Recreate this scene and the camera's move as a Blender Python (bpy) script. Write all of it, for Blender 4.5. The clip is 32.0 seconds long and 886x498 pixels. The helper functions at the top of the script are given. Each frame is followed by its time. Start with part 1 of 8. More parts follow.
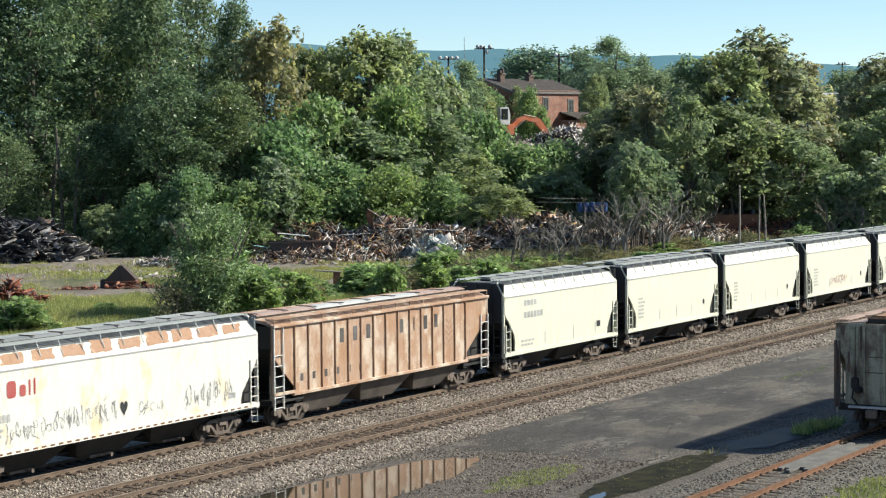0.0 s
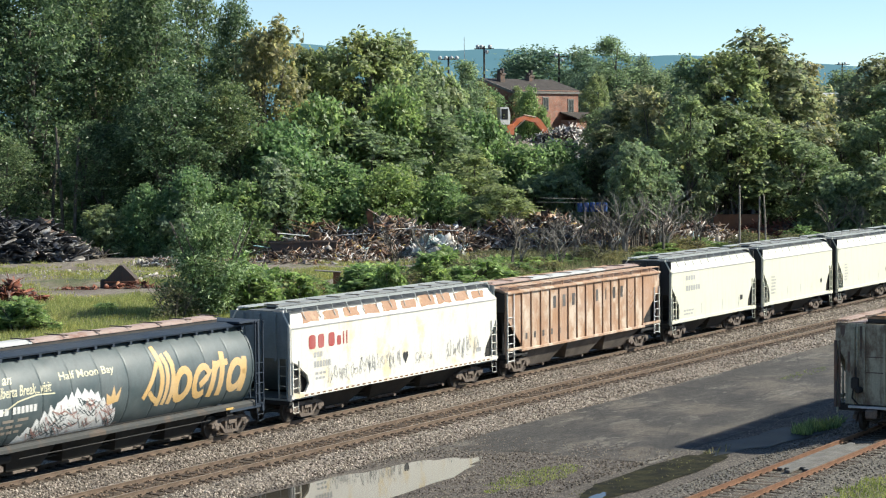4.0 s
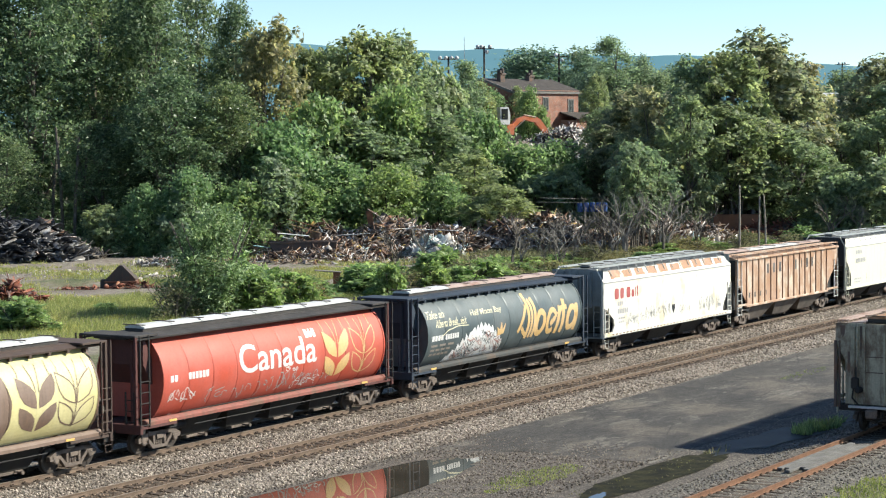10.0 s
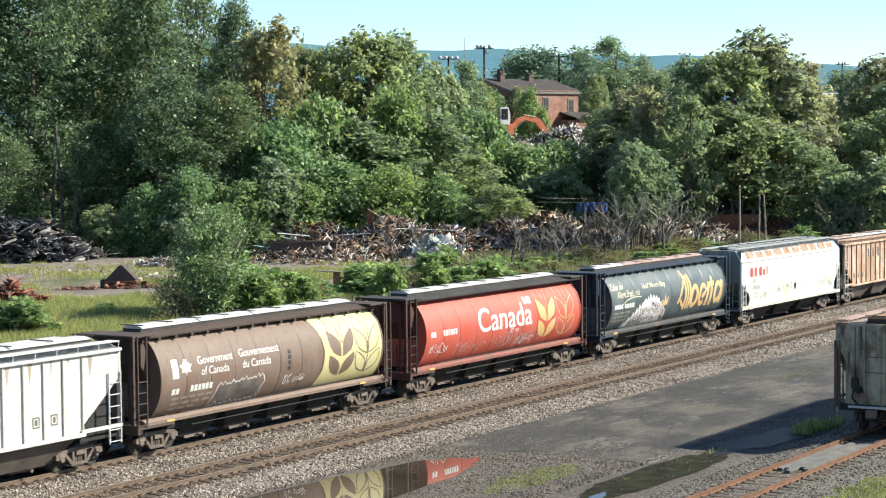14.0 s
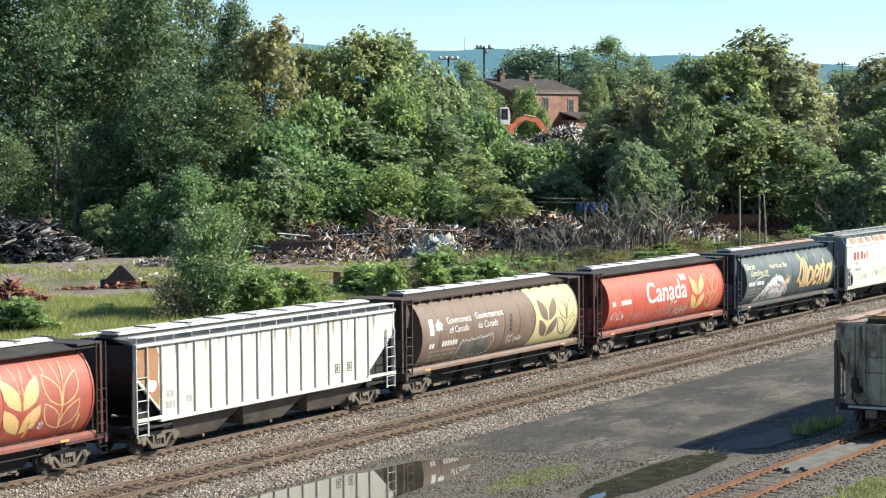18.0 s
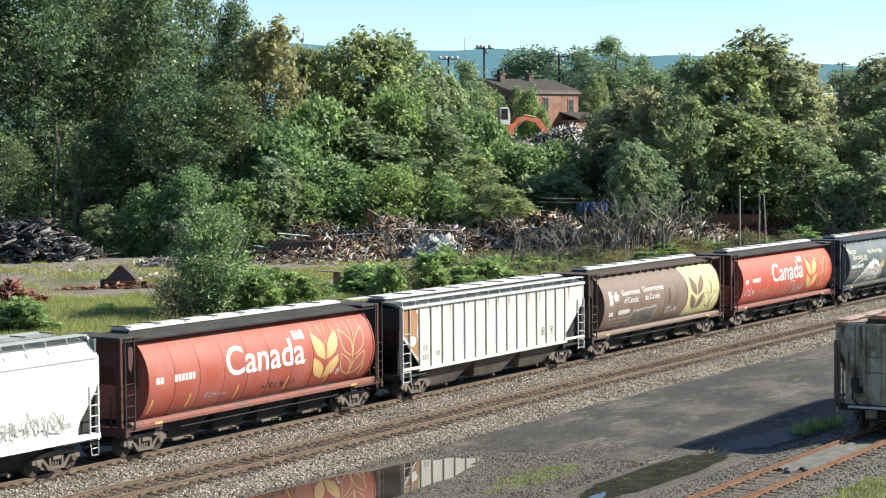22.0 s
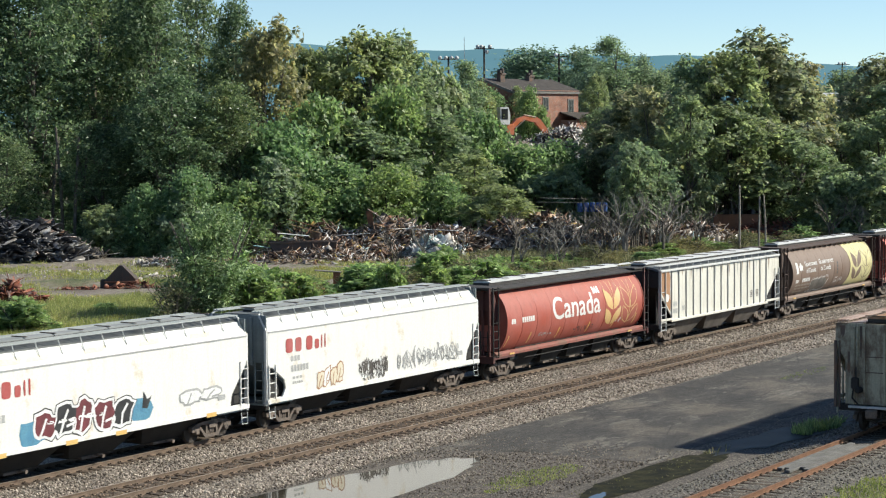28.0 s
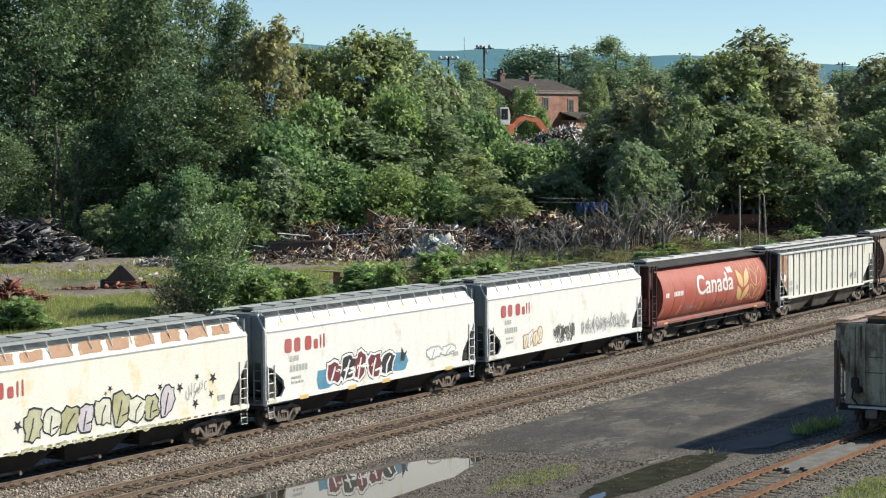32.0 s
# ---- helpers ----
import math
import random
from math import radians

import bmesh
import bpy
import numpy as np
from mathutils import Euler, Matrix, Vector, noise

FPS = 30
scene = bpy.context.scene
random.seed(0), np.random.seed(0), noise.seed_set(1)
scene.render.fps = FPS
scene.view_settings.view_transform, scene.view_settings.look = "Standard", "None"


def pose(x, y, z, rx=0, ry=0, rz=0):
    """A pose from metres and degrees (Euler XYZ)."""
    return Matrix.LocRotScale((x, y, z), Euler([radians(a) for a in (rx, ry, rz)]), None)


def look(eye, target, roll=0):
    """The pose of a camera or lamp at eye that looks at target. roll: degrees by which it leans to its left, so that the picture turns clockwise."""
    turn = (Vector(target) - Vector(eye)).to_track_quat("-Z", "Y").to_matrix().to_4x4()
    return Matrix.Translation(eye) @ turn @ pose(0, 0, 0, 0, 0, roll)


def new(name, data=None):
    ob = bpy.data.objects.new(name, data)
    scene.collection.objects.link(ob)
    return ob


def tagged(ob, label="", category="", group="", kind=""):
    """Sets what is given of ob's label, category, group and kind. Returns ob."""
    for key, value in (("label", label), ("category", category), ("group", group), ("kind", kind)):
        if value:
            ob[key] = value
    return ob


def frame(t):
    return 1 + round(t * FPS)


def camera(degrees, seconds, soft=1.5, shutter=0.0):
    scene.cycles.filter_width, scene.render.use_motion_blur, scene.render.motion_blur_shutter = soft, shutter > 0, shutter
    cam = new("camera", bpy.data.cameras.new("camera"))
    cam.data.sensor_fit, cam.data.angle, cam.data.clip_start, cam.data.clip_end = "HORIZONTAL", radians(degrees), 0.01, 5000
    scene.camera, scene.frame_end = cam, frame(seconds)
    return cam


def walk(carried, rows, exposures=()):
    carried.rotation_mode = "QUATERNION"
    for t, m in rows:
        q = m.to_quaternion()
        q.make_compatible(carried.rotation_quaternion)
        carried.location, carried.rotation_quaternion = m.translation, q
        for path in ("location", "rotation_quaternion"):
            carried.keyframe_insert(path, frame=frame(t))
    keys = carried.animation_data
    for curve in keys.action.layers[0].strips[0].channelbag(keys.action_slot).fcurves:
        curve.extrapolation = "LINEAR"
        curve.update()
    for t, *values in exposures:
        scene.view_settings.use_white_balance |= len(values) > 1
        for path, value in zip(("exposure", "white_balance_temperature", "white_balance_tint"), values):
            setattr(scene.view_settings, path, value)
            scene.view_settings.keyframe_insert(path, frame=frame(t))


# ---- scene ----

# ---- camera: a tripod on an overpass, 11.55 m above the rails; tracks run along +X ----
cam = camera(25.1457, 32.0, soft=1.12, shutter=0.35)
# the camera closes down a little when white cars fill the view
EXPOSURE = [(0.0, 0.86), (1.0, 0.8), (3.0, 0.84), (5.5, 1.06), (8.0, 1.06), (11.0, 1.12), (14.0, 1.2), (17.0, 1.12), (23.0, 1.1), (25.0, 0.95), (27.5, 0.78), (29.0, 0.75), (32.0, 0.68)]
EYE = Vector((0.0, 0.0, 11.55))
AIM = EYE + 100.0 * Vector((0.851036, 0.522143, -0.055727))
walk(cam, [(0.0, look(EYE, AIM, -0.459)), (32.0, look(EYE, AIM, -0.459))], [(t, e, 6700, 4) for t, e in EXPOSURE])

# ---- light: afternoon sun from behind the camera's right shoulder ----
SUN = Vector((0.492, -0.636, 0.595)).normalized()
world = bpy.data.worlds.new("sky")
scene.world = world
world.use_nodes = True
wn = world.node_tree.nodes
sky = wn.new("ShaderNodeTexSky")
sky.sky_type = "NISHITA"
sky.sun_disc = False
sky.sun_elevation = math.asin(SUN.z)
sky.sun_rotation = math.atan2(SUN.x, SUN.y)
sky.altitude = 2500.0
sky.air_density, sky.dust_density, sky.ozone_density = 1.0, 0.0, 3.4
wn["Background"].inputs["Strength"].default_value = 0.085
world.node_tree.links.new(sky.outputs["Color"], wn["Background"].inputs["Color"])
sun_data = bpy.data.lights.new("sun", "SUN")
sun_data.energy, sun_data.angle, sun_data.color = 4.6, radians(0.53), (1.0, 0.95, 0.87)
sun_lamp = new("sun", sun_data)
sun_lamp.matrix_world = look(SUN * 200.0, (0, 0, 0))

# ---- materials ----
def nodes_of(name):
    m = bpy.data.materials.new(name)
    m.use_nodes = True
    nt = m.node_tree
    return m, nt, nt.nodes["Principled BSDF"]


def add(nt, kind, **inputs):
    n = nt.nodes.new(kind)
    for k, v in inputs.items():
        n.inputs[k.replace("_", " ")].default_value = v
    return n


def coords(nt, stretch=(1, 1, 1), space="Object"):
    tc = nt.nodes.new("ShaderNodeTexCoord")
    mp = add(nt, "ShaderNodeMapping", Scale=stretch)
    nt.links.new(tc.outputs[space], mp.inputs["Vector"])
    return mp.outputs["Vector"]


def noise_of(nt, vec, scale, detail=4.0, rough=0.6):
    n = add(nt, "ShaderNodeTexNoise", Scale=scale, Detail=detail, Roughness=rough)
    nt.links.new(vec, n.inputs["Vector"])
    return n.outputs["Fac"]


def ramp(nt, fac, stops):
    r = nt.nodes.new("ShaderNodeValToRGB")
    el = r.color_ramp.elements
    while len(el) < len(stops):
        el.new(0.5)
    for e, (p, c) in zip(el, stops):
        e.position = p
        e.color = (*c, 1) if len(c) == 3 else c
    nt.links.new(fac, r.inputs["Fac"])
    return r.outputs["Color"]


def blend(nt, fac, a, b, how="MIX"):
    m = nt.nodes.new("ShaderNodeMix")
    m.data_type, m.blend_type = "RGBA", how
    for sock, v in ((m.inputs["Factor"], fac), (m.inputs["A"], a), (m.inputs["B"], b)):
        if isinstance(v, bpy.types.NodeSocket):
            nt.links.new(v, sock)
        elif isinstance(v, (int, float)):
            sock.default_value = v
        else:
            sock.default_value = (*v, 1)
    return m.outputs["Result"]


def relief(nt, bsdf, height, strength, distance):
    b = add(nt, "ShaderNodeBump", Strength=strength, Distance=distance)
    nt.links.new(height, b.inputs["Height"])
    nt.links.new(b.outputs["Normal"], bsdf.inputs["Normal"])


def grey(v):
    return (v, v, v)


def surface(name, c1, c2, scale=2.0, rough=0.7, metal=0.0, bump=0.0, fine=25.0, spread=0.35):
    """Two tones mixed by a coarse and a fine noise."""
    m, nt, b = nodes_of(name)
    vec = coords(nt)
    big = noise_of(nt, vec, scale, 5)
    small = noise_of(nt, vec, fine, 3)
    base = ramp(nt, big, [(0.5 - spread / 2, c1), (0.5 + spread / 2, c2)])
    tone = ramp(nt, small, [(0.3, grey(0.72)), (0.7, grey(1.15))])
    col = blend(nt, 1.0, base, tone, "MULTIPLY")
    nt.links.new(col, b.inputs["Base Color"])
    b.inputs["Roughness"].default_value = rough
    b.inputs["Metallic"].default_value = metal
    if bump:
        relief(nt, b, small, bump, 0.02)
    return m


def painted(name, col, grime=(0.16, 0.11, 0.08), amount=0.35, rough=0.45, rust=None, rust_amount=0.0, streak=1.0, fade=0.12):
    """Weathered paint on steel: run-down streaks, blotches of fading and, where given, rust patches."""
    m, nt, b = nodes_of(name)
    vec = coords(nt)
    runs = noise_of(nt, coords(nt, (3.2, 3.2, 0.22)), 1.6 * streak, 5, 0.65)
    blot = noise_of(nt, vec, 0.7, 4)
    fine = noise_of(nt, vec, 14.0, 4)
    faded = tuple(min(1.0, c * (1 - fade) + fade * 0.75) for c in col)
    base = blend(nt, ramp(nt, blot, [(0.35, grey(0)), (0.68, grey(1))]), col, faded)
    base = blend(nt, ramp(nt, runs, [(0.5, grey(0)), (0.78, grey(amount))]), base, grime)
    if rust:
        spots = noise_of(nt, coords(nt, (1.0, 1.0, 0.6)), 1.1, 6, 0.68)
        base = blend(nt, ramp(nt, spots, [(0.6 - 0.25 * rust_amount, grey(0)), (0.72 - 0.2 * rust_amount, grey(0.85))]), base, rust)
    base = blend(nt, 1.0, base, ramp(nt, fine, [(0.3, grey(0.86)), (0.7, grey(1.06))]), "MULTIPLY")
    nt.links.new(base, b.inputs["Base Color"])
    rr = ramp(nt, blot, [(0.3, grey(rough - 0.08)), (0.7, grey(rough + 0.15))])
    nt.links.new(rr, b.inputs["Roughness"])
    relief(nt, b, blot, 0.12, 0.03)
    return m


def leafy(name, dark, mid, light, rough=0.42, glow=0.5, odd=(1.25, 0.98, 0.62)):
    m, nt, b = nodes_of(name)
    geo = nt.nodes.new("ShaderNodeNewGeometry")
    info = nt.nodes.new("ShaderNodeObjectInfo")
    vec = coords(nt)
    clump = noise_of(nt, vec, 0.3, 3)
    spray = noise_of(nt, vec, 1.6, 2)
    # The palest few leaves stand for glints, put into their colour.
    each = ramp(nt, geo.outputs["Random Per Island"], [(0.0, dark), (0.55, mid), (0.93, light), (1.0, tuple(min(0.6, 1.3 * c) for c in light))])
    shade = ramp(nt, clump, [(0.3, (0.9, 0.95, 0.97)), (0.6, (1.1, 1.1, 1.06)), (0.72, odd)])
    col = blend(nt, 1.0, each, shade, "MULTIPLY")
    col = blend(nt, 1.0, col, ramp(nt, spray, [(0.32, (0.78, 0.8, 0.84)), (0.68, (1.38, 1.36, 1.28))]), "MULTIPLY")
    tint = ramp(nt, info.outputs["Random"], [(0.0, (0.82, 0.9, 0.95)), (0.5, (1.0, 1.0, 1.0)), (1.0, (1.12, 1.04, 0.88))])
    col = blend(nt, 1.0, col, tint, "MULTIPLY")
    nt.links.new(col, b.inputs["Base Color"])
    b.inputs["Roughness"].default_value = rough
    t = nt.nodes.new("ShaderNodeBsdfTranslucent")
    nt.links.new(blend(nt, 1.0, col, (1.06, 1.12, 0.92), "MULTIPLY"), t.inputs["Color"])
    mix = nt.nodes.new("ShaderNodeMixShader")
    mix.inputs[0].default_value = glow
    nt.links.new(b.outputs[0], mix.inputs[1])
    nt.links.new(t.outputs[0], mix.inputs[2])
    nt.links.new(mix.outputs[0], nt.nodes["Material Output"].inputs["Surface"])
    return m


def stones(name, c1, c2, c3, cell, rough=0.9, bump=0.8):
    """Loose stone: a colour for each cell, dark joints, a patchy tone over it."""
    m, nt, b = nodes_of(name)
    vec = coords(nt)
    v = add(nt, "ShaderNodeTexVoronoi", Scale=1.0 / cell)
    nt.links.new(vec, v.inputs["Vector"])
    sep = nt.nodes.new("ShaderNodeSeparateColor")
    nt.links.new(v.outputs["Color"], sep.inputs[0])
    col = ramp(nt, sep.outputs[0], [(0.05, c1), (0.5, c2), (0.95, c3)])
    edge = ramp(nt, v.outputs["Distance"], [(0.25, grey(1.0)), (0.75, grey(0.35))])
    col = blend(nt, 1.0, col, edge, "MULTIPLY")
    patch = ramp(nt, noise_of(nt, vec, 0.35, 5), [(0.3, grey(0.75)), (0.7, grey(1.15))])
    col = blend(nt, 1.0, col, patch, "MULTIPLY")
    nt.links.new(col, b.inputs["Base Color"])
    b.inputs["Roughness"].default_value = rough
    relief(nt, b, v.outputs["Distance"], -bump, cell * 0.6)
    return m


def rock_bits(name, c1, c2, c3):
    m, nt, b = nodes_of(name)
    geo = nt.nodes.new("ShaderNodeNewGeometry")
    col = ramp(nt, geo.outputs["Random Per Island"], [(0.0, c1), (0.55, c2), (1.0, c3)])
    patch = ramp(nt, noise_of(nt, coords(nt), 0.3, 4), [(0.3, grey(0.75)), (0.7, grey(1.15))])
    nt.links.new(blend(nt, 1.0, col, patch, "MULTIPLY"), b.inputs["Base Color"])
    b.inputs["Roughness"].default_value = 0.9
    return m


def tarmac():
    m, nt, b = nodes_of("worn_asphalt")
    vec = coords(nt)
    streaks = noise_of(nt, coords(nt, (0.16, 0.55, 1)), 1.5, 10, 0.78)
    fine = noise_of(nt, vec, 7.0, 8, 0.8)
    grit = noise_of(nt, vec, 30.0, 3)
    dust = noise_of(nt, vec, 0.22, 8, 0.7)
    worn = noise_of(nt, coords(nt, (0.3, 1.0, 1)), 0.55, 9, 0.75)
    base = ramp(nt, streaks, [(0.34, (0.017, 0.0155, 0.0135)), (0.48, (0.031, 0.028, 0.0245)), (0.58, (0.05, 0.045, 0.038)), (0.68, (0.12, 0.108, 0.092))])
    base = blend(nt, ramp(nt, worn, [(0.55, grey(0)), (0.6, grey(0.8))]), base, (0.15, 0.135, 0.115))
    base = blend(nt, ramp(nt, dust, [(0.5, grey(0)), (0.6, grey(0.8))]), base, (0.108, 0.091, 0.072))
    base = blend(nt, 1.0, base, ramp(nt, fine, [(0.36, grey(0.45)), (0.64, grey(1.5))]), "MULTIPLY")
    base = blend(nt, ramp(nt, grit, [(0.64, grey(0)), (0.7, grey(0.6))]), base, (0.23, 0.21, 0.185))
    crack = add(nt, "ShaderNodeTexVoronoi", Scale=0.32)
    crack.feature = "DISTANCE_TO_EDGE"
    nt.links.new(vec, crack.inputs["Vector"])
    base = blend(nt, ramp(nt, crack.outputs["Distance"], [(0.006, grey(0.6)), (0.014, grey(0))]), base, (0.012, 0.011, 0.01))
    nt.links.new(base, b.inputs["Base Color"])
    b.inputs["Roughness"].default_value = 0.85
    relief(nt, b, fine, 0.5, 0.03)
    return m


def soil():
    m, nt, b = nodes_of("soil_and_turf")
    vec = coords(nt)
    big = noise_of(nt, vec, 0.09, 7, 0.7)
    fine = noise_of(nt, vec, 2.2, 7, 0.75)
    grit = noise_of(nt, vec, 9.0, 3)
    col = ramp(nt, big, [(0.4, (0.15, 0.122, 0.1)), (0.5, (0.215, 0.185, 0.155)), (0.57, (0.14, 0.13, 0.075)), (0.66, (0.09, 0.105, 0.042))])
    col = blend(nt, 1.0, col, ramp(nt, fine, [(0.35, grey(0.5)), (0.65, grey(1.35))]), "MULTIPLY")
    col = blend(nt, ramp(nt, grit, [(0.68, grey(0)), (0.74, grey(0.7))]), col, (0.4, 0.38, 0.35))
    nt.links.new(col, b.inputs["Base Color"])
    b.inputs["Roughness"].default_value = 0.95
    relief(nt, b, fine, 0.8, 0.15)
    return m


def water(name="standing_water", deep=(0.035, 0.03, 0.022), pale=(0.06, 0.052, 0.04)):
    m, nt, b = nodes_of(name)
    nt.links.new(ramp(nt, noise_of(nt, coords(nt), 0.5, 3), [(0.3, deep), (0.7, pale)]), b.inputs["Base Color"])
    b.inputs["Roughness"].default_value = 0.015
    b.inputs["IOR"].default_value = 1.45
    relief(nt, b, noise_of(nt, coords(nt), 2.2, 2), 0.02, 0.01)
    return m


# Distance haze as a self-glowing blue-green colour, not lit by the sun.
def haze_glow_hill(name, c1, c2):
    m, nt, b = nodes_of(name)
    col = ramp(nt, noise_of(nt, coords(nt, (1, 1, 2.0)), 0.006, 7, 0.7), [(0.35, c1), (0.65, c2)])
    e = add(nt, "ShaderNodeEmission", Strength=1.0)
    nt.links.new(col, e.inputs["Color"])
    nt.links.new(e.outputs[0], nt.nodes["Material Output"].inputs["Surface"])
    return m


M_BALLAST = stones("ballast_bed", (0.085, 0.067, 0.052), (0.205, 0.168, 0.134), (0.38, 0.323, 0.268), 0.075)
M_BALLAST_BROWN = stones("rust_stained_ballast", (0.035, 0.024, 0.0165), (0.105, 0.071, 0.046), (0.215, 0.155, 0.105), 0.07)
M_STONE = rock_bits("ballast_stone", (0.075, 0.059, 0.046), (0.215, 0.177, 0.142), (0.52, 0.45, 0.375))
M_GRAVEL_GREY = stones("grey_gravel", (0.077, 0.067, 0.054), (0.134, 0.118, 0.096), (0.258, 0.228, 0.185), 0.07)
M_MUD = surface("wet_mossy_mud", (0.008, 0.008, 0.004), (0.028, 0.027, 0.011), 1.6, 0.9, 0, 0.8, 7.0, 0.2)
# Wet silt, its colour darkened further for the standing car's shade.
M_WET = surface("wet_shade_dark_silt", (0.009, 0.01, 0.01), (0.026, 0.028, 0.028), 0.7, 0.5, 0, 0.1, 6.0, 0.3)
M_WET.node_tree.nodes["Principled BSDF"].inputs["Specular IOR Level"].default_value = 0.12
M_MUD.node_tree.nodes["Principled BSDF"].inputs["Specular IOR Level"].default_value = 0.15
M_GRAVEL_DARK = stones("dark_gravel", (0.052, 0.042, 0.033), (0.105, 0.086, 0.069), (0.23, 0.195, 0.16), 0.06)
M_STONE_GREY = rock_bits("grey_stone", (0.073, 0.0649, 0.054), (0.135, 0.119, 0.098), (0.282, 0.249, 0.203))
M_STONE_BROWN = rock_bits("brown_gravel_stone", (0.055, 0.045, 0.036), (0.12, 0.1, 0.08), (0.3, 0.255, 0.205))
M_STONE_RUST = rock_bits("rust_stained_stone", (0.035, 0.023, 0.015), (0.125, 0.082, 0.052), (0.34, 0.25, 0.175))
M_TARMAC = tarmac()
M_SOIL = soil()
M_WATER = water()
M_RAIL = surface("rusty_rail", (0.1, 0.068, 0.046), (0.18, 0.125, 0.087), 3, 0.8, 0.0, 0.2)
M_RAIL_SHINE = surface("worn_rail_head", (0.17, 0.135, 0.103), (0.25, 0.208, 0.165), 2, 0.5, 0.3)
M_RAIL_ORANGE = surface("deep_rust", (0.12, 0.054, 0.027), (0.185, 0.09, 0.046), 3, 0.85, 0.0, 0.3)
M_TIE = surface("creosote_timber", (0.032, 0.021, 0.014), (0.09, 0.06, 0.038), 2.5, 0.9, 0.0, 0.5)
M_TRUCK = surface("dusty_cast_steel", (0.075, 0.058, 0.048), (0.17, 0.133, 0.108), 2.0, 0.85, 0.0, 0.3)
M_CHUTE = surface("dusty_chute_steel", (0.06, 0.048, 0.04), (0.15, 0.125, 0.105), 0.9, 0.8, 0.0, 0.2)
M_WHEEL = surface("wheel_steel", (0.0245, 0.021, 0.0189), (0.063, 0.049, 0.0385), 3.0, 0.7, 0.2)
M_BLACK = surface("black_underframe", (0.009, 0.0085, 0.008), (0.024, 0.022, 0.02), 1.5, 0.8, 0.0, 0.2)
M_BARK = surface("grey_bark", (0.07, 0.058, 0.047), (0.17, 0.148, 0.122), 3.0, 0.95, 0.0, 0.6)
M_BARK_DARK = surface("dark_bark", (0.0315, 0.0252, 0.0196), (0.084, 0.07, 0.056), 3.0, 0.95, 0.0, 0.6)
M_DEADWOOD = surface("bleached_wood", (0.17, 0.15, 0.128), (0.32, 0.29, 0.25), 3.0, 0.9, 0.0, 0.4)
M_LEAF_DARK = leafy("poplar_leaves", (0.064, 0.098, 0.054), (0.114, 0.158, 0.082), (0.28, 0.335, 0.2), 0.42, 0.55)
# Bluer and more even than the near leaves: distance haze in the colour.
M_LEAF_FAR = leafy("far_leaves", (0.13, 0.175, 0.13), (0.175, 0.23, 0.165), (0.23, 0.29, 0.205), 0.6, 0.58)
M_LEAF_MID = leafy("sumac_leaves", (0.168, 0.21, 0.13), (0.243, 0.295, 0.18), (0.345, 0.39, 0.24), 0.48, 0.6)
M_LEAF_WARM = leafy("seeding_leaves", (0.185, 0.2, 0.128), (0.27, 0.275, 0.172), (0.425, 0.38, 0.245), 0.48, 0.6, (1.2, 1.02, 0.75))
M_LEAF_FRESH = leafy("fresh_leaves", (0.127, 0.192, 0.094), (0.197, 0.278, 0.13), (0.315, 0.385, 0.195), 0.48, 0.6)
# Light tone raised far above the rest as painted glints on fine leaves.
M_LEAF_GREY = leafy("willow_leaves", (0.085, 0.13, 0.052), (0.15, 0.21, 0.082), (0.45, 0.52, 0.28), 0.4, 0.45, (1.05, 1.0, 0.85))
M_LEAF_NEAR = leafy("bush_leaves", (0.13, 0.195, 0.08), (0.215, 0.3, 0.122), (0.36, 0.43, 0.2), 0.48, 0.58)
M_GRASS = leafy("meadow_grass", (0.17, 0.195, 0.064), (0.27, 0.29, 0.098), (0.42, 0.39, 0.175), 0.7)
M_WEED = leafy("brown_undergrowth", (0.1, 0.105, 0.055), (0.18, 0.175, 0.095), (0.3, 0.25, 0.15), 0.7)

# ---- building helpers ----
def finish(bm, material, smooth=False):
    bmesh.ops.recalc_face_normals(bm, faces=bm.faces)
    me = bpy.data.meshes.new("mesh")
    bm.to_mesh(me)
    bm.free()
    me.materials.append(material)
    if smooth:
        for p in me.polygons:
            p.use_smooth = True
        me.set_sharp_from_angle(angle=radians(35))
    return me


def mesh_part(name, me, parent, label="", m=None):
    """A mesh under a thing or a part."""
    ob = new(name, me)
    ob.parent = parent
    if m is not None:
        ob.matrix_basis = m
    return tagged(ob, label)


def part(name, bm, material, parent, label="", m=None, smooth=False):
    return mesh_part(name, finish(bm, material, smooth), parent, label, m)


def thing(name, m, label, category, group="", kind=""):
    ob = new(name)
    ob.empty_display_size = 0.3
    ob.matrix_basis = m
    return tagged(ob, label, category, group, kind)


def solid(name, bm, material, label, category="", group="", kind="", m=None, smooth=False):
    ob = new(name, finish(bm, material, smooth))
    if m is not None:
        ob.matrix_basis = m
    return tagged(ob, label, category, group, kind)


def box(bm, x0, x1, y0, y1, z0, z1, bevel=0.0, m=None):
    vs = [bm.verts.new((x, y, z)) for x in (x0, x1) for y in (y0, y1) for z in (z0, z1)]
    fs = [bm.faces.new([vs[i] for i in q]) for q in ((0, 1, 3, 2), (4, 6, 7, 5), (0, 4, 5, 1), (2, 3, 7, 6), (0, 2, 6, 4), (1, 5, 7, 3))]
    if m is not None:
        bmesh.ops.transform(bm, matrix=m, verts=vs)
    if bevel:
        es = list({e for f in fs for e in f.edges})
        bmesh.ops.bevel(bm, geom=es, offset=bevel, segments=1, affect="EDGES")


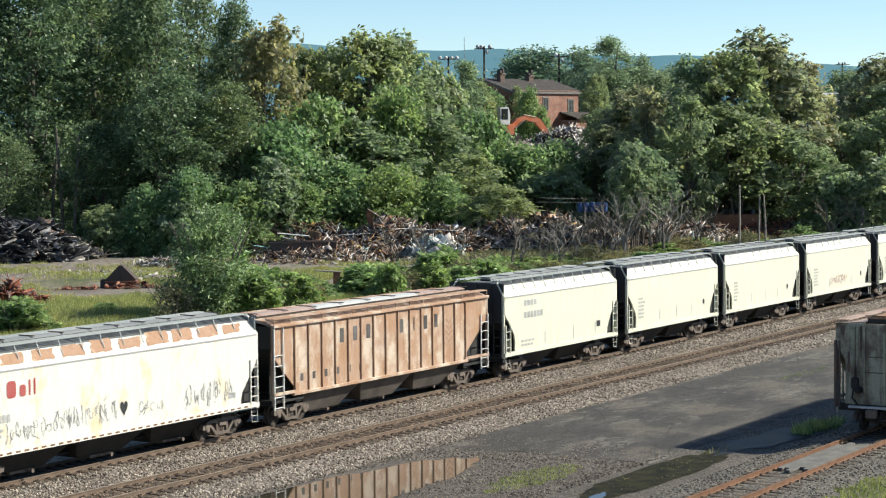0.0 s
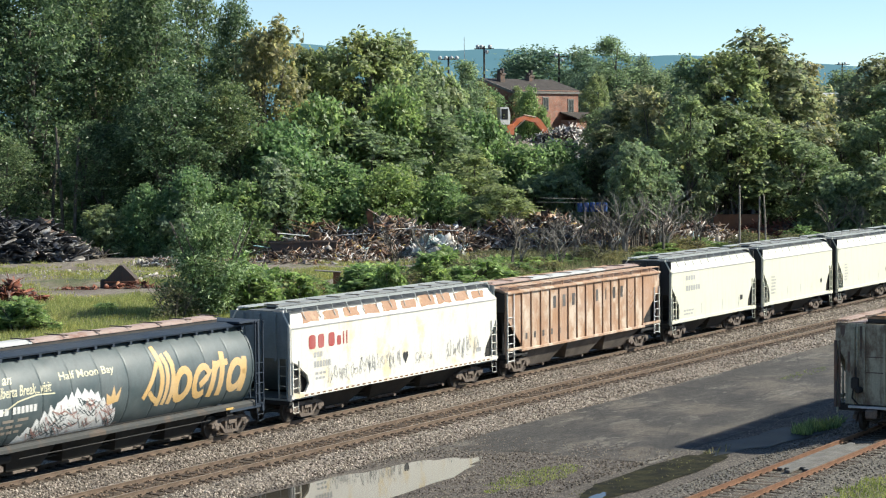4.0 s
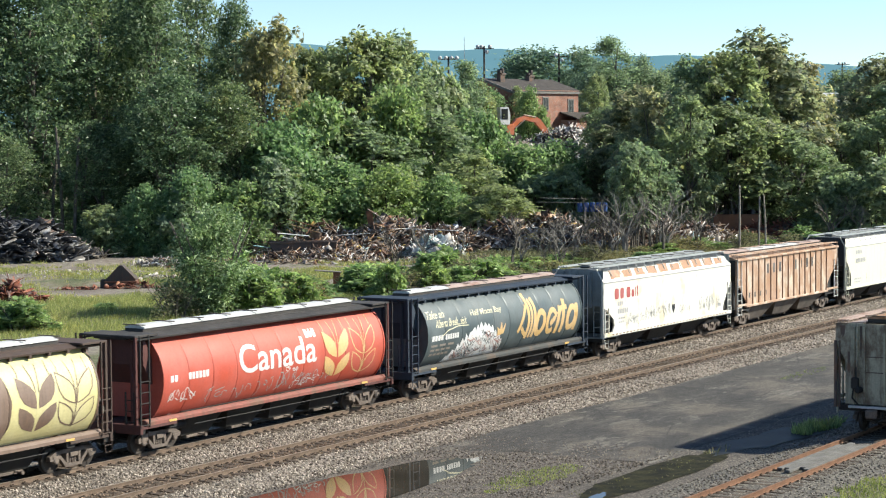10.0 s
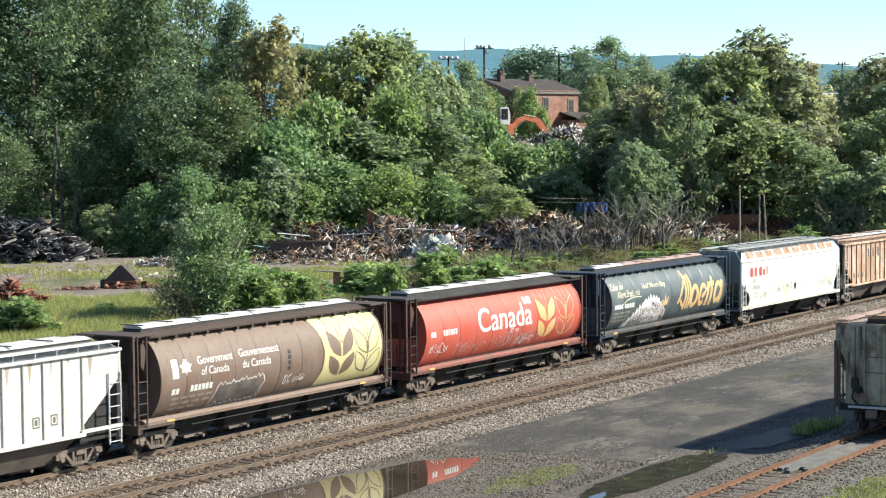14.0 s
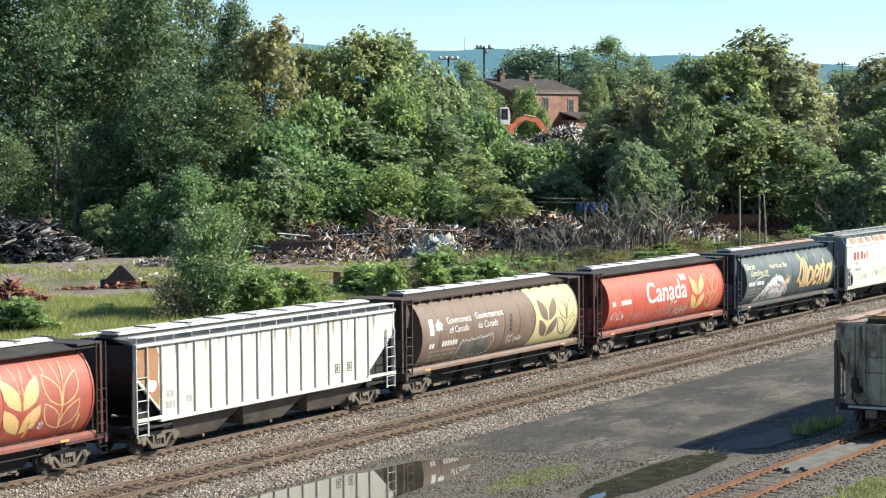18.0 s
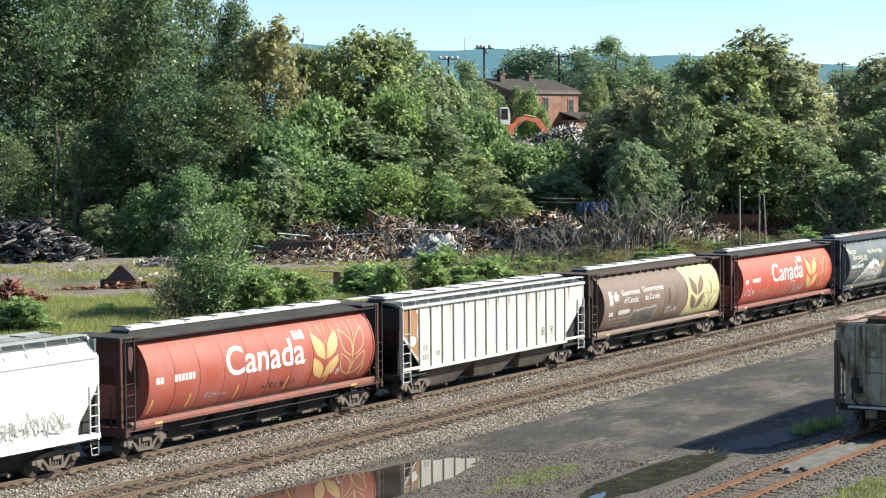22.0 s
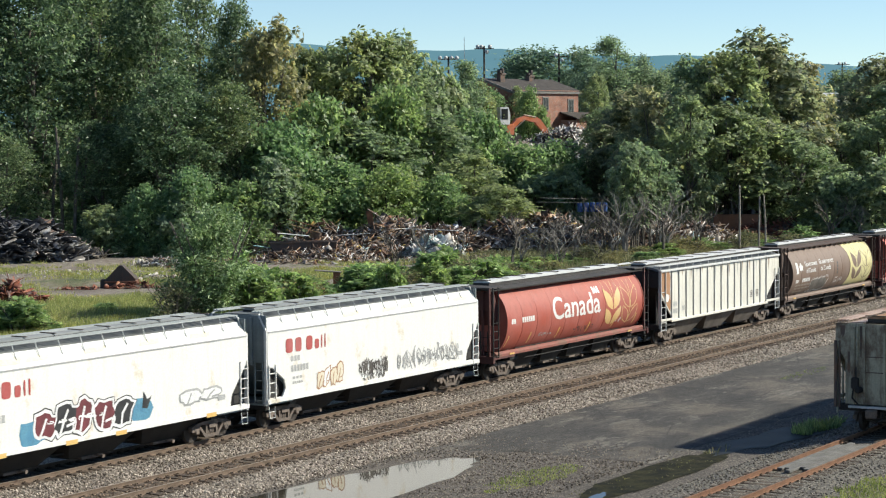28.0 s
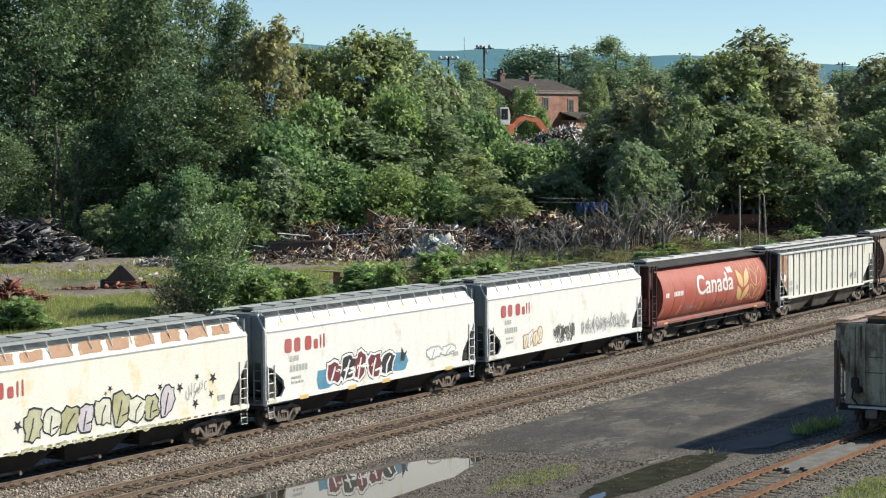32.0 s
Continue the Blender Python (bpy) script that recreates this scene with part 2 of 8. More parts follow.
def prism(bm, outline, axis, a, b):
    """A flat outline pushed from a to b along an axis; the outline lies in the two other axes, in x, y, z order."""
    def at(p, w):
        q = list(p)
        q.insert("xyz".index(axis), w)
        return bm.verts.new(q)
    r0 = [at(p, a) for p in outline]
    r1 = [at(p, b) for p in outline]
    n = len(outline)
    bm.faces.new(r0)
    bm.faces.new(r1[::-1])
    for i in range(n):
        bm.faces.new((r0[i], r0[(i + 1) % n], r1[(i + 1) % n], r1[i]))


def sheet(bm, sections, thick=None):
    """A skin through rows of points."""
    rows = [[bm.verts.new(p) for p in row] for row in sections]
    for r0, r1 in zip(rows, rows[1:]):
        for i in range(len(r0) - 1):
            bm.faces.new((r0[i], r0[i + 1], r1[i + 1], r1[i]))
    return rows


def tube(bm, pts, radii, sides=6, cap=True):
    rings = []
    pts = [Vector(p) for p in pts]
    if isinstance(radii, (int, float)):
        radii = [radii] * len(pts)
    for i, p in enumerate(pts):
        d = (pts[min(i + 1, len(pts) - 1)] - pts[max(i - 1, 0)]).normalized()
        u = d.orthogonal().normalized() if i == 0 else (u - d * u.dot(d)).normalized()
        w = d.cross(u)
        rings.append([bm.verts.new(p + radii[i] * (math.cos(a) * u + math.sin(a) * w)) for a in [2 * math.pi * k / sides for k in range(sides)]])
    for r0, r1 in zip(rings, rings[1:]):
        for k in range(sides):
            bm.faces.new((r0[k], r0[(k + 1) % sides], r1[(k + 1) % sides], r1[k]))
    if cap:
        bm.faces.new(rings[0][::-1])
        bm.faces.new(rings[-1])


def lathe(bm, profile, axis="y", sides=20, centre=(0, 0, 0)):
    """Profile of (radius, along) turned round an axis."""
    cx, cy, cz = centre
    rings = []
    for r, w in profile:
        ring = []
        for k in range(sides):
            a = 2 * math.pi * k / sides
            c, s = r * math.cos(a), r * math.sin(a)
            p = {"x": (w, c, s), "y": (c, w, s), "z": (c, s, w)}[axis]
            ring.append(bm.verts.new((p[0] + cx, p[1] + cy, p[2] + cz)))
        rings.append(ring)
    for r0, r1 in zip(rings, rings[1:]):
        for k in range(sides):
            bm.faces.new((r0[k], r0[(k + 1) % sides], r1[(k + 1) % sides], r1[k]))
    bm.faces.new(rings[0])
    bm.faces.new(rings[-1][::-1])


def raw_mesh(name, verts, faces_flat, sizes, material):
    """A mesh from arrays: vertices, flat corner list, corners per face."""
    me = bpy.data.meshes.new(name)
    me.vertices.add(len(verts))
    me.vertices.foreach_set("co", np.asarray(verts, np.float32).ravel())
    me.loops.add(len(faces_flat))
    me.loops.foreach_set("vertex_index", np.asarray(faces_flat, np.int32))
    me.polygons.add(len(sizes))
    starts = np.concatenate(([0], np.cumsum(sizes)[:-1])).astype(np.int32)
    me.polygons.foreach_set("loop_start", starts)
    me.update(calc_edges=True)
    me.materials.append(material)
    return me

# ---- ground ----
GROUND = -0.5


def smooth(a, b, v):
    t = min(1.0, max(0.0, (v - a) / (b - a)))
    return t * t * (3 - 2 * t)


def bank(x, y):
    """How far into the wooded bank behind the scrapyard, along the view of the yard."""
    return 0.866 * x + 0.5 * y


def ground_z(x, y):
    u = bank(x, y)
    z = GROUND + 10.0 * smooth(222, 275, u + 6 * noise.noise((x * 0.03, y * 0.03, 3)))
    if y > 53:
        z += 0.35 * smooth(53, 75, y) * noise.noise((x * 0.08, y * 0.08, 1)) + 0.5 * smooth(53, 60, y) * 0.3
    return z


def steps(stops):
    """Grid lines: (start, end, spacing) stretches joined."""
    out = []
    for a, b, d in stops:
        n = max(1, round((b - a) / d))
        out += [a + (b - a) * i / n for i in range(n)]
    return out + [stops[-1][1]]


def build_ground():
    xs = steps([(-4600, -400, 700), (-400, -20, 40), (-20, 330, 3.5), (330, 700, 20), (700, 4600, 500)])
    ys = steps([(-4600, -400, 700), (-400, -20, 40), (-20, 300, 3.5), (300, 700, 20), (700, 4600, 500)])
    bm = bmesh.new()
    rows = sheet(bm, [[(x, y, ground_z(x, y)) for x in xs] for y in ys])
    ob = solid("ground", bm, M_SOIL, "bare earth and rough grass rising to a wooded bank", "ground", kind="structure", smooth=True)
    return ob


build_ground()


def strip(name, profile, x0, x1, material, label, wobble=0.06, dx=0.8, category="ballast"):
    """A bed along the track: cross-profile of (y, z) swept along X with an uneven surface."""
    n = round((x1 - x0) / dx)
    bm = bmesh.new()
    rows = []
    for i in range(n + 1):
        x = x0 + (x1 - x0) * i / n
        row = []
        for k, (y, z) in enumerate(profile):
            e = 1.0 if 0 < k < len(profile) - 1 else 2.5
            row.append((x, y + e * wobble * noise.noise((x * 0.4, y * 0.9, 5)), z + 0.5 * wobble * noise.noise((x * 1.1, y * 2.0, 9))))
        rows.append(row)
    sheet(bm, rows)
    return solid(name, bm, material, label, category, kind="structure", smooth=True)


MAIN_Y, SECOND_Y, SIDING_Y = 48.45, 43.42, 25.62
# the two main tracks share one bed; the siding has its own
strip("ballast_main", [(53.0, -0.62), (52.0, -0.45), (51.0, -0.2), (49.6, -0.17), (48.45, -0.17), (47.2, -0.17), (46.3, -0.22), (45.6, -0.24), (44.9, -0.19), (43.42, -0.17), (42.0, -0.19), (41.3, -0.3), (40.75, -0.42), (40.3, -0.52)],
      -30, 420, M_BALLAST, "pale crushed-stone ballast under the main tracks")
strip("ballast_siding", [(29.0, -0.53), (28.2, -0.42), (27.2, -0.2), (25.6, -0.17), (24.0, -0.19), (22.8, -0.25), (21.0, -0.42), (18.5, -0.53)],
      20, 140, M_GRAVEL_GREY, "grey crushed-stone ballast under the siding")


for y in (48.45, 43.42):
    strip("ballast_between_rails", [(y + 1.35, -0.185), (y + 1.2, -0.163), (y + 0.5, -0.16), (y, -0.158), (y - 0.5, -0.16), (y - 1.2, -0.163), (y - 1.35, -0.185)], -30, 420, M_BALLAST_BROWN, "rust-stained ballast between the rails", wobble=0.02)


def build_tarmac():
    """Worn access road between the bed of the main tracks and the siding, broken up into gravel at its near end."""
    bm = bmesh.new()
    rows = []
    for i in range(150):
        x = 64.5 + 1.3 * i
        edge = 0.35 * noise.noise((x * 0.25, 2, 0))
        row = []
        for k in range(15):
            y = 40.7 + edge - 9.15 * k / 14 + (0.3 * noise.noise((x * 0.5, 8, 1)) if k == 14 else 0)
            xx = x + (1.6 * noise.noise((y * 0.5, 4, 2)) + 0.25 * (40 - y) if i == 0 else 0)
            row.append((xx, y, GROUND + 0.06 + 0.015 * noise.noise((x * 0.3, y * 0.5, 7)) - (0.03 if i == 0 or k in (0, 14) else 0)))
        row.append((row[-1][0], row[-1][1] - 0.05, GROUND - 0.02))
        rows.append(row)
    sheet(bm, rows)
    solid("road", bm, M_TARMAC, "worn dark asphalt road with dusty pale patches", "road", kind="structure", smooth=True)


build_tarmac()
strip("gravel_verge", [(40.6, -0.47), (39.8, -0.462), (38.4, -0.466), (36.5, -0.462), (34.0, -0.455), (32.4, -0.462), (31.4, -0.5)],
      25, 69, M_GRAVEL_DARK, "dark fine gravel beside the puddle", category="gravel")
strip("mud_verge", [(31.7, -0.485), (30.8, -0.475), (29.8, -0.47), (29.0, -0.478), (28.4, -0.49)], 50, 140, M_GRAVEL_DARK, "muddy grit between road and siding", category="mud")


def pool(name, axis, width, z, label, seed, n=60, ragged=0.35, material=None, category="puddle"):
    """A shallow pool along a line: an uneven outline about it, a low rim sloping under the gravel."""
    a, b = Vector(axis[0]), Vector(axis[1])
    d = (b - a).normalized()
    s = Vector((-d.y, d.x))
    mid, half = (a + b) / 2, (b - a).length / 2
    bm = bmesh.new()
    ring = []
    for k in range(n):
        t = 2 * math.pi * k / n
        c, q = math.cos(t), math.sin(t)
        c = math.copysign(abs(c) ** 0.8, c)
        r = 1 + ragged * noise.noise((3 * math.cos(t) + seed, 3 * math.sin(t), seed)) + 0.4 * ragged * noise.noise((9 * math.cos(t), 9 * math.sin(t), seed))
        p = mid + d * (half * c * r) + s * (width * q * r)
        ring.append(bm.verts.new((p.x, p.y, z)))
    bm.faces.new(ring)
    solid(name, bm, material or M_WATER, label, category, kind="structure")


pool("water_1", ((40.0, 38.3), (63.4, 37.9)), 2.1, -0.44, "still rain puddle mirroring the passing train", 4.0, ragged=0.14)
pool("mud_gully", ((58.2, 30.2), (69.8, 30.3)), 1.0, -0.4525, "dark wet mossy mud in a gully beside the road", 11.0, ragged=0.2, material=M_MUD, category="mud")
pool("water_2", ((57.0, 29.75), (59.6, 30.2)), 0.22, -0.447, "shallow water at the end of the gully", 31.0, ragged=0.5)
# Wet patch lying in the car's shadow, with that shade in its colour.
pool("water_3", ((69.0, 30.5), (80.0, 29.0)), 1.0, -0.4455, "wet mud beside the siding, coloured dark for the car's shade", 23.0, ragged=0.35, material=M_WET)


# ---- tracks ----
def rail_profile(h=0.17):
    return [(-0.07, -h), (0.07, -h), (0.07, -h + 0.015), (0.012, -h + 0.035), (0.012, -0.045), (0.036, -0.035), (0.036, -0.004), (0.03, 0.0), (-0.03, 0.0), (-0.036, -0.004), (-0.036, -0.035), (-0.012, -0.045), (-0.012, -h + 0.035), (-0.07, -h + 0.015)]


def tie_mesh(material, seed):
    bm = bmesh.new()
    box(bm, -0.115, 0.115, -1.3, 1.3, -0.33, -0.155, 0.012)
    for y in (-0.75, 0.75):
        box(bm, -0.09, 0.09, y - 0.17, y + 0.17, -0.158, -0.143)
        for dy in (-0.1, 0.1):
            for dx in (-0.05, 0.05):
                box(bm, dx - 0.015, dx + 0.015, y + dy - 0.02, y + dy + 0.02, -0.146, -0.105)
    return finish(bm, material)


def track(y, x0, x1, tie0, tie1, rail_material, head_material, label, gauge=1.505, gap=0.55):
    t = thing("railway_track", pose(0, y, 0), label, "track", kind="structure")
    for s in (-1, 1):
        bm = bmesh.new()
        prism(bm, [(s * gauge / 2 + a, b) for a, b in rail_profile()], "x", x0, x1)
        r = part("rail", bm, rail_material, t)
        if head_material:
            bm = bmesh.new()
            box(bm, x0, x1, s * gauge / 2 - 0.03, s * gauge / 2 + 0.03, 0.0005, 0.003)
            part("rail_head", bm, head_material, r, "polished running surface")
    me = tie_mesh(M_TIE, 1)
    rng = random.Random(int(y * 10))
    n = int((tie1 - tie0) / gap)
    for i in range(n):
        mesh_part("tie", me, t, m=pose(tie0 + gap * i + rng.uniform(-0.04, 0.04), rng.uniform(-0.05, 0.05), rng.uniform(0.004, 0.022) - (0.024 if head_material is None else 0), 0, 0, rng.uniform(-1.2, 1.2)))
    return t


track(MAIN_Y, -30, 420, 44, 154, M_RAIL, M_RAIL_SHINE, "main railway track on timber ties")
track(SECOND_Y, -30, 420, 38, 170, M_RAIL, M_RAIL_SHINE, "second main track with brown rails and dark timber ties")
track(SIDING_Y, 20, 140, 50, 92, M_RAIL_ORANGE, None, "disused siding with orange rusted rails")


M_PLANK = surface("grey_plank", (0.085, 0.08, 0.072), (0.165, 0.157, 0.145), 1.5, 0.9, 0, 0.6)


def crossing_panel():
    """Old planks laid between the siding's rails."""
    t = thing("crossing_planks", pose(68.0, SIDING_Y, 0), "weathered grey planks laid between the siding rails", "planks")
    rng = random.Random(5)
    for k in range(5):
        bm = bmesh.new()
        box(bm, -2.9 + rng.uniform(-0.7, 0.3), 3.2 + rng.uniform(-0.6, 0.5), -0.56 + 0.225 * k, -0.355 + 0.225 * k, -0.14, -0.045 + rng.uniform(-0.015, 0.0), 0.012)
        part("plank", bm, M_PLANK, t)


crossing_panel()


def scatter_stones(name, count, area, size, material, label, seed, z_of):
    """Loose stones: small uneven lumps, each turned at random."""
    rng = np.random.default_rng(seed)
    x = rng.uniform(area[0], area[1], count)
    y = rng.uniform(area[2], area[3], count)
    z = np.array([z_of(a, b) for a, b in zip(x, y)])
    keep = z > -0.55
    x, y, z = x[keep], y[keep], z[keep]
    count = len(x)
    base = np.array([(1, 0, 0), (0, 1, 0), (-1, 0, 0), (0, -1, 0), (0, 0, 1), (0, 0, -1)], float)
    tri = np.array([(0, 1, 4), (1, 2, 4), (2, 3, 4), (3, 0, 4), (1, 0, 5), (2, 1, 5), (3, 2, 5), (0, 3, 5)])
    s = size * rng.uniform(0.5, 1.3, (count, 1, 1)) * rng.uniform(0.55, 1.2, (count, 6, 1))
    v = base[None] * s
    a, e = rng.uniform(0, 6.28, count), rng.uniform(-0.8, 0.8, count)
    ca, sa, ce, se = np.cos(a), np.sin(a), np.cos(e), np.sin(e)
    rot = np.stack([np.stack([ca, -sa * ce, sa * se], -1), np.stack([sa, ca * ce, -ca * se], -1), np.stack([0 * a, se, ce], -1)], 1)
    v = np.einsum("nij,nkj->nki", rot, v) + np.stack([x, y, z], -1)[:, None]
    f = (tri[None] + 6 * np.arange(count)[:, None, None]).reshape(-1)
    me = raw_mesh(name, v.reshape(-1, 3), f, np.full(count * 8, 3), material)
    return tagged(new(name, me), label, "gravel", kind="stuff")


def main_bed_z(x, y):
    if abs(y - SECOND_Y) < 1.15 or y > 47.3:
        return -1.0
    pts = [(40.3, -0.5), (40.75, -0.42), (41.3, -0.3), (42.0, -0.19), (45.0, -0.19), (45.6, -0.24), (46.3, -0.22), (47.2, -0.17), (49, -0.17)]
    return float(np.interp(y, [p[0] for p in pts], [p[1] for p in pts])) + 0.01


scatter_stones("ballast_stones", 26000, (46, 100, 40.5, 47.7), 0.055, M_STONE, "pale angular ballast stones", 1, main_bed_z)
scatter_stones("ballast_stones", 9000, (100, 150, 40.5, 47.7), 0.075, M_STONE, "pale angular ballast stones", 2, main_bed_z)
scatter_stones("bed_stones", 7000, (44, 130, 42.3, 44.6), 0.05, M_STONE_RUST, "rust-brown stones between the rails", 6, lambda x, y: -0.15)
scatter_stones("siding_stones", 9000, (52, 90, 21, 28.6), 0.05, M_STONE_GREY, "grey angular ballast stones", 3,
               lambda x, y: float(np.interp(y, [21.0, 22.8, 24.0, 27.2, 28.2, 28.7], [-0.42, -0.25, -0.19, -0.2, -0.42, -0.48])) + 0.01)


def verge_z(x, y):
    inside = (abs(x - 51.7) / 11.9) ** 3 + (abs(y - 38.1) / 2.25) ** 2.4 < 1
    return -0.6 if inside else -0.455


scatter_stones("gravel_stones", 12000, (44, 69, 31.6, 40.8), 0.045, M_STONE_BROWN, "brownish loose gravel", 4, verge_z)
scatter_stones("grit_stones", 2500, (66, 100, 30.2, 40.6), 0.03, M_STONE_GREY, "loose grit on asphalt", 5, lambda x, y: -0.455)

# ---- the train: covered hopper cars, local x along the track, origin at rail height on the track's centre ----
P_RED = painted("bright_red_paint", (0.42, 0.062, 0.032), (0.16, 0.05, 0.034), 0.35, 0.58, fade=0.06)
P_RED_OLD = painted("faded_red_paint", (0.31, 0.058, 0.034), (0.13, 0.045, 0.032), 0.5, 0.6, fade=0.07)
# Shaded copy of the side red for car ends, with grime streaks.
P_RED_END = painted("grimy_shade_red_paint", (0.07, 0.014, 0.01), (0.035, 0.021, 0.0175), 0.6, 0.7, fade=0.03)
P_BROWN = painted("brown_paint", (0.145, 0.09, 0.062), (0.07, 0.048, 0.034), 0.65, 0.62, fade=0.06)
P_TAG_SMOKE = surface("smoky_spray", (0.06, 0.052, 0.046), (0.15, 0.135, 0.12), 1.5, 0.6)
P_MARK_FAINT = painted("faint_stencil_paint", (0.22, 0.185, 0.15), (0.1, 0.08, 0.06), 0.5, 0.6)
# Darker brown with grime streaks, for ends, roof and ladders.
P_BROWN_END = painted("darker_brown_paint", (0.06, 0.036, 0.026), (0.028, 0.021, 0.0175), 0.6, 0.75, fade=0.02)
P_TEAL = painted("blue_grey_paint", (0.043, 0.064, 0.069), (0.042, 0.042, 0.038), 0.5, 0.5, fade=0.08)
P_RED_SILL = painted("grimy_red_sill", (0.2, 0.055, 0.038), (0.07, 0.04, 0.03), 0.9, 0.75, rust=(0.13, 0.075, 0.05), rust_amount=0.35, fade=0.04)
P_TEAL_SILL = painted("grimy_grey_sill", (0.035, 0.037, 0.036), (0.06, 0.05, 0.04), 0.7, 0.8, rust=(0.1, 0.07, 0.05), rust_amount=0.25, fade=0.02)
P_NAVY = painted("navy_paint", (0.009, 0.021, 0.04), (0.016, 0.016, 0.018), 0.4, 0.72, fade=0.02)
P_WHITE = painted("white_paint", (0.63, 0.625, 0.605), (0.5, 0.48, 0.44), 0.22, 0.45, fade=0.05)
P_CREAM = painted("cream_paint", (0.6, 0.585, 0.475), (0.37, 0.34, 0.237), 0.4, 0.45, fade=0.05)
P_WHITE_RUST = painted("stained_white_paint", (0.63, 0.62, 0.595), (0.46, 0.42, 0.34), 0.35, 0.5, rust=(0.5, 0.4, 0.26), rust_amount=0.02, fade=0.05)
P_WHITE_STAINED = painted("yellowed_white_paint", (0.63, 0.61, 0.55), (0.55, 0.42, 0.26), 0.35, 0.5, rust=(0.62, 0.5, 0.3), rust_amount=0.22, fade=0.05)
P_WHITE_RIB = painted("weathered_white_paint", (0.58, 0.558, 0.495), (0.36, 0.31, 0.23), 0.5, 0.5, fade=0.04)
P_GREY_END = painted("grey_blue_paint", (0.14, 0.168, 0.175), (0.07, 0.07, 0.07), 0.5, 0.5)
# Near-black colour for the cream cars' ends.
P_DARK_END = painted("dark_end_paint", (0.03, 0.029, 0.028), (0.02, 0.017, 0.015), 0.5, 0.7, fade=0.01)
P_ROOF = painted("galvanised_roof", (0.28, 0.301, 0.294), (0.175, 0.175, 0.161), 0.4, 0.5)
P_ROOF_MID = painted("dull_hatch_sheet", (0.19, 0.2, 0.195), (0.11, 0.11, 0.1), 0.4, 0.55)
# Weathered roof grey, darkened for the shadowed gap below the walkways.
P_ROOF_DARK = painted("weathered_gap_shade_sheet", (0.1, 0.105, 0.1), (0.06, 0.06, 0.055), 0.4, 0.6)
P_DARK_ROOF = surface("tarred_roof", (0.021, 0.0189, 0.0175), (0.0525, 0.0455, 0.042), 1.5, 0.8, 0, 0.3)
P_TAN = painted("peeling_tan_paint", (0.34, 0.19, 0.105), (0.15, 0.08, 0.05), 0.7, 0.65, rust=(0.54, 0.45, 0.36), rust_amount=0.48, fade=0.15, streak=1.6)
P_HATCH = painted("pale_hatch_paint", (0.488, 0.488, 0.474), (0.259, 0.244, 0.222), 0.4, 0.5)
# Grimy white, greyed so each rib carries its shadow line in the colour.
P_RIB_GREY = painted("grimy_rib_shadow_grey", (0.42, 0.41, 0.39), (0.2, 0.16, 0.12), 0.6, 0.5)
P_TAN_RIB = painted("rusty_tan_paint", (0.33, 0.19, 0.11), (0.1, 0.055, 0.035), 0.6, 0.7, fade=0.08)
P_HATCH_PINK = painted("faded_hatch_paint", (0.35, 0.252, 0.21), (0.21, 0.126, 0.098), 0.4, 0.6, rust=(0.21, 0.098, 0.063), rust_amount=0.3)
P_YELLOW = painted("pale_yellow_paint", (0.533, 0.474, 0.222), (0.296, 0.252, 0.111), 0.3, 0.5)
P_GOLD = painted("gold_paint", (0.54, 0.345, 0.13), (0.3, 0.17, 0.08), 0.3, 0.5)
P_SCRIPT = painted("cream_script_paint", (0.54, 0.5, 0.33), (0.3, 0.25, 0.15), 0.25, 0.5)
P_LETTER = painted("white_lettering", (0.577, 0.57, 0.548), (0.296, 0.259, 0.222), 0.3, 0.5)
P_LETTER_RED = painted("red_lettering", (0.315, 0.0315, 0.0245), (0.175, 0.056, 0.035), 0.3, 0.5)
P_LETTER_DARK = painted("faded_dark_lettering", (0.042, 0.035, 0.0315), (0.21, 0.14, 0.098), 0.4, 0.6)
P_LETTER_GREY = painted("grey_lettering", (0.32, 0.32, 0.31), (0.42, 0.42, 0.4), 0.3, 0.6)
P_REFLECT = painted("yellow_reflector", (0.56, 0.336, 0.07), (0.28, 0.175, 0.07), 0.2, 0.4)
P_STAIN = painted("rust_stain", (0.28, 0.14, 0.066), (0.16, 0.075, 0.04), 0.6, 0.7, rust=(0.46, 0.34, 0.22), rust_amount=0.2)
P_STAIN_FAINT = painted("faint_rust_stain", (0.56, 0.5, 0.38), (0.45, 0.34, 0.2), 0.5, 0.7)
P_RUST_PATCH = painted("rust_patch", (0.294, 0.14, 0.056), (0.14, 0.07, 0.035), 0.4, 0.8, rust=(0.35, 0.252, 0.168), rust_amount=0.2)
P_RUN = painted("brown_runs", (0.3, 0.24, 0.18), (0.16, 0.12, 0.09), 0.5, 0.7, rust=(0.45, 0.4, 0.33), rust_amount=0.4)
P_TAG_BLACK = surface("black_spray", (0.014, 0.014, 0.0154), (0.035, 0.035, 0.035), 3, 0.5)
P_TAG_GREY = surface("grey_spray", (0.2, 0.205, 0.205), (0.4, 0.4, 0.39), 2.0, 0.6, spread=0.5)
P_TAG_MAROON = surface("maroon_spray", (0.098, 0.021, 0.0245), (0.154, 0.035, 0.042), 3, 0.5)
P_TAG_BLUE = surface("blue_spray", (0.056, 0.175, 0.28), (0.098, 0.252, 0.35), 3, 0.5)
P_TAG_CHROME = surface("pale_spray", (0.58, 0.58, 0.57), (0.72, 0.72, 0.71), 3, 0.5)
P_TAG_OLIVE = surface("olive_spray", (0.294, 0.28, 0.14), (0.42, 0.406, 0.28), 1.2, 0.5)
P_TAG_PALE = surface("pale_olive_spray", (0.46, 0.45, 0.33), (0.6, 0.59, 0.52), 1.5, 0.5)
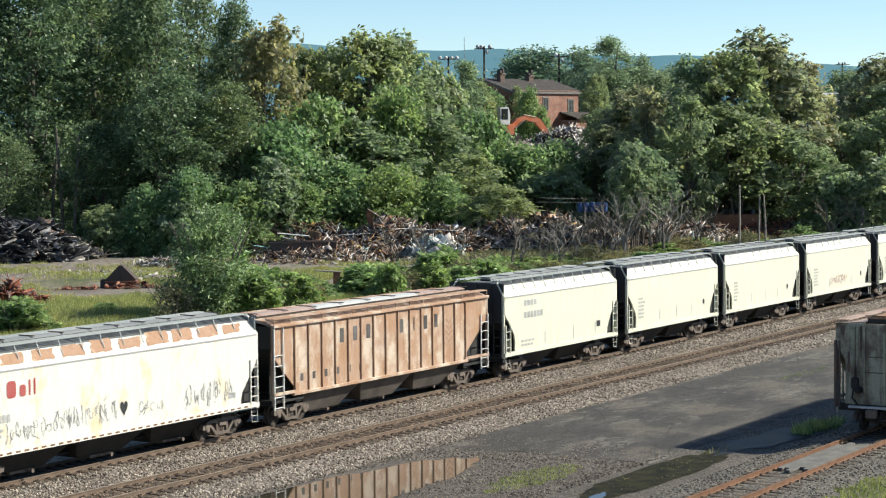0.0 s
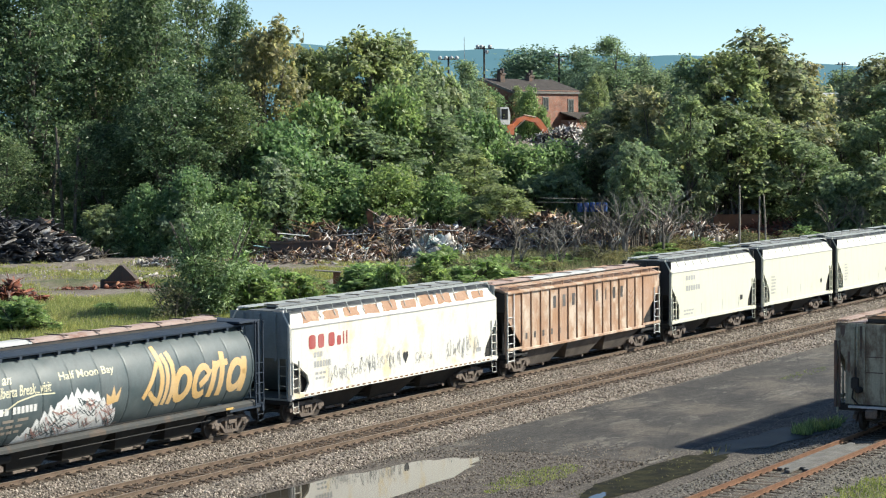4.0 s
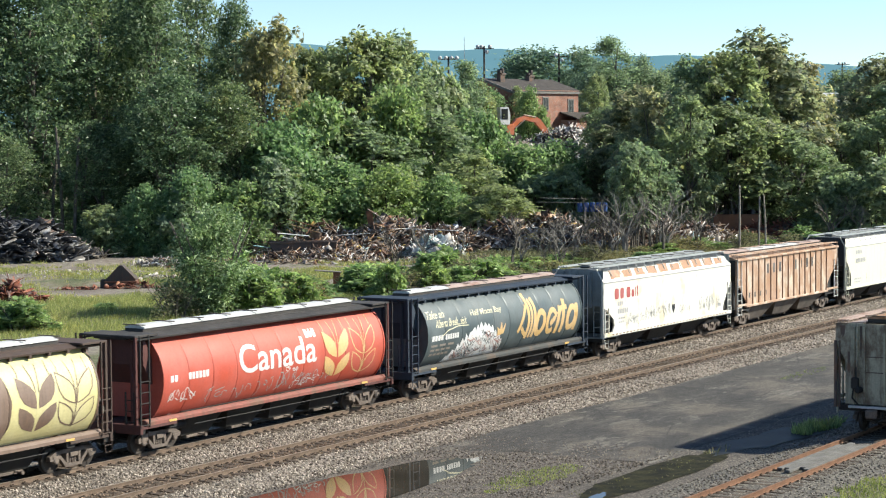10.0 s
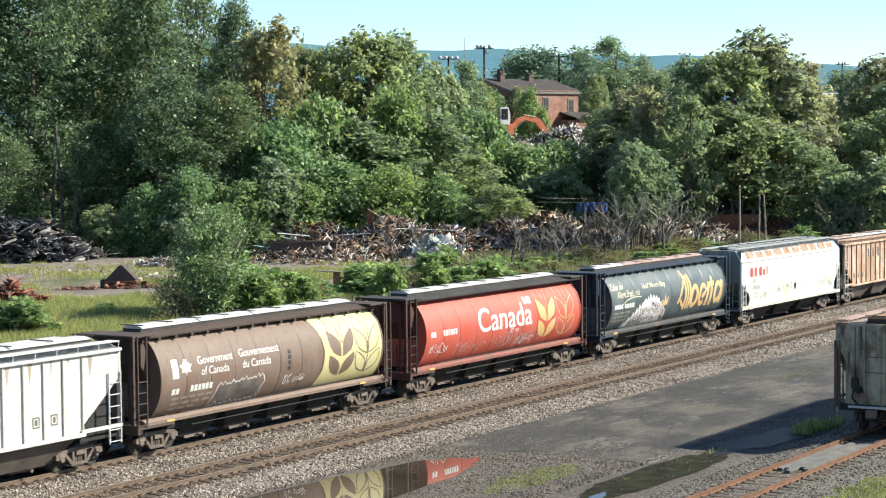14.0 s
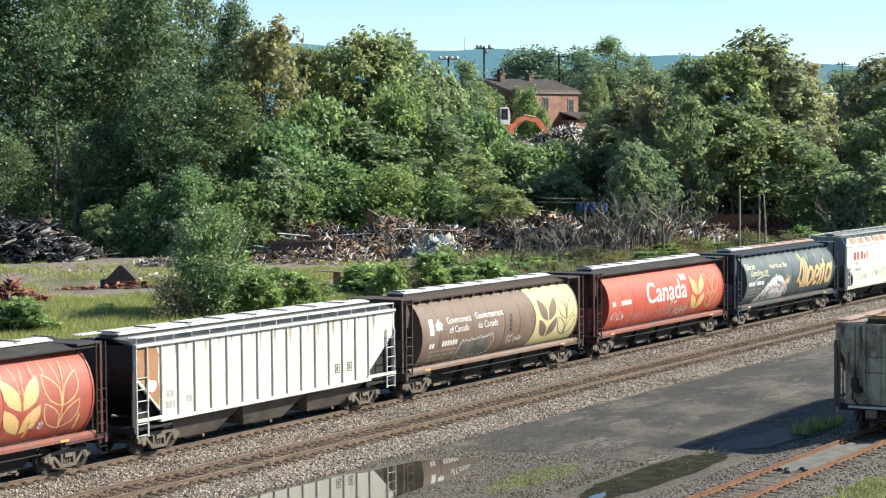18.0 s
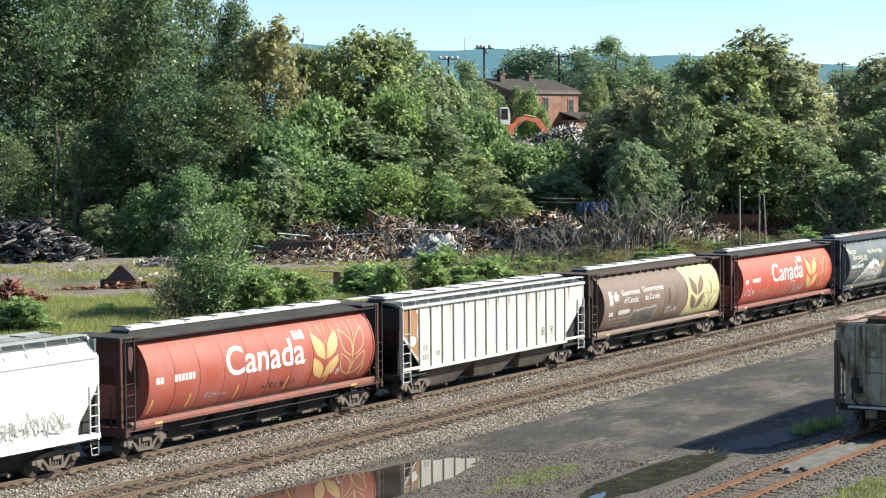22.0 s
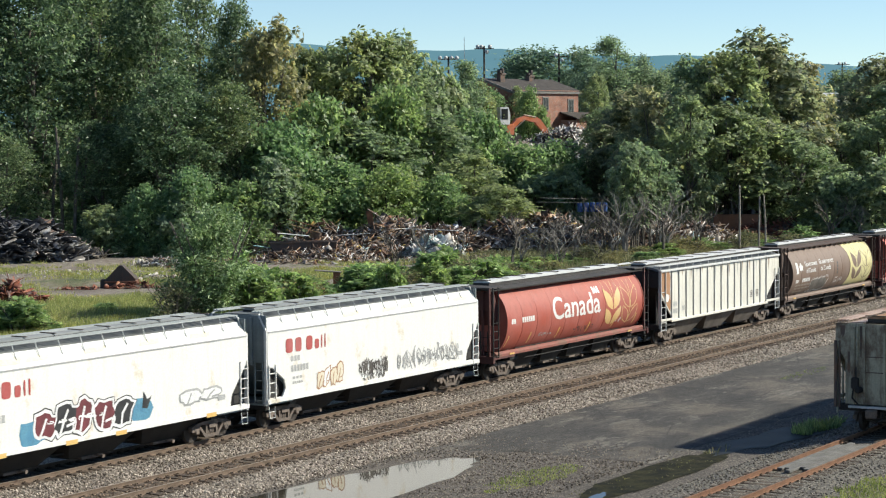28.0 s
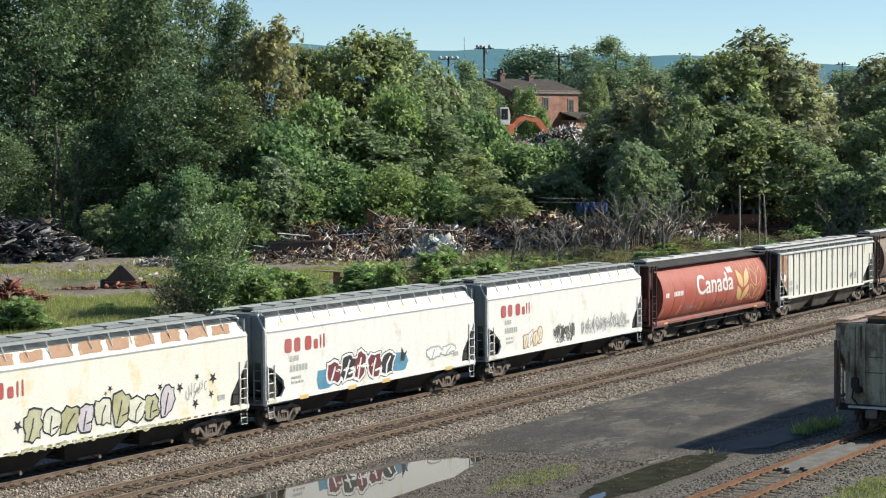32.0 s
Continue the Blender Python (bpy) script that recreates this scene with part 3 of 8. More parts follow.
P_TAG_MAUVE = surface("mauve_spray", (0.36, 0.33, 0.4), (0.55, 0.5, 0.5), 1.5, 0.5)
P_TAG_PINK = surface("pink_spray", (0.35, 0.168, 0.14), (0.49, 0.315, 0.28), 2, 0.5)

CACHE = {}


def once(key, make):
    if key not in CACHE:
        CACHE[key] = make()
    return CACHE[key]


WHEEL_R = 0.457


def wheelset_mesh():
    bm = bmesh.new()
    lathe(bm, [(0.075, -1.0), (0.085, -0.72), (0.085, 0.72), (0.075, 1.0)], "y", 10)
    for s in (-1, 1):
        prof = [(0.11, s * 0.86), (0.2, s * 0.835), (0.37, s * 0.815), (0.385, s * 0.835), (WHEEL_R - 0.005, s * 0.83), (WHEEL_R, s * 0.72), (0.487, s * 0.705), (0.48, s * 0.69), (0.38, s * 0.69), (0.36, s * 0.75), (0.16, s * 0.77), (0.11, s * 0.72)]
        lathe(bm, prof, "y", 24)
    return finish(bm, M_WHEEL, True)


def side_frame_mesh():
    """Cast side frame: top chord, sloping bottom chord, columns, pedestals with bearing caps."""
    bm = bmesh.new()
    y0, y1 = -0.09, 0.09
    prism(bm, [(-1.2, 0.62), (-1.2, 0.46), (-1.02, 0.44), (-0.98, 0.56), (-0.62, 0.66), (0.62, 0.66), (0.98, 0.56), (1.02, 0.44), (1.2, 0.46), (1.2, 0.62), (0.95, 0.74), (0.55, 0.8), (-0.55, 0.8), (-0.95, 0.74)], "y", y0, y1)
    prism(bm, [(-0.78, 0.6), (-0.7, 0.66), (-0.32, 0.28), (0.32, 0.28), (0.7, 0.66), (0.78, 0.6), (0.4, 0.17), (-0.4, 0.17)], "y", y0, y1)
    for s in (-1, 1):
        box(bm, s * 0.31 - 0.05, s * 0.31 + 0.05, y0, y1, 0.25, 0.7)
        box(bm, s * 0.89 - 0.17, s * 0.89 + 0.17, y0 - 0.02, y1 - 0.02, 0.5, 0.64, 0.02)
        lathe(bm, [(0.1, -0.13), (0.13, -0.11), (0.14, 0.05)], "y", 12, (s * 0.89, 0, WHEEL_R))
    return finish(bm, M_TRUCK)


def spring_mesh():
    bm = bmesh.new()
    for dx in (-0.13, 0.0, 0.13):
        prof = []
        for i in range(7):
            prof += [(0.06, 0.28 + 0.034 * i), (0.05, 0.297 + 0.034 * i)]
        lathe(bm, prof, "z", 8, (dx, 0, 0))
    return finish(bm, M_TRUCK)


def bolster_mesh():
    bm = bmesh.new()
    prism(bm, [(-1.15, 0.66), (-1.15, 0.52), (-0.5, 0.42), (0.5, 0.42), (1.15, 0.52), (1.15, 0.66), (0.5, 0.74), (-0.5, 0.74)], "x", -0.2, 0.2)
    lathe(bm, [(0.2, 0.72), (0.2, 0.95)], "z", 12)
    for s in (-1, 1):
        box(bm, s * 0.42 - 0.06, s * 0.42 + 0.06, -0.95, 0.95, 0.3, 0.45)
    return finish(bm, M_TRUCK)


WHEELSETS = []


def truck(car, x):
    t = mesh_part("truck", once("bolster", bolster_mesh), car, "dusty cast-steel four-wheel truck", pose(x, 0, 0))
    for s in (-1, 1):
        f = mesh_part("side_frame", once("frame", side_frame_mesh), t, m=pose(0, s * 1.02, 0))
        mesh_part("spring_nest", once("spring", spring_mesh), t, m=pose(0, s * 1.02, 0))
        w = mesh_part("wheelset", once("wheels", wheelset_mesh), t, m=pose(s * 0.89, 0, WHEEL_R))
        WHEELSETS.append((w, s * 0.89))
    return t


def ladder(car, x, y, z0, z1, material, wide=0.45, step=0.42, rungs_to=None, rod=0.022):
    """Uprights in the side plane, with rungs."""
    bm = bmesh.new()
    for dx in (0, wide):
        box(bm, x + dx - rod, x + dx + rod, y - 0.03, y + 0.03, z0, z1)
    z = z0 + 0.08
    top = rungs_to if rungs_to else z1
    while z < top:
        box(bm, x, x + wide, y - 0.018, y + 0.012, z - 0.016, z + 0.016)
        z += step
    return part("ladder", bm, material, car)


def end_ladder(car, x, y, z0, z1, material, wide=0.4):
    """A ladder across the car's end."""
    bm = bmesh.new()
    for dy in (0, wide):
        box(bm, x - 0.03, x + 0.03, y + dy - 0.02, y + dy + 0.02, z0, z1)
    z = z0 + 0.1
    while z < z1:
        box(bm, x - 0.015, x + 0.015, y, y + wide, z - 0.015, z + 0.015)
        z += 0.4
    return part("ladder", bm, material, car)


def step_iron(car, x, y, material):
    bm = bmesh.new()
    tube(bm, [(x - 0.2, y, 0.95), (x - 0.18, y - 0.03, 0.5), (x + 0.18, y - 0.03, 0.5), (x + 0.2, y, 0.95)], 0.018, 5)
    tube(bm, [(x - 0.19, y, 0.74), (x + 0.19, y, 0.74)], 0.014, 5)
    return part("step", bm, material, car)


def coupler(car, s, x_end, reach):
    bm = bmesh.new()
    box(bm, min(s * x_end, s * reach), max(s * x_end, s * reach), -0.11, 0.11, 0.72, 0.98, 0.02)
    a, b = sorted((s * (reach - 0.28), s * (reach + 0.02)))
    box(bm, a, b, -0.2, 0.2, 0.68, 1.02, 0.05)
    p = part("coupler", bm, M_TRUCK, car)
    bm = bmesh.new()
    y = 0.35 * s
    tube(bm, [(s * x_end, y, 0.95), (s * (x_end + 0.2), y, 0.62), (s * (reach - 0.1), y * 0.6, 0.5), (s * (reach + 0.05), y * 0.2, 0.62)], 0.028, 6)
    part("air_hose", bm, M_BLACK, p)
    return p


def underframe(car, half, sill_z=1.05):
    bm = bmesh.new()
    box(bm, -half, half, -0.2, 0.2, sill_z - 0.42, sill_z)
    for y in (-0.55, 0.5):
        tube(bm, [(-half + 1.0, y, sill_z - 0.5), (half - 1.0, y, sill_z - 0.46)], 0.035, 6)
    for x in (-half + 0.12, half - 0.12):
        box(bm, x - 0.12, x + 0.12, -1.45, 1.45, sill_z - 0.2, sill_z + 0.06)
    for s in (-1, 1):
        box(bm, s * (half - 1.9) - 0.2, s * (half - 1.9) + 0.2, -1.4, 1.4, sill_z - 0.16, sill_z + 0.05)
    return part("underframe", bm, M_BLACK, car)


def chute(car, x, length, top_w, top_z, bottom_z, material, low=0.62):
    """Discharge hopper below the body with its sloping sheets and gate."""
    bm = bmesh.new()
    l0, l1 = length / 2, length * 0.3
    w0, w1 = top_w, low
    ring0 = [(x - l0, -w0, top_z), (x + l0, -w0, top_z), (x + l0, w0, top_z), (x - l0, w0, top_z)]
    ring1 = [(x - l1, -w1, bottom_z), (x + l1, -w1, bottom_z), (x + l1, w1, bottom_z), (x - l1, w1, bottom_z)]
    a = [bm.verts.new(p) for p in ring0]
    b = [bm.verts.new(p) for p in ring1]
    for i in range(4):
        bm.faces.new((a[i], a[(i + 1) % 4], b[(i + 1) % 4], b[i]))
    bm.faces.new(a)
    bm.faces.new(b[::-1])
    c = part("hopper_chute", bm, material, car)
    bm = bmesh.new()
    box(bm, x - 0.55, x + 0.55, -0.68, 0.68, bottom_z - 0.1, bottom_z, 0.01)
    tube(bm, [(x + 0.15, -1.05, bottom_z - 0.02), (x + 0.15, 1.05, bottom_z - 0.02)], 0.03, 6)
    for s in (-1, 1):
        lathe(bm, [(0.07, s * 1.02), (0.07, s * 1.08)], "y", 8, (x + 0.15, 0, bottom_z - 0.02))
    part("outlet_gate", bm, M_TRUCK, c)
    return c


def roof_walk(car, x0, x1, y0, y1, z, material, posts=None):
    """Open running board with rungs, carried on brackets."""
    bm = bmesh.new()
    lo, hi = sorted((y0, y1))
    for k in range(4):
        y = lo + (hi - lo) * k / 3
        box(bm, x0, x1, y - 0.03, y + 0.03, z - 0.02, z + 0.02)
    n = round((x1 - x0) / 1.1)
    for i in range(n + 1):
        x = x0 + (x1 - x0) * i / n
        box(bm, x - 0.03, x + 0.03, lo, hi, z - 0.05, z - 0.02)
        if posts:
            inner = min((y0, y1), key=abs)
            tube(bm, [(x, max((y0, y1), key=abs), z - 0.03), (x, posts[0] * (1 if y0 > 0 else -1), posts[1])], 0.02, 5)
    return part("running_board", bm, material, car)


def hatch_run(car, x0, x1, wide, z, material, lids=4, high=0.14):
    """Trough hatch: coaming with long lids and hold-down bars."""
    bm = bmesh.new()
    box(bm, x0, x1, -wide / 2 + 0.04, wide / 2 - 0.04, z - 0.12, z + 0.02)
    body = part("hatch_coaming", bm, P_DARK_ROOF, car)
    for i in range(lids):
        a = x0 + (x1 - x0) * i / lids + 0.03
        b = x0 + (x1 - x0) * (i + 1) / lids - 0.03
        bm = bmesh.new()
        prism(bm, [(-wide / 2, z + 0.02), (wide / 2, z + 0.02), (wide / 2, z + 0.06), (wide / 4, z + high), (-wide / 4, z + high), (-wide / 2, z + 0.06)], "x", a, b)
        lid = part("hatch_cover", bm, material[i % len(material)], body)
    def bar():
        bm = bmesh.new()
        box(bm, -0.03, 0.03, -wide / 2 - 0.06, wide / 2 + 0.06, 0.0, 0.035)
        return finish(bm, M_TRUCK)
    for i in range(lids * 2 + 1):
        mesh_part("hold_down_bar", once(("bar", wide), bar), body, m=pose(x0 + (x1 - x0) * i / (lids * 2), 0, z + high))
    return body


# ---- lettering and spray paint, laid on the near side ----
def glyphs(text, height, wide, slant=0.0, bold=0.0):
    """Flat outline of text in the x-z plane, fitted to a width and height from (0, 0)."""
    cu = bpy.data.curves.new("lettering", "FONT")
    cu.body = text
    cu.shear = slant
    cu.resolution_u = 4
    cu.offset = bold
    tmp = bpy.data.objects.new("lettering", cu)
    me = bpy.data.meshes.new_from_object(tmp)
    bpy.data.objects.remove(tmp)
    bm = bmesh.new()
    bm.from_mesh(me)
    bpy.data.meshes.remove(me)
    xs = [v.co.x for v in bm.verts]
    ys = [v.co.y for v in bm.verts]
    for v in bm.verts:
        v.co = Vector(((v.co.x - min(xs)) / (max(xs) - min(xs)) * wide, 0, (v.co.y - min(ys)) / (max(ys) - min(ys)) * height))
    return bm


def flat_shape(outlines):
    """Filled outlines in the x-z plane."""
    bm = bmesh.new()
    for o in outlines:
        vs = [bm.verts.new((x, 0, z)) for x, z in o]
        bm.faces.new(vs)
    bmesh.ops.remove_doubles(bm, verts=bm.verts, dist=1e-5)
    return bm


def bar_row(n, height, wide, gap=0.3):
    w = wide / (n + gap * (n - 1))
    return flat_shape([[(i * w * (1 + gap), 0), (i * w * (1 + gap) + w, 0), (i * w * (1 + gap) + w, height), (i * w * (1 + gap), height)] for i in range(n)])


def stroke(pts, wide, closed=False):
    """Quads along a line, joined corner to corner: a painted stroke."""
    pts = [Vector(p) for p in pts]
    pts = [p for i, p in enumerate(pts) if i == 0 or (p - pts[i - 1]).length > 1e-4]
    if closed:
        pts.append(pts[0])
    n = len(pts)
    left, right = [], []
    for i, p in enumerate(pts):
        before = pts[i - 1] if i else (pts[-2] if closed else None)
        after = pts[i + 1] if i < n - 1 else (pts[1] if closed else None)
        d = Vector((0, 0))
        if before is not None:
            d += (p - before).normalized()
        if after is not None:
            d += (after - p).normalized()
        if d.length < 1e-3:
            d = (p - before).normalized()
        d.normalize()
        q = Vector((-d.y, d.x)) * wide / 2
        e = d * wide * 0.3 * (0 if closed else (i == n - 1) - (i == 0))
        left.append(tuple(p + e + q))
        right.append(tuple(p + e - q))
    return [[left[i], right[i], right[i + 1], left[i + 1]] for i in range(n - 1)]


def loose_pieces(bm):
    """The faces of a mesh, gathered by connected piece."""
    seen, out = set(), []
    for f in bm.faces:
        if f in seen:
            continue
        todo, piece = [f], []
        seen.add(f)
        while todo:
            g = todo.pop()
            piece.append(g)
            for e in g.edges:
                for h in e.link_faces:
                    if h not in seen:
                        seen.add(h)
                        todo.append(h)
        out.append(piece)
    return out


def lay_on(car, name, bm, x, z, depth_of, material, label="", proud=0.012, rise=0.0):
    """Put a flat shape on the near side at (x, z), bent to the side's own section."""
    z_lo = min(v.co.z for v in bm.verts)
    z_hi = max(v.co.z for v in bm.verts)
    levels = [3.95] if depth_of is not round_depth else BARREL_Z
    for zz in [w - z for w in levels if z_lo + 0.002 < w - z < z_hi - 0.002]:
        bmesh.ops.bisect_plane(bm, geom=bm.verts[:] + bm.edges[:] + bm.faces[:], plane_co=(0, 0, zz), plane_no=(0, 0, 1))
    for v in bm.verts:
        zz = v.co.z + z + rise * v.co.x
        v.co = Vector((v.co.x + x, -(depth_of(zz) + proud), zz))
    bm.normal_update()
    for f in bm.faces:
        if f.normal.y > 0:
            f.normal_flip()
    first = None
    for piece in loose_pieces(bm):
        verts = list(dict.fromkeys(v for f in piece for v in f.verts))
        at = {v: i for i, v in enumerate(verts)}
        me = bpy.data.meshes.new("mesh")
        me.from_pydata([v.co for v in verts], [], [[at[v] for v in f.verts] for f in piece])
        me.materials.append(material)
        ob = mesh_part(name, me, car, label if first is None else "")
        first = first or ob
    bm.free()
    return first


def scribble(rng, n, wide, high, line0, loops=1.0):
    """Illegible marks: short curling strokes in a row."""
    out = []
    for i in range(n):
        cx = wide * (i + 0.5) / n + rng.uniform(-0.1, 0.1)
        w, h = wide / n * rng.uniform(0.25, 0.6), high * rng.uniform(0.15, 0.5)
        line = line0 * rng.uniform(0.5, 1.0)
        a0 = rng.uniform(0, 6.28)
        turn = rng.choice((-1, 1)) * rng.uniform(3.0, 6.0) * loops
        mid = high * rng.uniform(0.35, 0.65)
        pts = [(cx + w * math.cos(a0 + turn * k / 7) * (0.5 + 0.5 * rng.random()), mid + h * math.sin(a0 + turn * k / 7) * (0.6 + 0.4 * rng.random())) for k in range(8)]
        out += stroke(pts, line)
        if rng.random() < 0.6:
            out += stroke([(cx - w, high * rng.uniform(0, 1)), (cx + w, high * rng.uniform(0, 1))], line)
    return flat_shape(out)


def blob(rng, w, h, n=14, square=0.6, rough=0.85):
    pts = []
    for k in range(n):
        a = 2 * math.pi * k / n
        c, s = math.cos(a), math.sin(a)
        c = math.copysign(abs(c) ** square, c)
        s = math.copysign(abs(s) ** square, s)
        r = rng.uniform(rough, 1.1)
        pts.append((w / 2 + w / 2 * c * r, h / 2 + h / 2 * s * r))
    return pts


def wheat_ear(w, h, solid_leaves=True):
    """Two pairs of broad leaves spreading from a stem, with beards above."""
    fills, lines = [], []
    edge = ((0.03, 0.0), (0.18, 0.04), (0.35, 0.12), (0.46, 0.26), (0.5, 0.42), (0.49, 0.6), (0.31, 0.52), (0.16, 0.42), (0.06, 0.3), (0.03, 0.15))
    for s in (-1, 1):
        for lift, tall in ((0.0, 0.82), (0.42, 1.0)):
            leaf = [(w / 2 + s * w * u, h * (lift + v * tall)) for u, v in edge]
            fills.append(leaf if s > 0 else leaf[::-1])
        lines += stroke([(w / 2 + s * w * 0.04, h * 0.72), (w / 2 + s * w * 0.07, h * 0.95), (w / 2 + s * w * 0.14, h * 1.2)], 0.035)
        lines += stroke([(w / 2 + s * w * 0.42, h * 0.98), (w / 2 + s * w * 0.4, h * 1.1), (w / 2 + s * w * 0.42, h * 1.24)], 0.03)
    if solid_leaves:
        return flat_shape(fills), flat_shape(lines)
    lines += stroke([(w / 2, -0.02 * h), (w / 2, 0.7 * h)], 0.045)
    for f in fills:
        lines += stroke(f, 0.05, True)
    return None, flat_shape(lines)


# ---- cylindrical hopper ----
BARREL_Z = [1.3 + 3.0 * k / 24 for k in range(25)]
BARREL_W = [1.6 * math.sqrt(max(0.0, 1 - ((z - 2.7) / 1.8) ** 2)) for z in BARREL_Z]


def round_depth(z):
    """Half-width of the rounded body at a height, facet by facet."""
    return float(np.interp(z, BARREL_Z, BARREL_W))


def cylinder_car(label, side, end, roof, trim, hatch, sill, board=1.16, tab=0.13):
    car = thing("hopper_car", pose(0, MAIN_Y, 0), label, "hopper car", "cars of the freight train")
    B = 7.55
    zs = BARREL_Z
    ring = [(-round_depth(z), z) for z in zs] + [(round_depth(z), z) for z in reversed(zs)]
    bm = bmesh.new()
    # barrel in rings, each seam a slight step
    lo, hi = -7.15, 7.65
    seams = [lo + (hi - lo) * k / 10 for k in range(11)]
    prev = None
    for k in range(10):
        a, b = seams[k], seams[k + 1]
        for x, grow in ((a, -0.022), (a + 0.03, 0.0), (a + 0.08, 0.004), (b - 0.08, 0.004), (b - 0.03, 0.0), (b, -0.022)):
            row = [bm.verts.new((x, y * (1 + grow / 1.6), z)) for y, z in ring]
            if prev:
                for i in range(len(row)):
                    j = (i + 1) % len(row)
                    bm.faces.new((prev[i], prev[j], row[j], row[i]))
            else:
                bm.faces.new(row[::-1])
            prev = row
    bm.faces.new(prev)
    body = part("body", bm, side, car, smooth=True)
    for x in (lo, hi):
        bm = bmesh.new()
        rows = [[(x + dx, y * g, 2.7 + (z - 2.7) * g) for y, z in ring + ring[:1]] for dx, g in ((-0.04, 0.995), (-0.04, 1.018), (0.04, 1.018), (0.04, 0.995))]
        sheet(bm, rows)
        part("end_ring", bm, side, car, smooth=True)
    # sloping end sheets and their stiffeners
    for s in (-1, 1):
        bm = bmesh.new()
        pts = [(s * (B - 0.02), 4.2), (s * (B + 0.1), 4.2), (s * (B + 0.1), 3.3), (s * 6.2, 1.1), (s * 6.0, 1.1)]
        prism(bm, [(p[0], p[1]) for p in pts], "y", -1.05, 1.05)
        for y in (-0.55, 0.55):
            box(bm, *sorted((s * (B + 0.1), s * (B + 0.2))), y - 0.05, y + 0.05, 1.1, 4.2)
        part("end_sheet", bm, end, car)
        bm = bmesh.new()
        box(bm, *sorted((s * (B - 0.4), s * 8.45)), -1.35, 1.35, 4.38, 4.46, 0.01)
        part("end_walkway", bm, roof, car)
        bm = bmesh.new()
        box(bm, *sorted((s * 6.3, s * 8.45)), -1.5, 1.5, 1.02, 1.12)
        box(bm, *sorted((s * 8.3, s * 8.45)), -1.55, 1.55, 0.85, 1.2, 0.02)
        part("end_platform", bm, end, car)
        for y in (-1.53, 1.53):
            ladder(car, s * 8.15 - 0.25, y, 1.1, 4.46, trim, 0.5, 0.4, 2.9)
            step_iron(car, s * 8.2, y, trim)
        for y in (-1.3, 1.3):
            bm = bmesh.new()
            box(bm, s * 8.38 - 0.05, s * 8.38 + 0.05, y - 0.05, y + 0.05, 1.1, 4.4)
            part("corner_post", bm, end, car)
        end_ladder(car, s * 8.43, -1.25, 1.2, 2.4, trim)
        coupler(car, s, 8.45, 9.2)
        bm = bmesh.new()
        lathe(bm, [(0.02, -0.06), (0.3, -0.05), (0.3, 0.0)], "x", 14, (s * 8.35, -0.6 * s, 1.75))
        part("brake_wheel", bm, M_BLACK, car)
    for s in (-1, 1):
        bm = bmesh.new()
        prism(bm, [(s * 1.2, 1.12), (s * 1.46, 1.12), (s * 1.46, 1.23), (s * 1.36, 1.33), (s * 1.2, 1.33)], "x", -8.0, 8.0)
        part("side_sill", bm, sill, car)
        bm = bmesh.new()
        tube(bm, [(-5.2, s * 1.42, 0.86), (5.2, s * 1.42, 0.86)], 0.022, 6)
        part("train_pipe", bm, M_BLACK, car)
        # running board along the eaves with its bracket tabs
        bm = bmesh.new()
        prism(bm, [(s * 0.62, 4.37), (s * (board - 0.02), 4.26), (s * board, 4.32), (s * 0.62, 4.44)], "x", -8.3, 8.3)
        if tab:
            for k in range(17):
                x = -7.6 + 15.2 * k / 16
                prism(bm, [(s * (board - 0.01), 4.28), (s * (board - 0.01), 4.28 - tab), (s * (board - 0.08), 4.26 - tab), (s * (board - 0.3), 4.32)], "x", x - 0.06, x + 0.06)
        part("running_board", bm, roof, car)
        for x in (-6.5, 6.3):
            bm = bmesh.new()
            y = s * 1.467
            box(bm, x - 0.22, x + 0.22, *sorted((y, y + s * 0.012)), 1.13, 1.215)
            part("reflector", bm, P_REFLECT, car, "yellow reflective plate")
    bm = bmesh.new()
    box(bm, -8.3, 8.3, -0.75, 0.75, 4.28, 4.44)
    part("roof", bm, roof, car)
    hatch_run(car, -6.9, 6.9, 0.95, 4.54, hatch, 4)
    underframe(car, 8.3, 1.04)
    for x in (-4.2, -1.4, 1.4, 4.2):
        chute(car, x, 2.79, 1.2, 1.35, 0.3, M_BLACK)
    bm = bmesh.new()
    lathe(bm, [(0.16, -0.4), (0.18, -0.3), (0.18, 0.3), (0.16, 0.4)], "x", 12, (-5.6, -0.9, 0.85))
    part("brake_cylinder", bm, M_BLACK, car)
    truck(car, -6.85)
    truck(car, 6.85)
    return car


def marks(car, rng, x, z, depth, material, rows=3, wide=1.6):
    """Small data stencils, too small to read, as bars."""
    for k in range(rows):
        lay_on(car, "stencil_mark", bar_row(rng.randint(3, 5), 0.1, wide * rng.uniform(0.6, 1.0), 0.35), x, z - 0.2 * k, depth, material)


def number_bars(car, x, z, depth, material, n=6, height=0.26, wide=1.15):
    w = wide / (n + 0.35 * (n - 1))
    for i in range(n):
        lay_on(car, "number_mark", bar_row(1, height, w), x + 1.35 * w * i, z, depth, material)


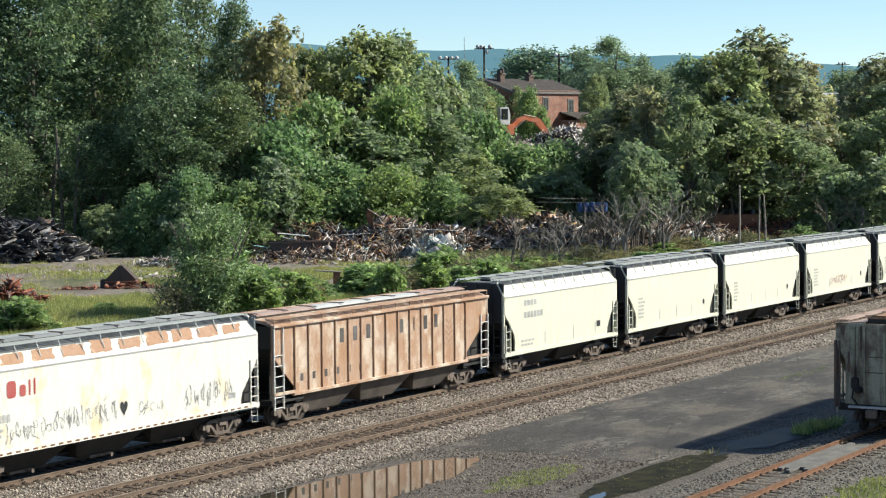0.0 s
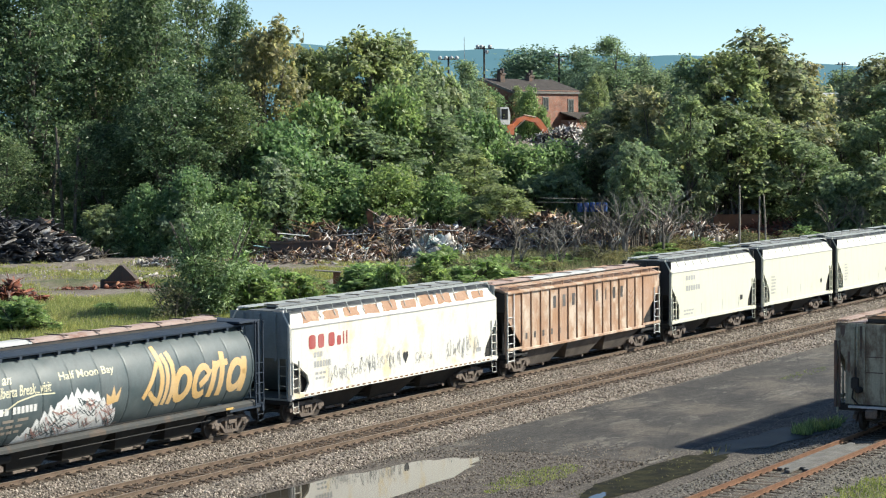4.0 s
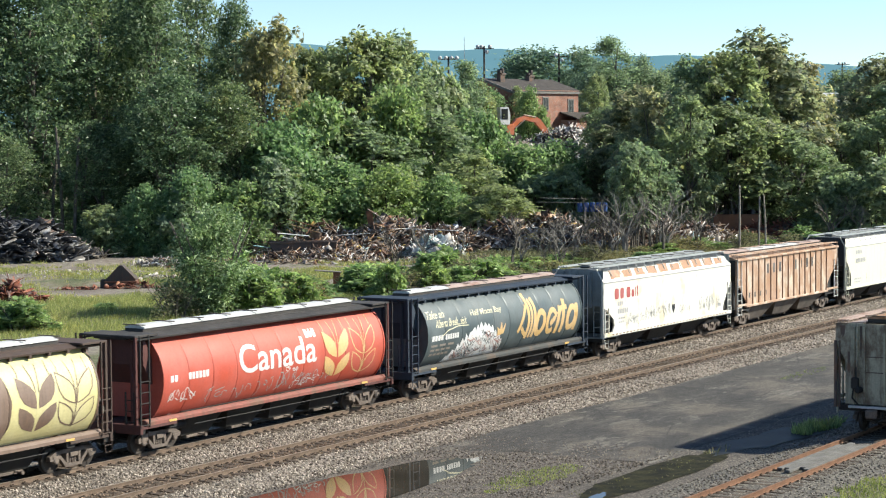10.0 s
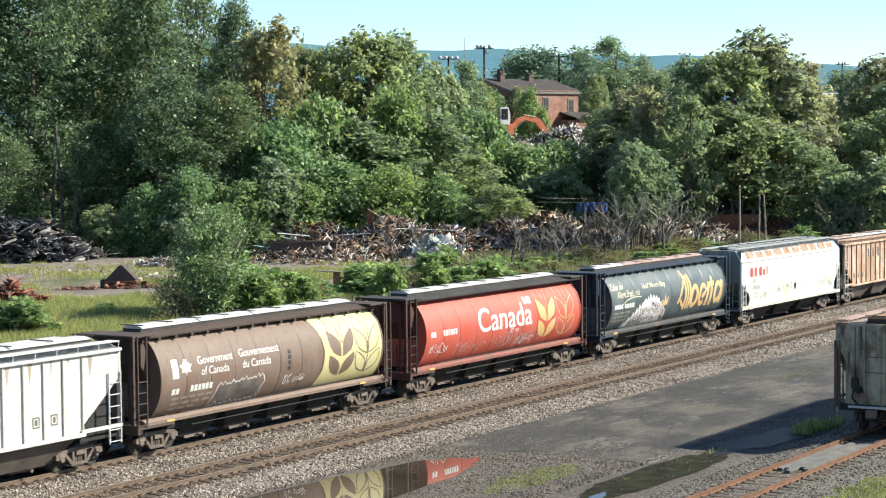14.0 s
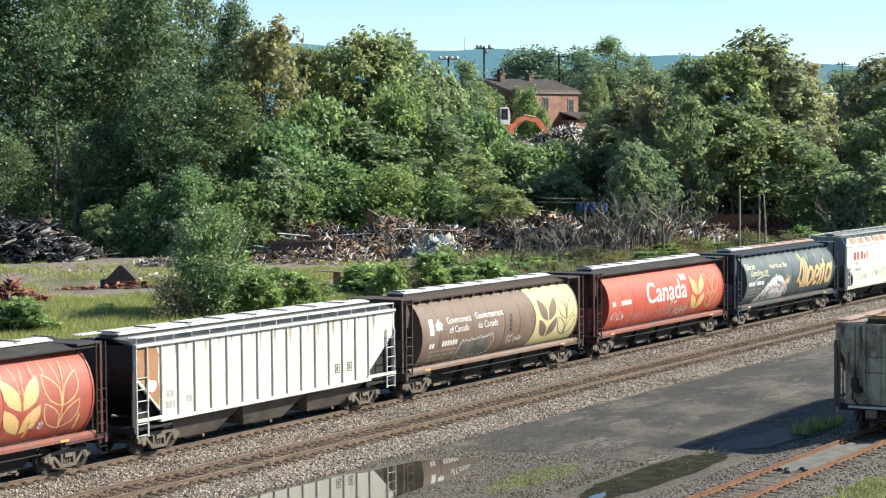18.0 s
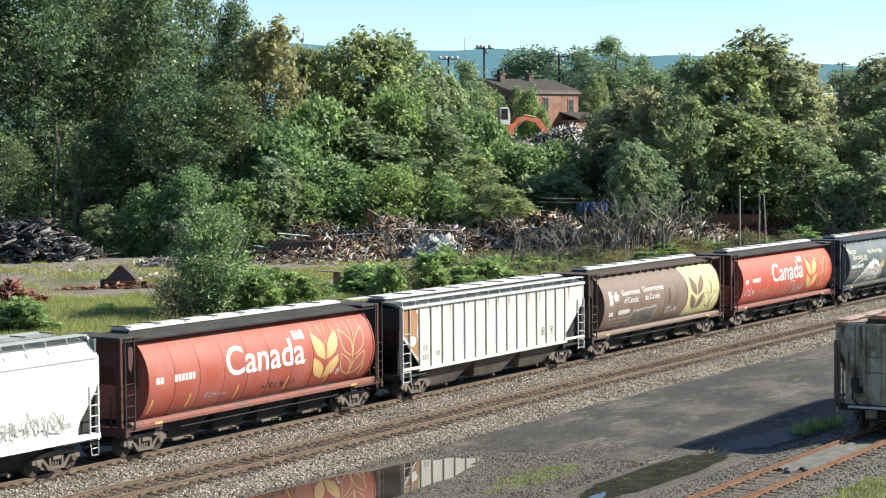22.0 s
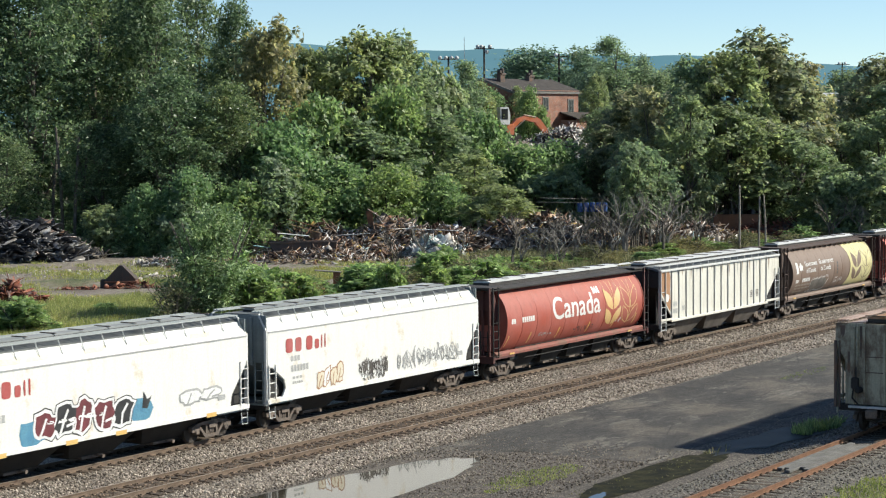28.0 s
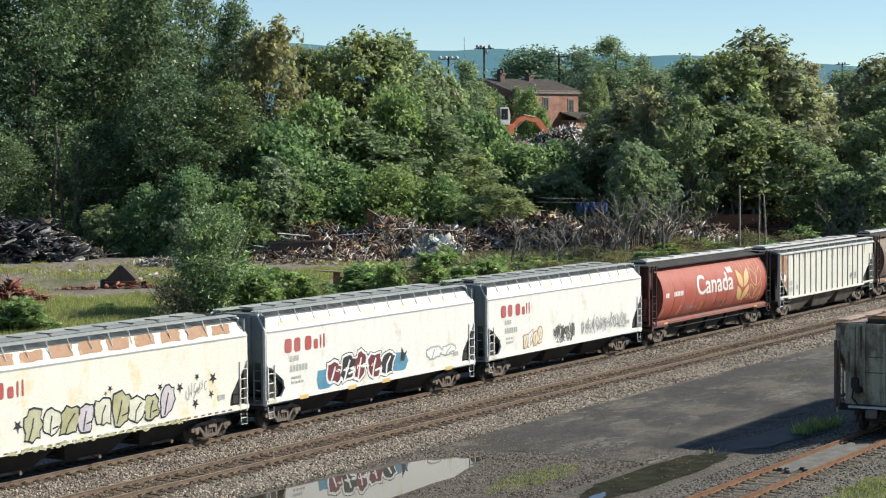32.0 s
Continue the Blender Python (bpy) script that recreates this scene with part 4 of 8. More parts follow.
def country_car(label, seed, tag=True):
    car = cylinder_car(label, P_RED if tag else P_RED_OLD, P_RED_END, P_DARK_ROOF, M_BLACK, [P_HATCH], P_RED_SILL, board=1.3, tab=0.0)
    rng = random.Random(seed)
    lay_on(car, "lettering", glyphs("Canada", 1.12, 5.15, bold=0.012), -2.55, 2.45, round_depth, P_LETTER, "white word painted on the side")
    for k, o in enumerate(([(0, 0), (0.2, 0), (0.2, 0.34), (0, 0.34)], [(0.52, 0), (0.72, 0), (0.72, 0.34), (0.52, 0.34)], [(0.24, 0.05), (0.36, 0.0), (0.48, 0.05), (0.5, 0.2), (0.42, 0.24), (0.36, 0.36), (0.3, 0.24), (0.22, 0.2)])):
        lay_on(car, "emblem", flat_shape([o]), 2.05, 3.46, round_depth, P_LETTER, "small white flag emblem" if k == 0 else "")
    fills, lines = wheat_ear(1.8, 1.9, True)
    lay_on(car, "wheat_emblem", fills, 3.2, 1.68, round_depth, P_GOLD, "filled gold wheat ear")
    lay_on(car, "wheat_beard", lines, 3.2, 1.68, round_depth, P_GOLD, proud=0.014)
    _, lines = wheat_ear(1.75, 1.9, False)
    lay_on(car, "wheat_outline", lines, 5.2, 1.66, round_depth, P_GOLD, "outlined gold wheat ear")
    lay_on(car, "number_mark", bar_row(2, 0.24, 0.4), -6.75, 2.6, round_depth, P_LETTER)
    number_bars(car, -5.7, 2.6, round_depth, P_LETTER, 6, 0.26, 1.2)
    if tag:
        lay_on(car, "graffiti", scribble(rng, 5, 1.5, 0.5, 0.05), -6.7, 1.8, round_depth, P_LETTER, "white scrawled tag")
        lay_on(car, "graffiti", scribble(rng, 17, 8.4, 0.75, 0.05), -4.5, 1.5, round_depth, P_TAG_GREY, "grey scrawled tags along the sill")
        lay_on(car, "graffiti", scribble(rng, 6, 2.2, 0.45, 0.05), 1.0, 1.45, round_depth, P_LETTER)
        lay_on(car, "graffiti", scribble(rng, 3, 0.8, 0.24, 0.045), 0.6, 2.2, round_depth, P_LETTER)
    else:
        lay_on(car, "graffiti", scribble(rng, 5, 1.5, 0.34, 0.045), -3.9, 1.62, round_depth, P_TAG_GREY, "grey scrawled tag")
        lay_on(car, "graffiti", scribble(rng, 8, 2.1, 0.32, 0.05), 0.0, 1.6, round_depth, P_TAG_BLACK, "dark scrawled tag")
        lay_on(car, "graffiti", scribble(rng, 3, 0.7, 0.4, 0.05), 4.6, 1.7, round_depth, P_LETTER)
        for x in (-6.95, -4.75, -1.8, 1.5, 4.4, 6.9):
            lay_on(car, "reflector", flat_shape([[(0, 0), (0.09, 0), (0.16, 0.55), (0.07, 0.55)]]), x, 1.5, round_depth, P_REFLECT, "yellow reflective strip")
    return car


def government_car():
    car = cylinder_car("brown cylindrical covered hopper car with pale yellow wheat panel", P_BROWN, P_BROWN_END, P_BROWN_END, P_BROWN_END, [P_HATCH], P_BROWN)
    rng = random.Random(6)
    lay_on(car, "wheat_panel", flat_shape([[(0.3, 0), (4.92, 0), (4.92, 2.9), (0.05, 2.9), (0.4, 2.3), (0.62, 1.5), (0.56, 0.7)]]), 2.72, 1.34, round_depth, P_YELLOW, "pale yellow painted panel")
    fills, lines = wheat_ear(1.85, 1.9, True)
    lay_on(car, "wheat_emblem", fills, 3.65, 1.68, round_depth, P_BROWN, "brown wheat ear", proud=0.02)
    lay_on(car, "wheat_beard", lines, 3.65, 1.68, round_depth, P_BROWN, proud=0.026)
    _, lines = wheat_ear(1.8, 1.9, False)
    lay_on(car, "wheat_outline", lines, 5.6, 1.66, round_depth, P_BROWN, proud=0.02)
    for text, x, z, w in (("Government", -4.95, 3.1, 2.15), ("of Canada", -4.8, 2.68, 1.7), ("Gouvernement", -2.4, 3.13, 2.6), ("du Canada", -2.25, 2.69, 1.85)):
        lay_on(car, "lettering", glyphs(text, 0.31, w, bold=0.006), x, z, round_depth, P_LETTER)
    lay_on(car, "emblem", flat_shape([[(0, 0), (0.36, 0), (0.36, 0.72), (0, 0.72)]]), -6.5, 2.7, round_depth, P_LETTER, "white flag bar")
    leaf = [(0.4, 0), (0.44, 0.22), (0.75, 0.2), (0.68, 0.36), (0.85, 0.55), (0.64, 0.58), (0.6, 0.7), (0.48, 0.62), (0.52, 0.84), (0.4, 0.78), (0.28, 0.84), (0.32, 0.62), (0.2, 0.7), (0.16, 0.58), (-0.05, 0.55), (0.12, 0.36), (0.05, 0.2), (0.36, 0.22)]
    lay_on(car, "emblem", flat_shape([[(x * 0.8, z * 0.8) for x, z in leaf]]), -6.0, 2.72, round_depth, P_LETTER, "white maple leaf")
    lay_on(car, "number_mark", bar_row(2, 0.22, 0.42), -6.5, 2.1, round_depth, P_LETTER)
    number_bars(car, -5.4, 2.12, round_depth, P_LETTER, 6, 0.24, 1.3)
    marks(car, rng, -6.4, 1.88, round_depth, P_MARK_FAINT, 3, 2.6)
    lay_on(car, "graffiti", flat_shape([blob(rng, 2.9, 0.75)]), -3.75, 1.45, round_depth, P_TAG_SMOKE, "smoky sprayed block with white drips")
    edge = [(0.05 + 2.9 * k / 22, 0.72 + 0.1 * k / 22 + (0.13 if k % 2 else 0.0) * rng.uniform(0.2, 1.3)) for k in range(23)] + [(3.05, 0.6), (2.9, 0.4)] + [(2.95 - 3.2 * k / 20, -0.05 + (0.14 if k % 2 else 0.0) * rng.uniform(0.3, 1.3)) for k in range(21)]
    lay_on(car, "graffiti", flat_shape(stroke(edge, 0.045, True)), -3.75, 1.42, round_depth, P_LETTER, proud=0.018)
    lay_on(car, "graffiti", scribble(rng, 6, 1.4, 0.42, 0.05), 0.7, 1.7, round_depth, P_LETTER, "white scrawled tag")
    for k in range(4):
        lay_on(car, "placard", flat_shape([[(0, 0), (0.2, 0), (0.2, 0.16), (0, 0.16)]]), 0.75, 2.3 + 0.22 * k, round_depth, P_TAG_BLACK)
    return car


def province_car():
    car = cylinder_car("dark blue-grey cylindrical covered hopper car with gold script", P_TEAL, P_NAVY, P_NAVY, P_NAVY, [P_HATCH, P_HATCH_PINK, P_HATCH_PINK, P_HATCH_PINK], P_TEAL_SILL)
    rng = random.Random(8)
    # brush script: three curved uprights, then round letters, all in one heavy stroke
    pen = 0.3
    script = stroke([(1.12, 2.2), (1.5, 2.72), (1.92, 3.36)], 0.2)
    script += stroke([(1.45, 2.32), (1.62, 2.14), (1.86, 2.0)], 0.2)
    for x0, top in ((0.0, 3.9), (0.32, 3.62), (0.64, 3.66)):
        script += stroke([(2.02 + x0 - 0.02, top), (2.12 + x0, 3.3), (2.14 + x0, 2.85), (2.08 + x0, 2.35), (1.98 + x0, 1.86)], 0.24 if x0 != 0.32 else 0.2)
    for cx, cz, rx, rz in ((3.32, 2.46, 0.4, 0.54), (6.56, 2.48, 0.42, 0.52)):
        script += stroke([(cx + rx * math.cos(0.35 * k) + 0.1 * math.sin(0.35 * k), cz + rz * math.sin(0.35 * k)) for k in range(18)], pen, True)
    script += stroke([(4.42, 2.34), (4.72, 2.54), (4.98, 2.78)] + [(4.46 + 0.42 * math.cos(a) + 0.1 * math.sin(a), 2.46 + 0.54 * math.sin(a)) for a in [0.6 + 0.33 * k for k in range(15)]], pen * 0.9)
    script += stroke([(5.28, 3.05), (5.14, 2.4), (5.04, 1.86)], pen) + stroke([(5.22, 2.76), (5.42, 3.0), (5.66, 3.04)], pen * 0.9)
    script += stroke([(5.76, 3.36), (5.68, 2.7), (5.58, 1.86)], pen) + stroke([(5.6, 3.0), (5.98, 3.04)], pen * 0.8)
    script += stroke([(7.1, 3.06), (7.06, 2.45), (6.98, 1.88)], pen)
    for k, quad in enumerate(script):
        lay_on(car, "lettering", flat_shape([quad]), 0.0, 0.0, round_depth, P_GOLD, "gold brush script name" if k == 0 else "", proud=0.012 + 0.0004 * (k % 7))
    for text, x, z, h, w, sl in (("Take an", -7.0, 3.42, 0.34, 1.5, 0.45), ("Alberta Break...visit", -6.45, 3.0, 0.36, 2.75, 0.45), ("Half Moon Bay", -3.25, 3.22, 0.36, 2.85, 0.05)):
        lay_on(car, "lettering", glyphs(text, h, w, sl, bold=0.008), x, z, round_depth, P_SCRIPT)
    lay_on(car, "lettering_flourish", flat_shape(stroke([(-0.2, -0.25), (0.5, 0.05), (1.4, 0.18), (2.3, 0.14)], 0.05)), -5.9, 2.78, round_depth, P_SCRIPT)
    number_bars(car, -6.8, 2.42, round_depth, P_LETTER, 4, 0.24, 0.95)
    number_bars(car, -5.65, 2.42, round_depth, P_LETTER, 6, 0.24, 1.15)
    marks(car, rng, -6.8, 2.15, round_depth, P_MARK_FAINT, 3, 2.6)
    crest = []
    for k in range(31):
        t = k / 30
        top = 1.5 * math.sin(math.pi * min(1.0, 0.02 + 0.93 * t ** 1.25)) ** 0.8
        crest.append((5.1 * t + rng.uniform(-0.06, 0.06), max(0.04, top + rng.uniform(0.0, 0.2) * (1 if k % 2 else -1))))
    lay_on(car, "graffiti", flat_shape([[(5.1, 0.0), (0.0, 0.0)][::-1] + crest[::-1]]), -5.3, 1.32, round_depth, P_TAG_CHROME, "white sprayed block tag with a jagged crest", proud=0.008)
    marks_in, dark_in = [], []
    for k in range(110):
        t = rng.uniform(0.08, 0.95)
        top = 1.35 * math.sin(math.pi * min(1.0, 0.02 + 0.93 * t ** 1.25)) ** 0.8
        z = rng.uniform(0.3, max(0.35, top))
        dx, dz = rng.uniform(0.1, 0.4), rng.uniform(0.12, 0.4)
        (dark_in if k % 3 else marks_in).extend(stroke([(5.1 * t, z), (5.1 * t + dx, z - dz), (5.1 * t + dx * 1.6, z - dz * 0.5)], rng.uniform(0.02, 0.045)))
    lay_on(car, "graffiti", flat_shape(dark_in), -5.3, 1.32, round_depth, P_TEAL, "dark gaps in the white tag", proud=0.013)
    lay_on(car, "graffiti", flat_shape(marks_in), -5.3, 1.32, round_depth, P_TAG_PINK, proud=0.017)
    lay_on(car, "graffiti", flat_shape([[(0, 0), (0.6, 0.1), (0.75, 0.6), (0.45, 0.3), (0.35, 0.7), (0.2, 0.3), (-0.05, 0.45)]]), -0.9, 2.15, round_depth, P_GOLD)
    return car


# ---- smooth-sided three-bay hopper ----
def slab_depth(z):
    return 1.58 if z < 3.95 else 1.58 - (z - 3.95) * 0.72


def smooth_side_car(label, half, side, roof_edge, stains=0, bays=3, end=None):
    """Smooth steel sides leaning in above a seam, dark cut-outs at the lower corners, open roof walks."""
    car = thing("hopper_car", pose(0, MAIN_Y, 0), label, "hopper car", "cars of the freight train")
    h = half
    end = end or P_GREY_END
    for s in (-1, 1):
        bm = bmesh.new()
        low, top = 1.14, 3.95
        # the side with its cut corners, given thickness
        cut = [(-h + 0.05, top), (-h + 0.05, 2.55), (-h + 0.35, 2.5), (-h + 1.15, 1.95), (-h + 1.25, 1.6), (-h + 0.9, low), (h - 1.15, low), (h - 1.15, 1.45), (h - 1.05, 1.75), (h - 0.08, 2.9), (h - 0.05, top)]
        if bays == 2:
            cut = [(-h + 0.05, top), (-h + 0.05, 3.1), (-h + 0.4, 2.75), (-h + 0.95, 2.1), (-h + 1.05, 1.7), (-h + 1.0, low), (h - 1.2, low), (h - 1.15, 1.6), (h - 0.75, 2.3), (h - 0.08, 3.0), (h - 0.05, top)]
        prism(bm, cut, "y", s * 1.5, s * 1.58)
        part("side_sheet", bm, side, car)
        bm = bmesh.new()
        prism(bm, [(s * 1.52, 3.95), (s * 1.6, 3.93), (s * 1.22, 4.46), (s * 1.14, 4.42)], "x", -h + 0.1, h - 0.1)
        part("roof_slope", bm, roof_edge, car)
        bm = bmesh.new()
        box(bm, -h + 0.1, h - 0.1, *sorted((s * 1.575, s * 1.607)), 3.9, 3.95)
        part("seam_strip", bm, P_LETTER_GREY, car)
        bm = bmesh.new()
        prism(bm, [(s * 1.35, 1.08), (s * 1.62, 1.08), (s * 1.62, 1.24), (s * 1.5, 1.28), (s * 1.35, 1.24)], "x", -h, h)
        sill = part("side_sill", bm, side, car)
        n = int(2 * h / 0.42)
        if stains:
            for k in range(n):
                x = -h + 0.9 + 0.42 * k
                if x > h - 1.0:
                    break
                bm = bmesh.new()
                box(bm, x, x + 0.22, *sorted((s * 1.621, s * 1.627)), 1.12, 1.18)
                part("sill_mark", bm, M_RAIL_ORANGE, sill)
        roof_walk(car, -h + 0.2, h - 0.2, s * 0.72, s * 1.2, 4.72, P_ROOF, (1.42, 4.2))
    bm = bmesh.new()
    prism(bm, [(-1.2, 4.4), (1.2, 4.4), (1.2, 4.46), (0.6, 4.62), (-0.6, 4.62), (-1.2, 4.46)], "x", -h + 0.1, h - 0.1)
    # Roof coloured dark for the shade under the running boards.
    part("roof", bm, P_ROOF_DARK, car)
    hatch_run(car, -h + 0.9, h - 0.9, 0.6, 4.68, [P_ROOF_MID], 5 if h > 7 else 3, 0.1)
    for s in (-1, 1):
        bm = bmesh.new()
        prism(bm, [(s * (h - 0.12), 4.58), (s * (h - 0.06), 4.58), (s * (h - 0.06), 2.7), (s * (h - 2.2), 1.1), (s * (h - 2.3), 1.1), (s * (h - 0.12), 2.7)], "y", -1.5, 1.5)
        for y in (-0.8, 0.0, 0.8):
            box(bm, *sorted((s * (h - 0.06), s * (h + 0.03))), y - 0.05, y + 0.05, 2.6, 4.5)
        part("end_sheet", bm, end, car)
        for q in (-1, 1):
            bm = bmesh.new()
            prism(bm, [(s * (h - 0.2), 2.6), (s * (h - 1.35), 1.95), (s * (h - 1.35), 1.2), (s * (h - 0.2), 1.2)], "y", q * 1.3, q * 1.36)
            part("corner_web", bm, M_BLACK, car)
            bm = bmesh.new()
            box(bm, s * (h - 0.04) - 0.05, s * (h - 0.04) + 0.05, q * 1.5 - 0.06, q * 1.5 + 0.06, 1.0, 4.0)
            tube(bm, [(s * (h - 0.04), q * 1.5, 4.0), (s * (h - 0.06), q * 1.15, 4.6), (s * (h - 0.3), q * 1.1, 4.68)], 0.04, 6)
            part("corner_post", bm, side, car)
            ladder(car, s * (h - 0.32) - 0.22, q * 1.6, 1.05, 2.6 if s < 0 else 2.95, side, 0.44, 0.38)
            step_iron(car, s * (h - 0.3), q * 1.58, side)
        bm = bmesh.new()
        box(bm, *sorted((s * (h - 1.8), s * h)), -1.5, 1.5, 1.0, 1.08)
        part("end_platform", bm, end, car)
        bm = bmesh.new()
        lathe(bm, [(0.03, -0.05), (0.28, -0.04), (0.28, 0.0)], "x", 14, (s * (h - 0.05), -0.5 * s, 2.0))
        part("brake_wheel", bm, M_BLACK, car)
        end_ladder(car, s * (h + 0.03), -1.4, 1.1, 2.7, end)
        coupler(car, s, h, h + 0.62)
    underframe(car, h - 0.05, 1.02)
    inner = 2 * h - 4.4
    for k in range(bays):
        x = -inner / 2 + inner * (k + 0.5) / bays
        # Pale-painted chutes, coloured black for the shade below the body.
        chute(car, x, inner / bays - 0.05, 1.35, 1.15, 0.3, M_BLACK)
    truck(car, -(h - 1.75))
    truck(car, h - 1.75)
    return car


def road_name(car, x, z, high, wide, depth, material):
    """Company mark as plain rounded blocks."""
    u = wide / 6.6
    for x0, w, h in ((0.0, 1.3, 1.0), (1.5, 1.15, 1.0), (3.2, 1.2, 1.0), (4.6, 0.8, 0.7), (5.6, 0.25, 0.95), (6.15, 0.25, 1.0)):
        n = 16
        o = [(w * u / 2 * (1 + math.copysign(abs(math.cos(6.283 * k / n)) ** 0.5, math.cos(6.283 * k / n))), h * high / 2 * (1 + math.copysign(abs(math.sin(6.283 * k / n)) ** 0.5, math.sin(6.283 * k / n)))) for k in range(n)]
        shape = flat_shape([[(p[0] * 0.86, p[1]) for p in o]])
        lay_on(car, "company_mark", shape, x + x0 * u, z, depth, material, "red painted company mark" if x0 == 0 else "")


def rust_panels(car, half, material, rng, strength=1.0):
    """Stained bays on the roof slope between the walkway brackets."""
    n = 10
    step = (2 * half - 1.6) / n
    for k in range(n):
        if strength < 1 and rng.random() < 0.5:
            continue
        x = -half + 0.8 + step * k
        w, h = step * rng.uniform(0.7, 0.84), 0.38 * strength * rng.uniform(0.85, 1.15)
        o = []
        for i in range(16):
            t = i / 16 * 4
            q = int(t)
            u, v = [(t - q, 0), (1, t - q), (1 - (t - q), 1), (0, 1 - (t - q))][q]
            o.append(((u + rng.uniform(-0.05, 0.05)) * w + v * 0.22, (v + rng.uniform(-0.07, 0.07)) * h))
        lay_on(car, "rust_stain", flat_shape([o]), x + 0.2, 4.09, lambda z: 1.61 - (z - 3.93) * 0.725, material, proud=0.008)


def striped_hopper(label, half, seed, rust=0.0, stains=0):
    car = smooth_side_car(label, half, P_WHITE_STAINED if rust >= 1 else P_WHITE_RUST, P_WHITE_STAINED if rust >= 1 else P_WHITE_RUST, stains)
    rng = random.Random(seed)
    road_name(car, -half + 1.25, 2.98, 0.58, 2.9, slab_depth, P_LETTER_RED)
    lay_on(car, "stencil_mark", bar_row(3, 0.22, 0.62), -half + 1.6, 2.62, slab_depth, P_LETTER_GREY)
    number_bars(car, -half + 1.6, 2.2, slab_depth, P_LETTER_GREY, 6, 0.26, 1.2)
    marks(car, rng, -half + 1.7, 1.9, slab_depth, P_LETTER_GREY, 2, 0.9)
    lay_on(car, "data_plate", flat_shape([[(0, 0), (0.45, 0), (0.45, 0.2), (0, 0.2)]]), half - 1.95, 1.6, slab_depth, P_TAG_GREY)
    if rust:
        rust_panels(car, half, P_STAIN if rust >= 1 else P_STAIN_FAINT, rng, rust)
    return car


def heart(w, h):
    return [(w / 2 + w / 2 * math.sin(a) ** 3, h * (0.55 + (13 * math.cos(a) - 5 * math.cos(2 * a) - 2 * math.cos(3 * a) - math.cos(4 * a)) / 32)) for a in [2 * math.pi * k / 18 for k in range(18)]]


def star(r):
    return [((r if k % 2 else r * 0.4) * math.sin(math.pi * k / 5), (r if k % 2 else r * 0.4) * math.cos(math.pi * k / 5)) for k in range(10)]


def swell(o, w, h, by):
    """An outline grown about its middle by a margin."""
    return [(w / 2 + (x - w / 2) * (1 + 2 * by / w), h / 2 + (z - h / 2) * (1 + 2 * by / h)) for x, z in o]


def bubble_letters(car, rng, x, z, n, wide, high, fill, line, depth, line_w=0.09, rim=None):
    """Fat illegible spray letters: an outer rim, a heavy outline, a filled inside and counters."""
    step = wide / n
    for k in range(n):
        w, h = step * rng.uniform(1.05, 1.3), high * rng.uniform(0.85, 1.15)
        slant = rng.uniform(-0.05, 0.3)
        o = [(px + slant * (pz - h / 2), pz) for px, pz in blob(rng, w, h, 16, 0.72, 0.74)]
        zz = z + rng.uniform(-0.06, 0.06)
        lift = 0.0012 * k
        if rim:
            lay_on(car, "graffiti", flat_shape([swell(o, w, h, line_w * 0.35)]), x + k * step, zz, depth, rim, proud=0.007 + lift)
        lay_on(car, "graffiti", flat_shape([o]), x + k * step, zz, depth, line, "fat outlined spray letters" if k == 0 else "", proud=0.011 + lift)
        lay_on(car, "graffiti", flat_shape([swell(o, w, h, -line_w * 0.9)]), x + k * step, zz, depth, fill[k % len(fill)], proud=0.015 + lift)
        bits = stroke([(w * rng.uniform(0.25, 0.45), h * 0.12), (w * 0.45, h * 0.45), (w * rng.uniform(0.5, 0.75), h * 0.7)], line_w * 0.8)
        if k % 2:
            bits += stroke([(w * 0.55, h * 0.3), (w * 0.8, h * 0.35)], line_w * 0.7)
        lay_on(car, "graffiti", flat_shape(bits), x + k * step, zz, depth, line, proud=0.019 + lift)


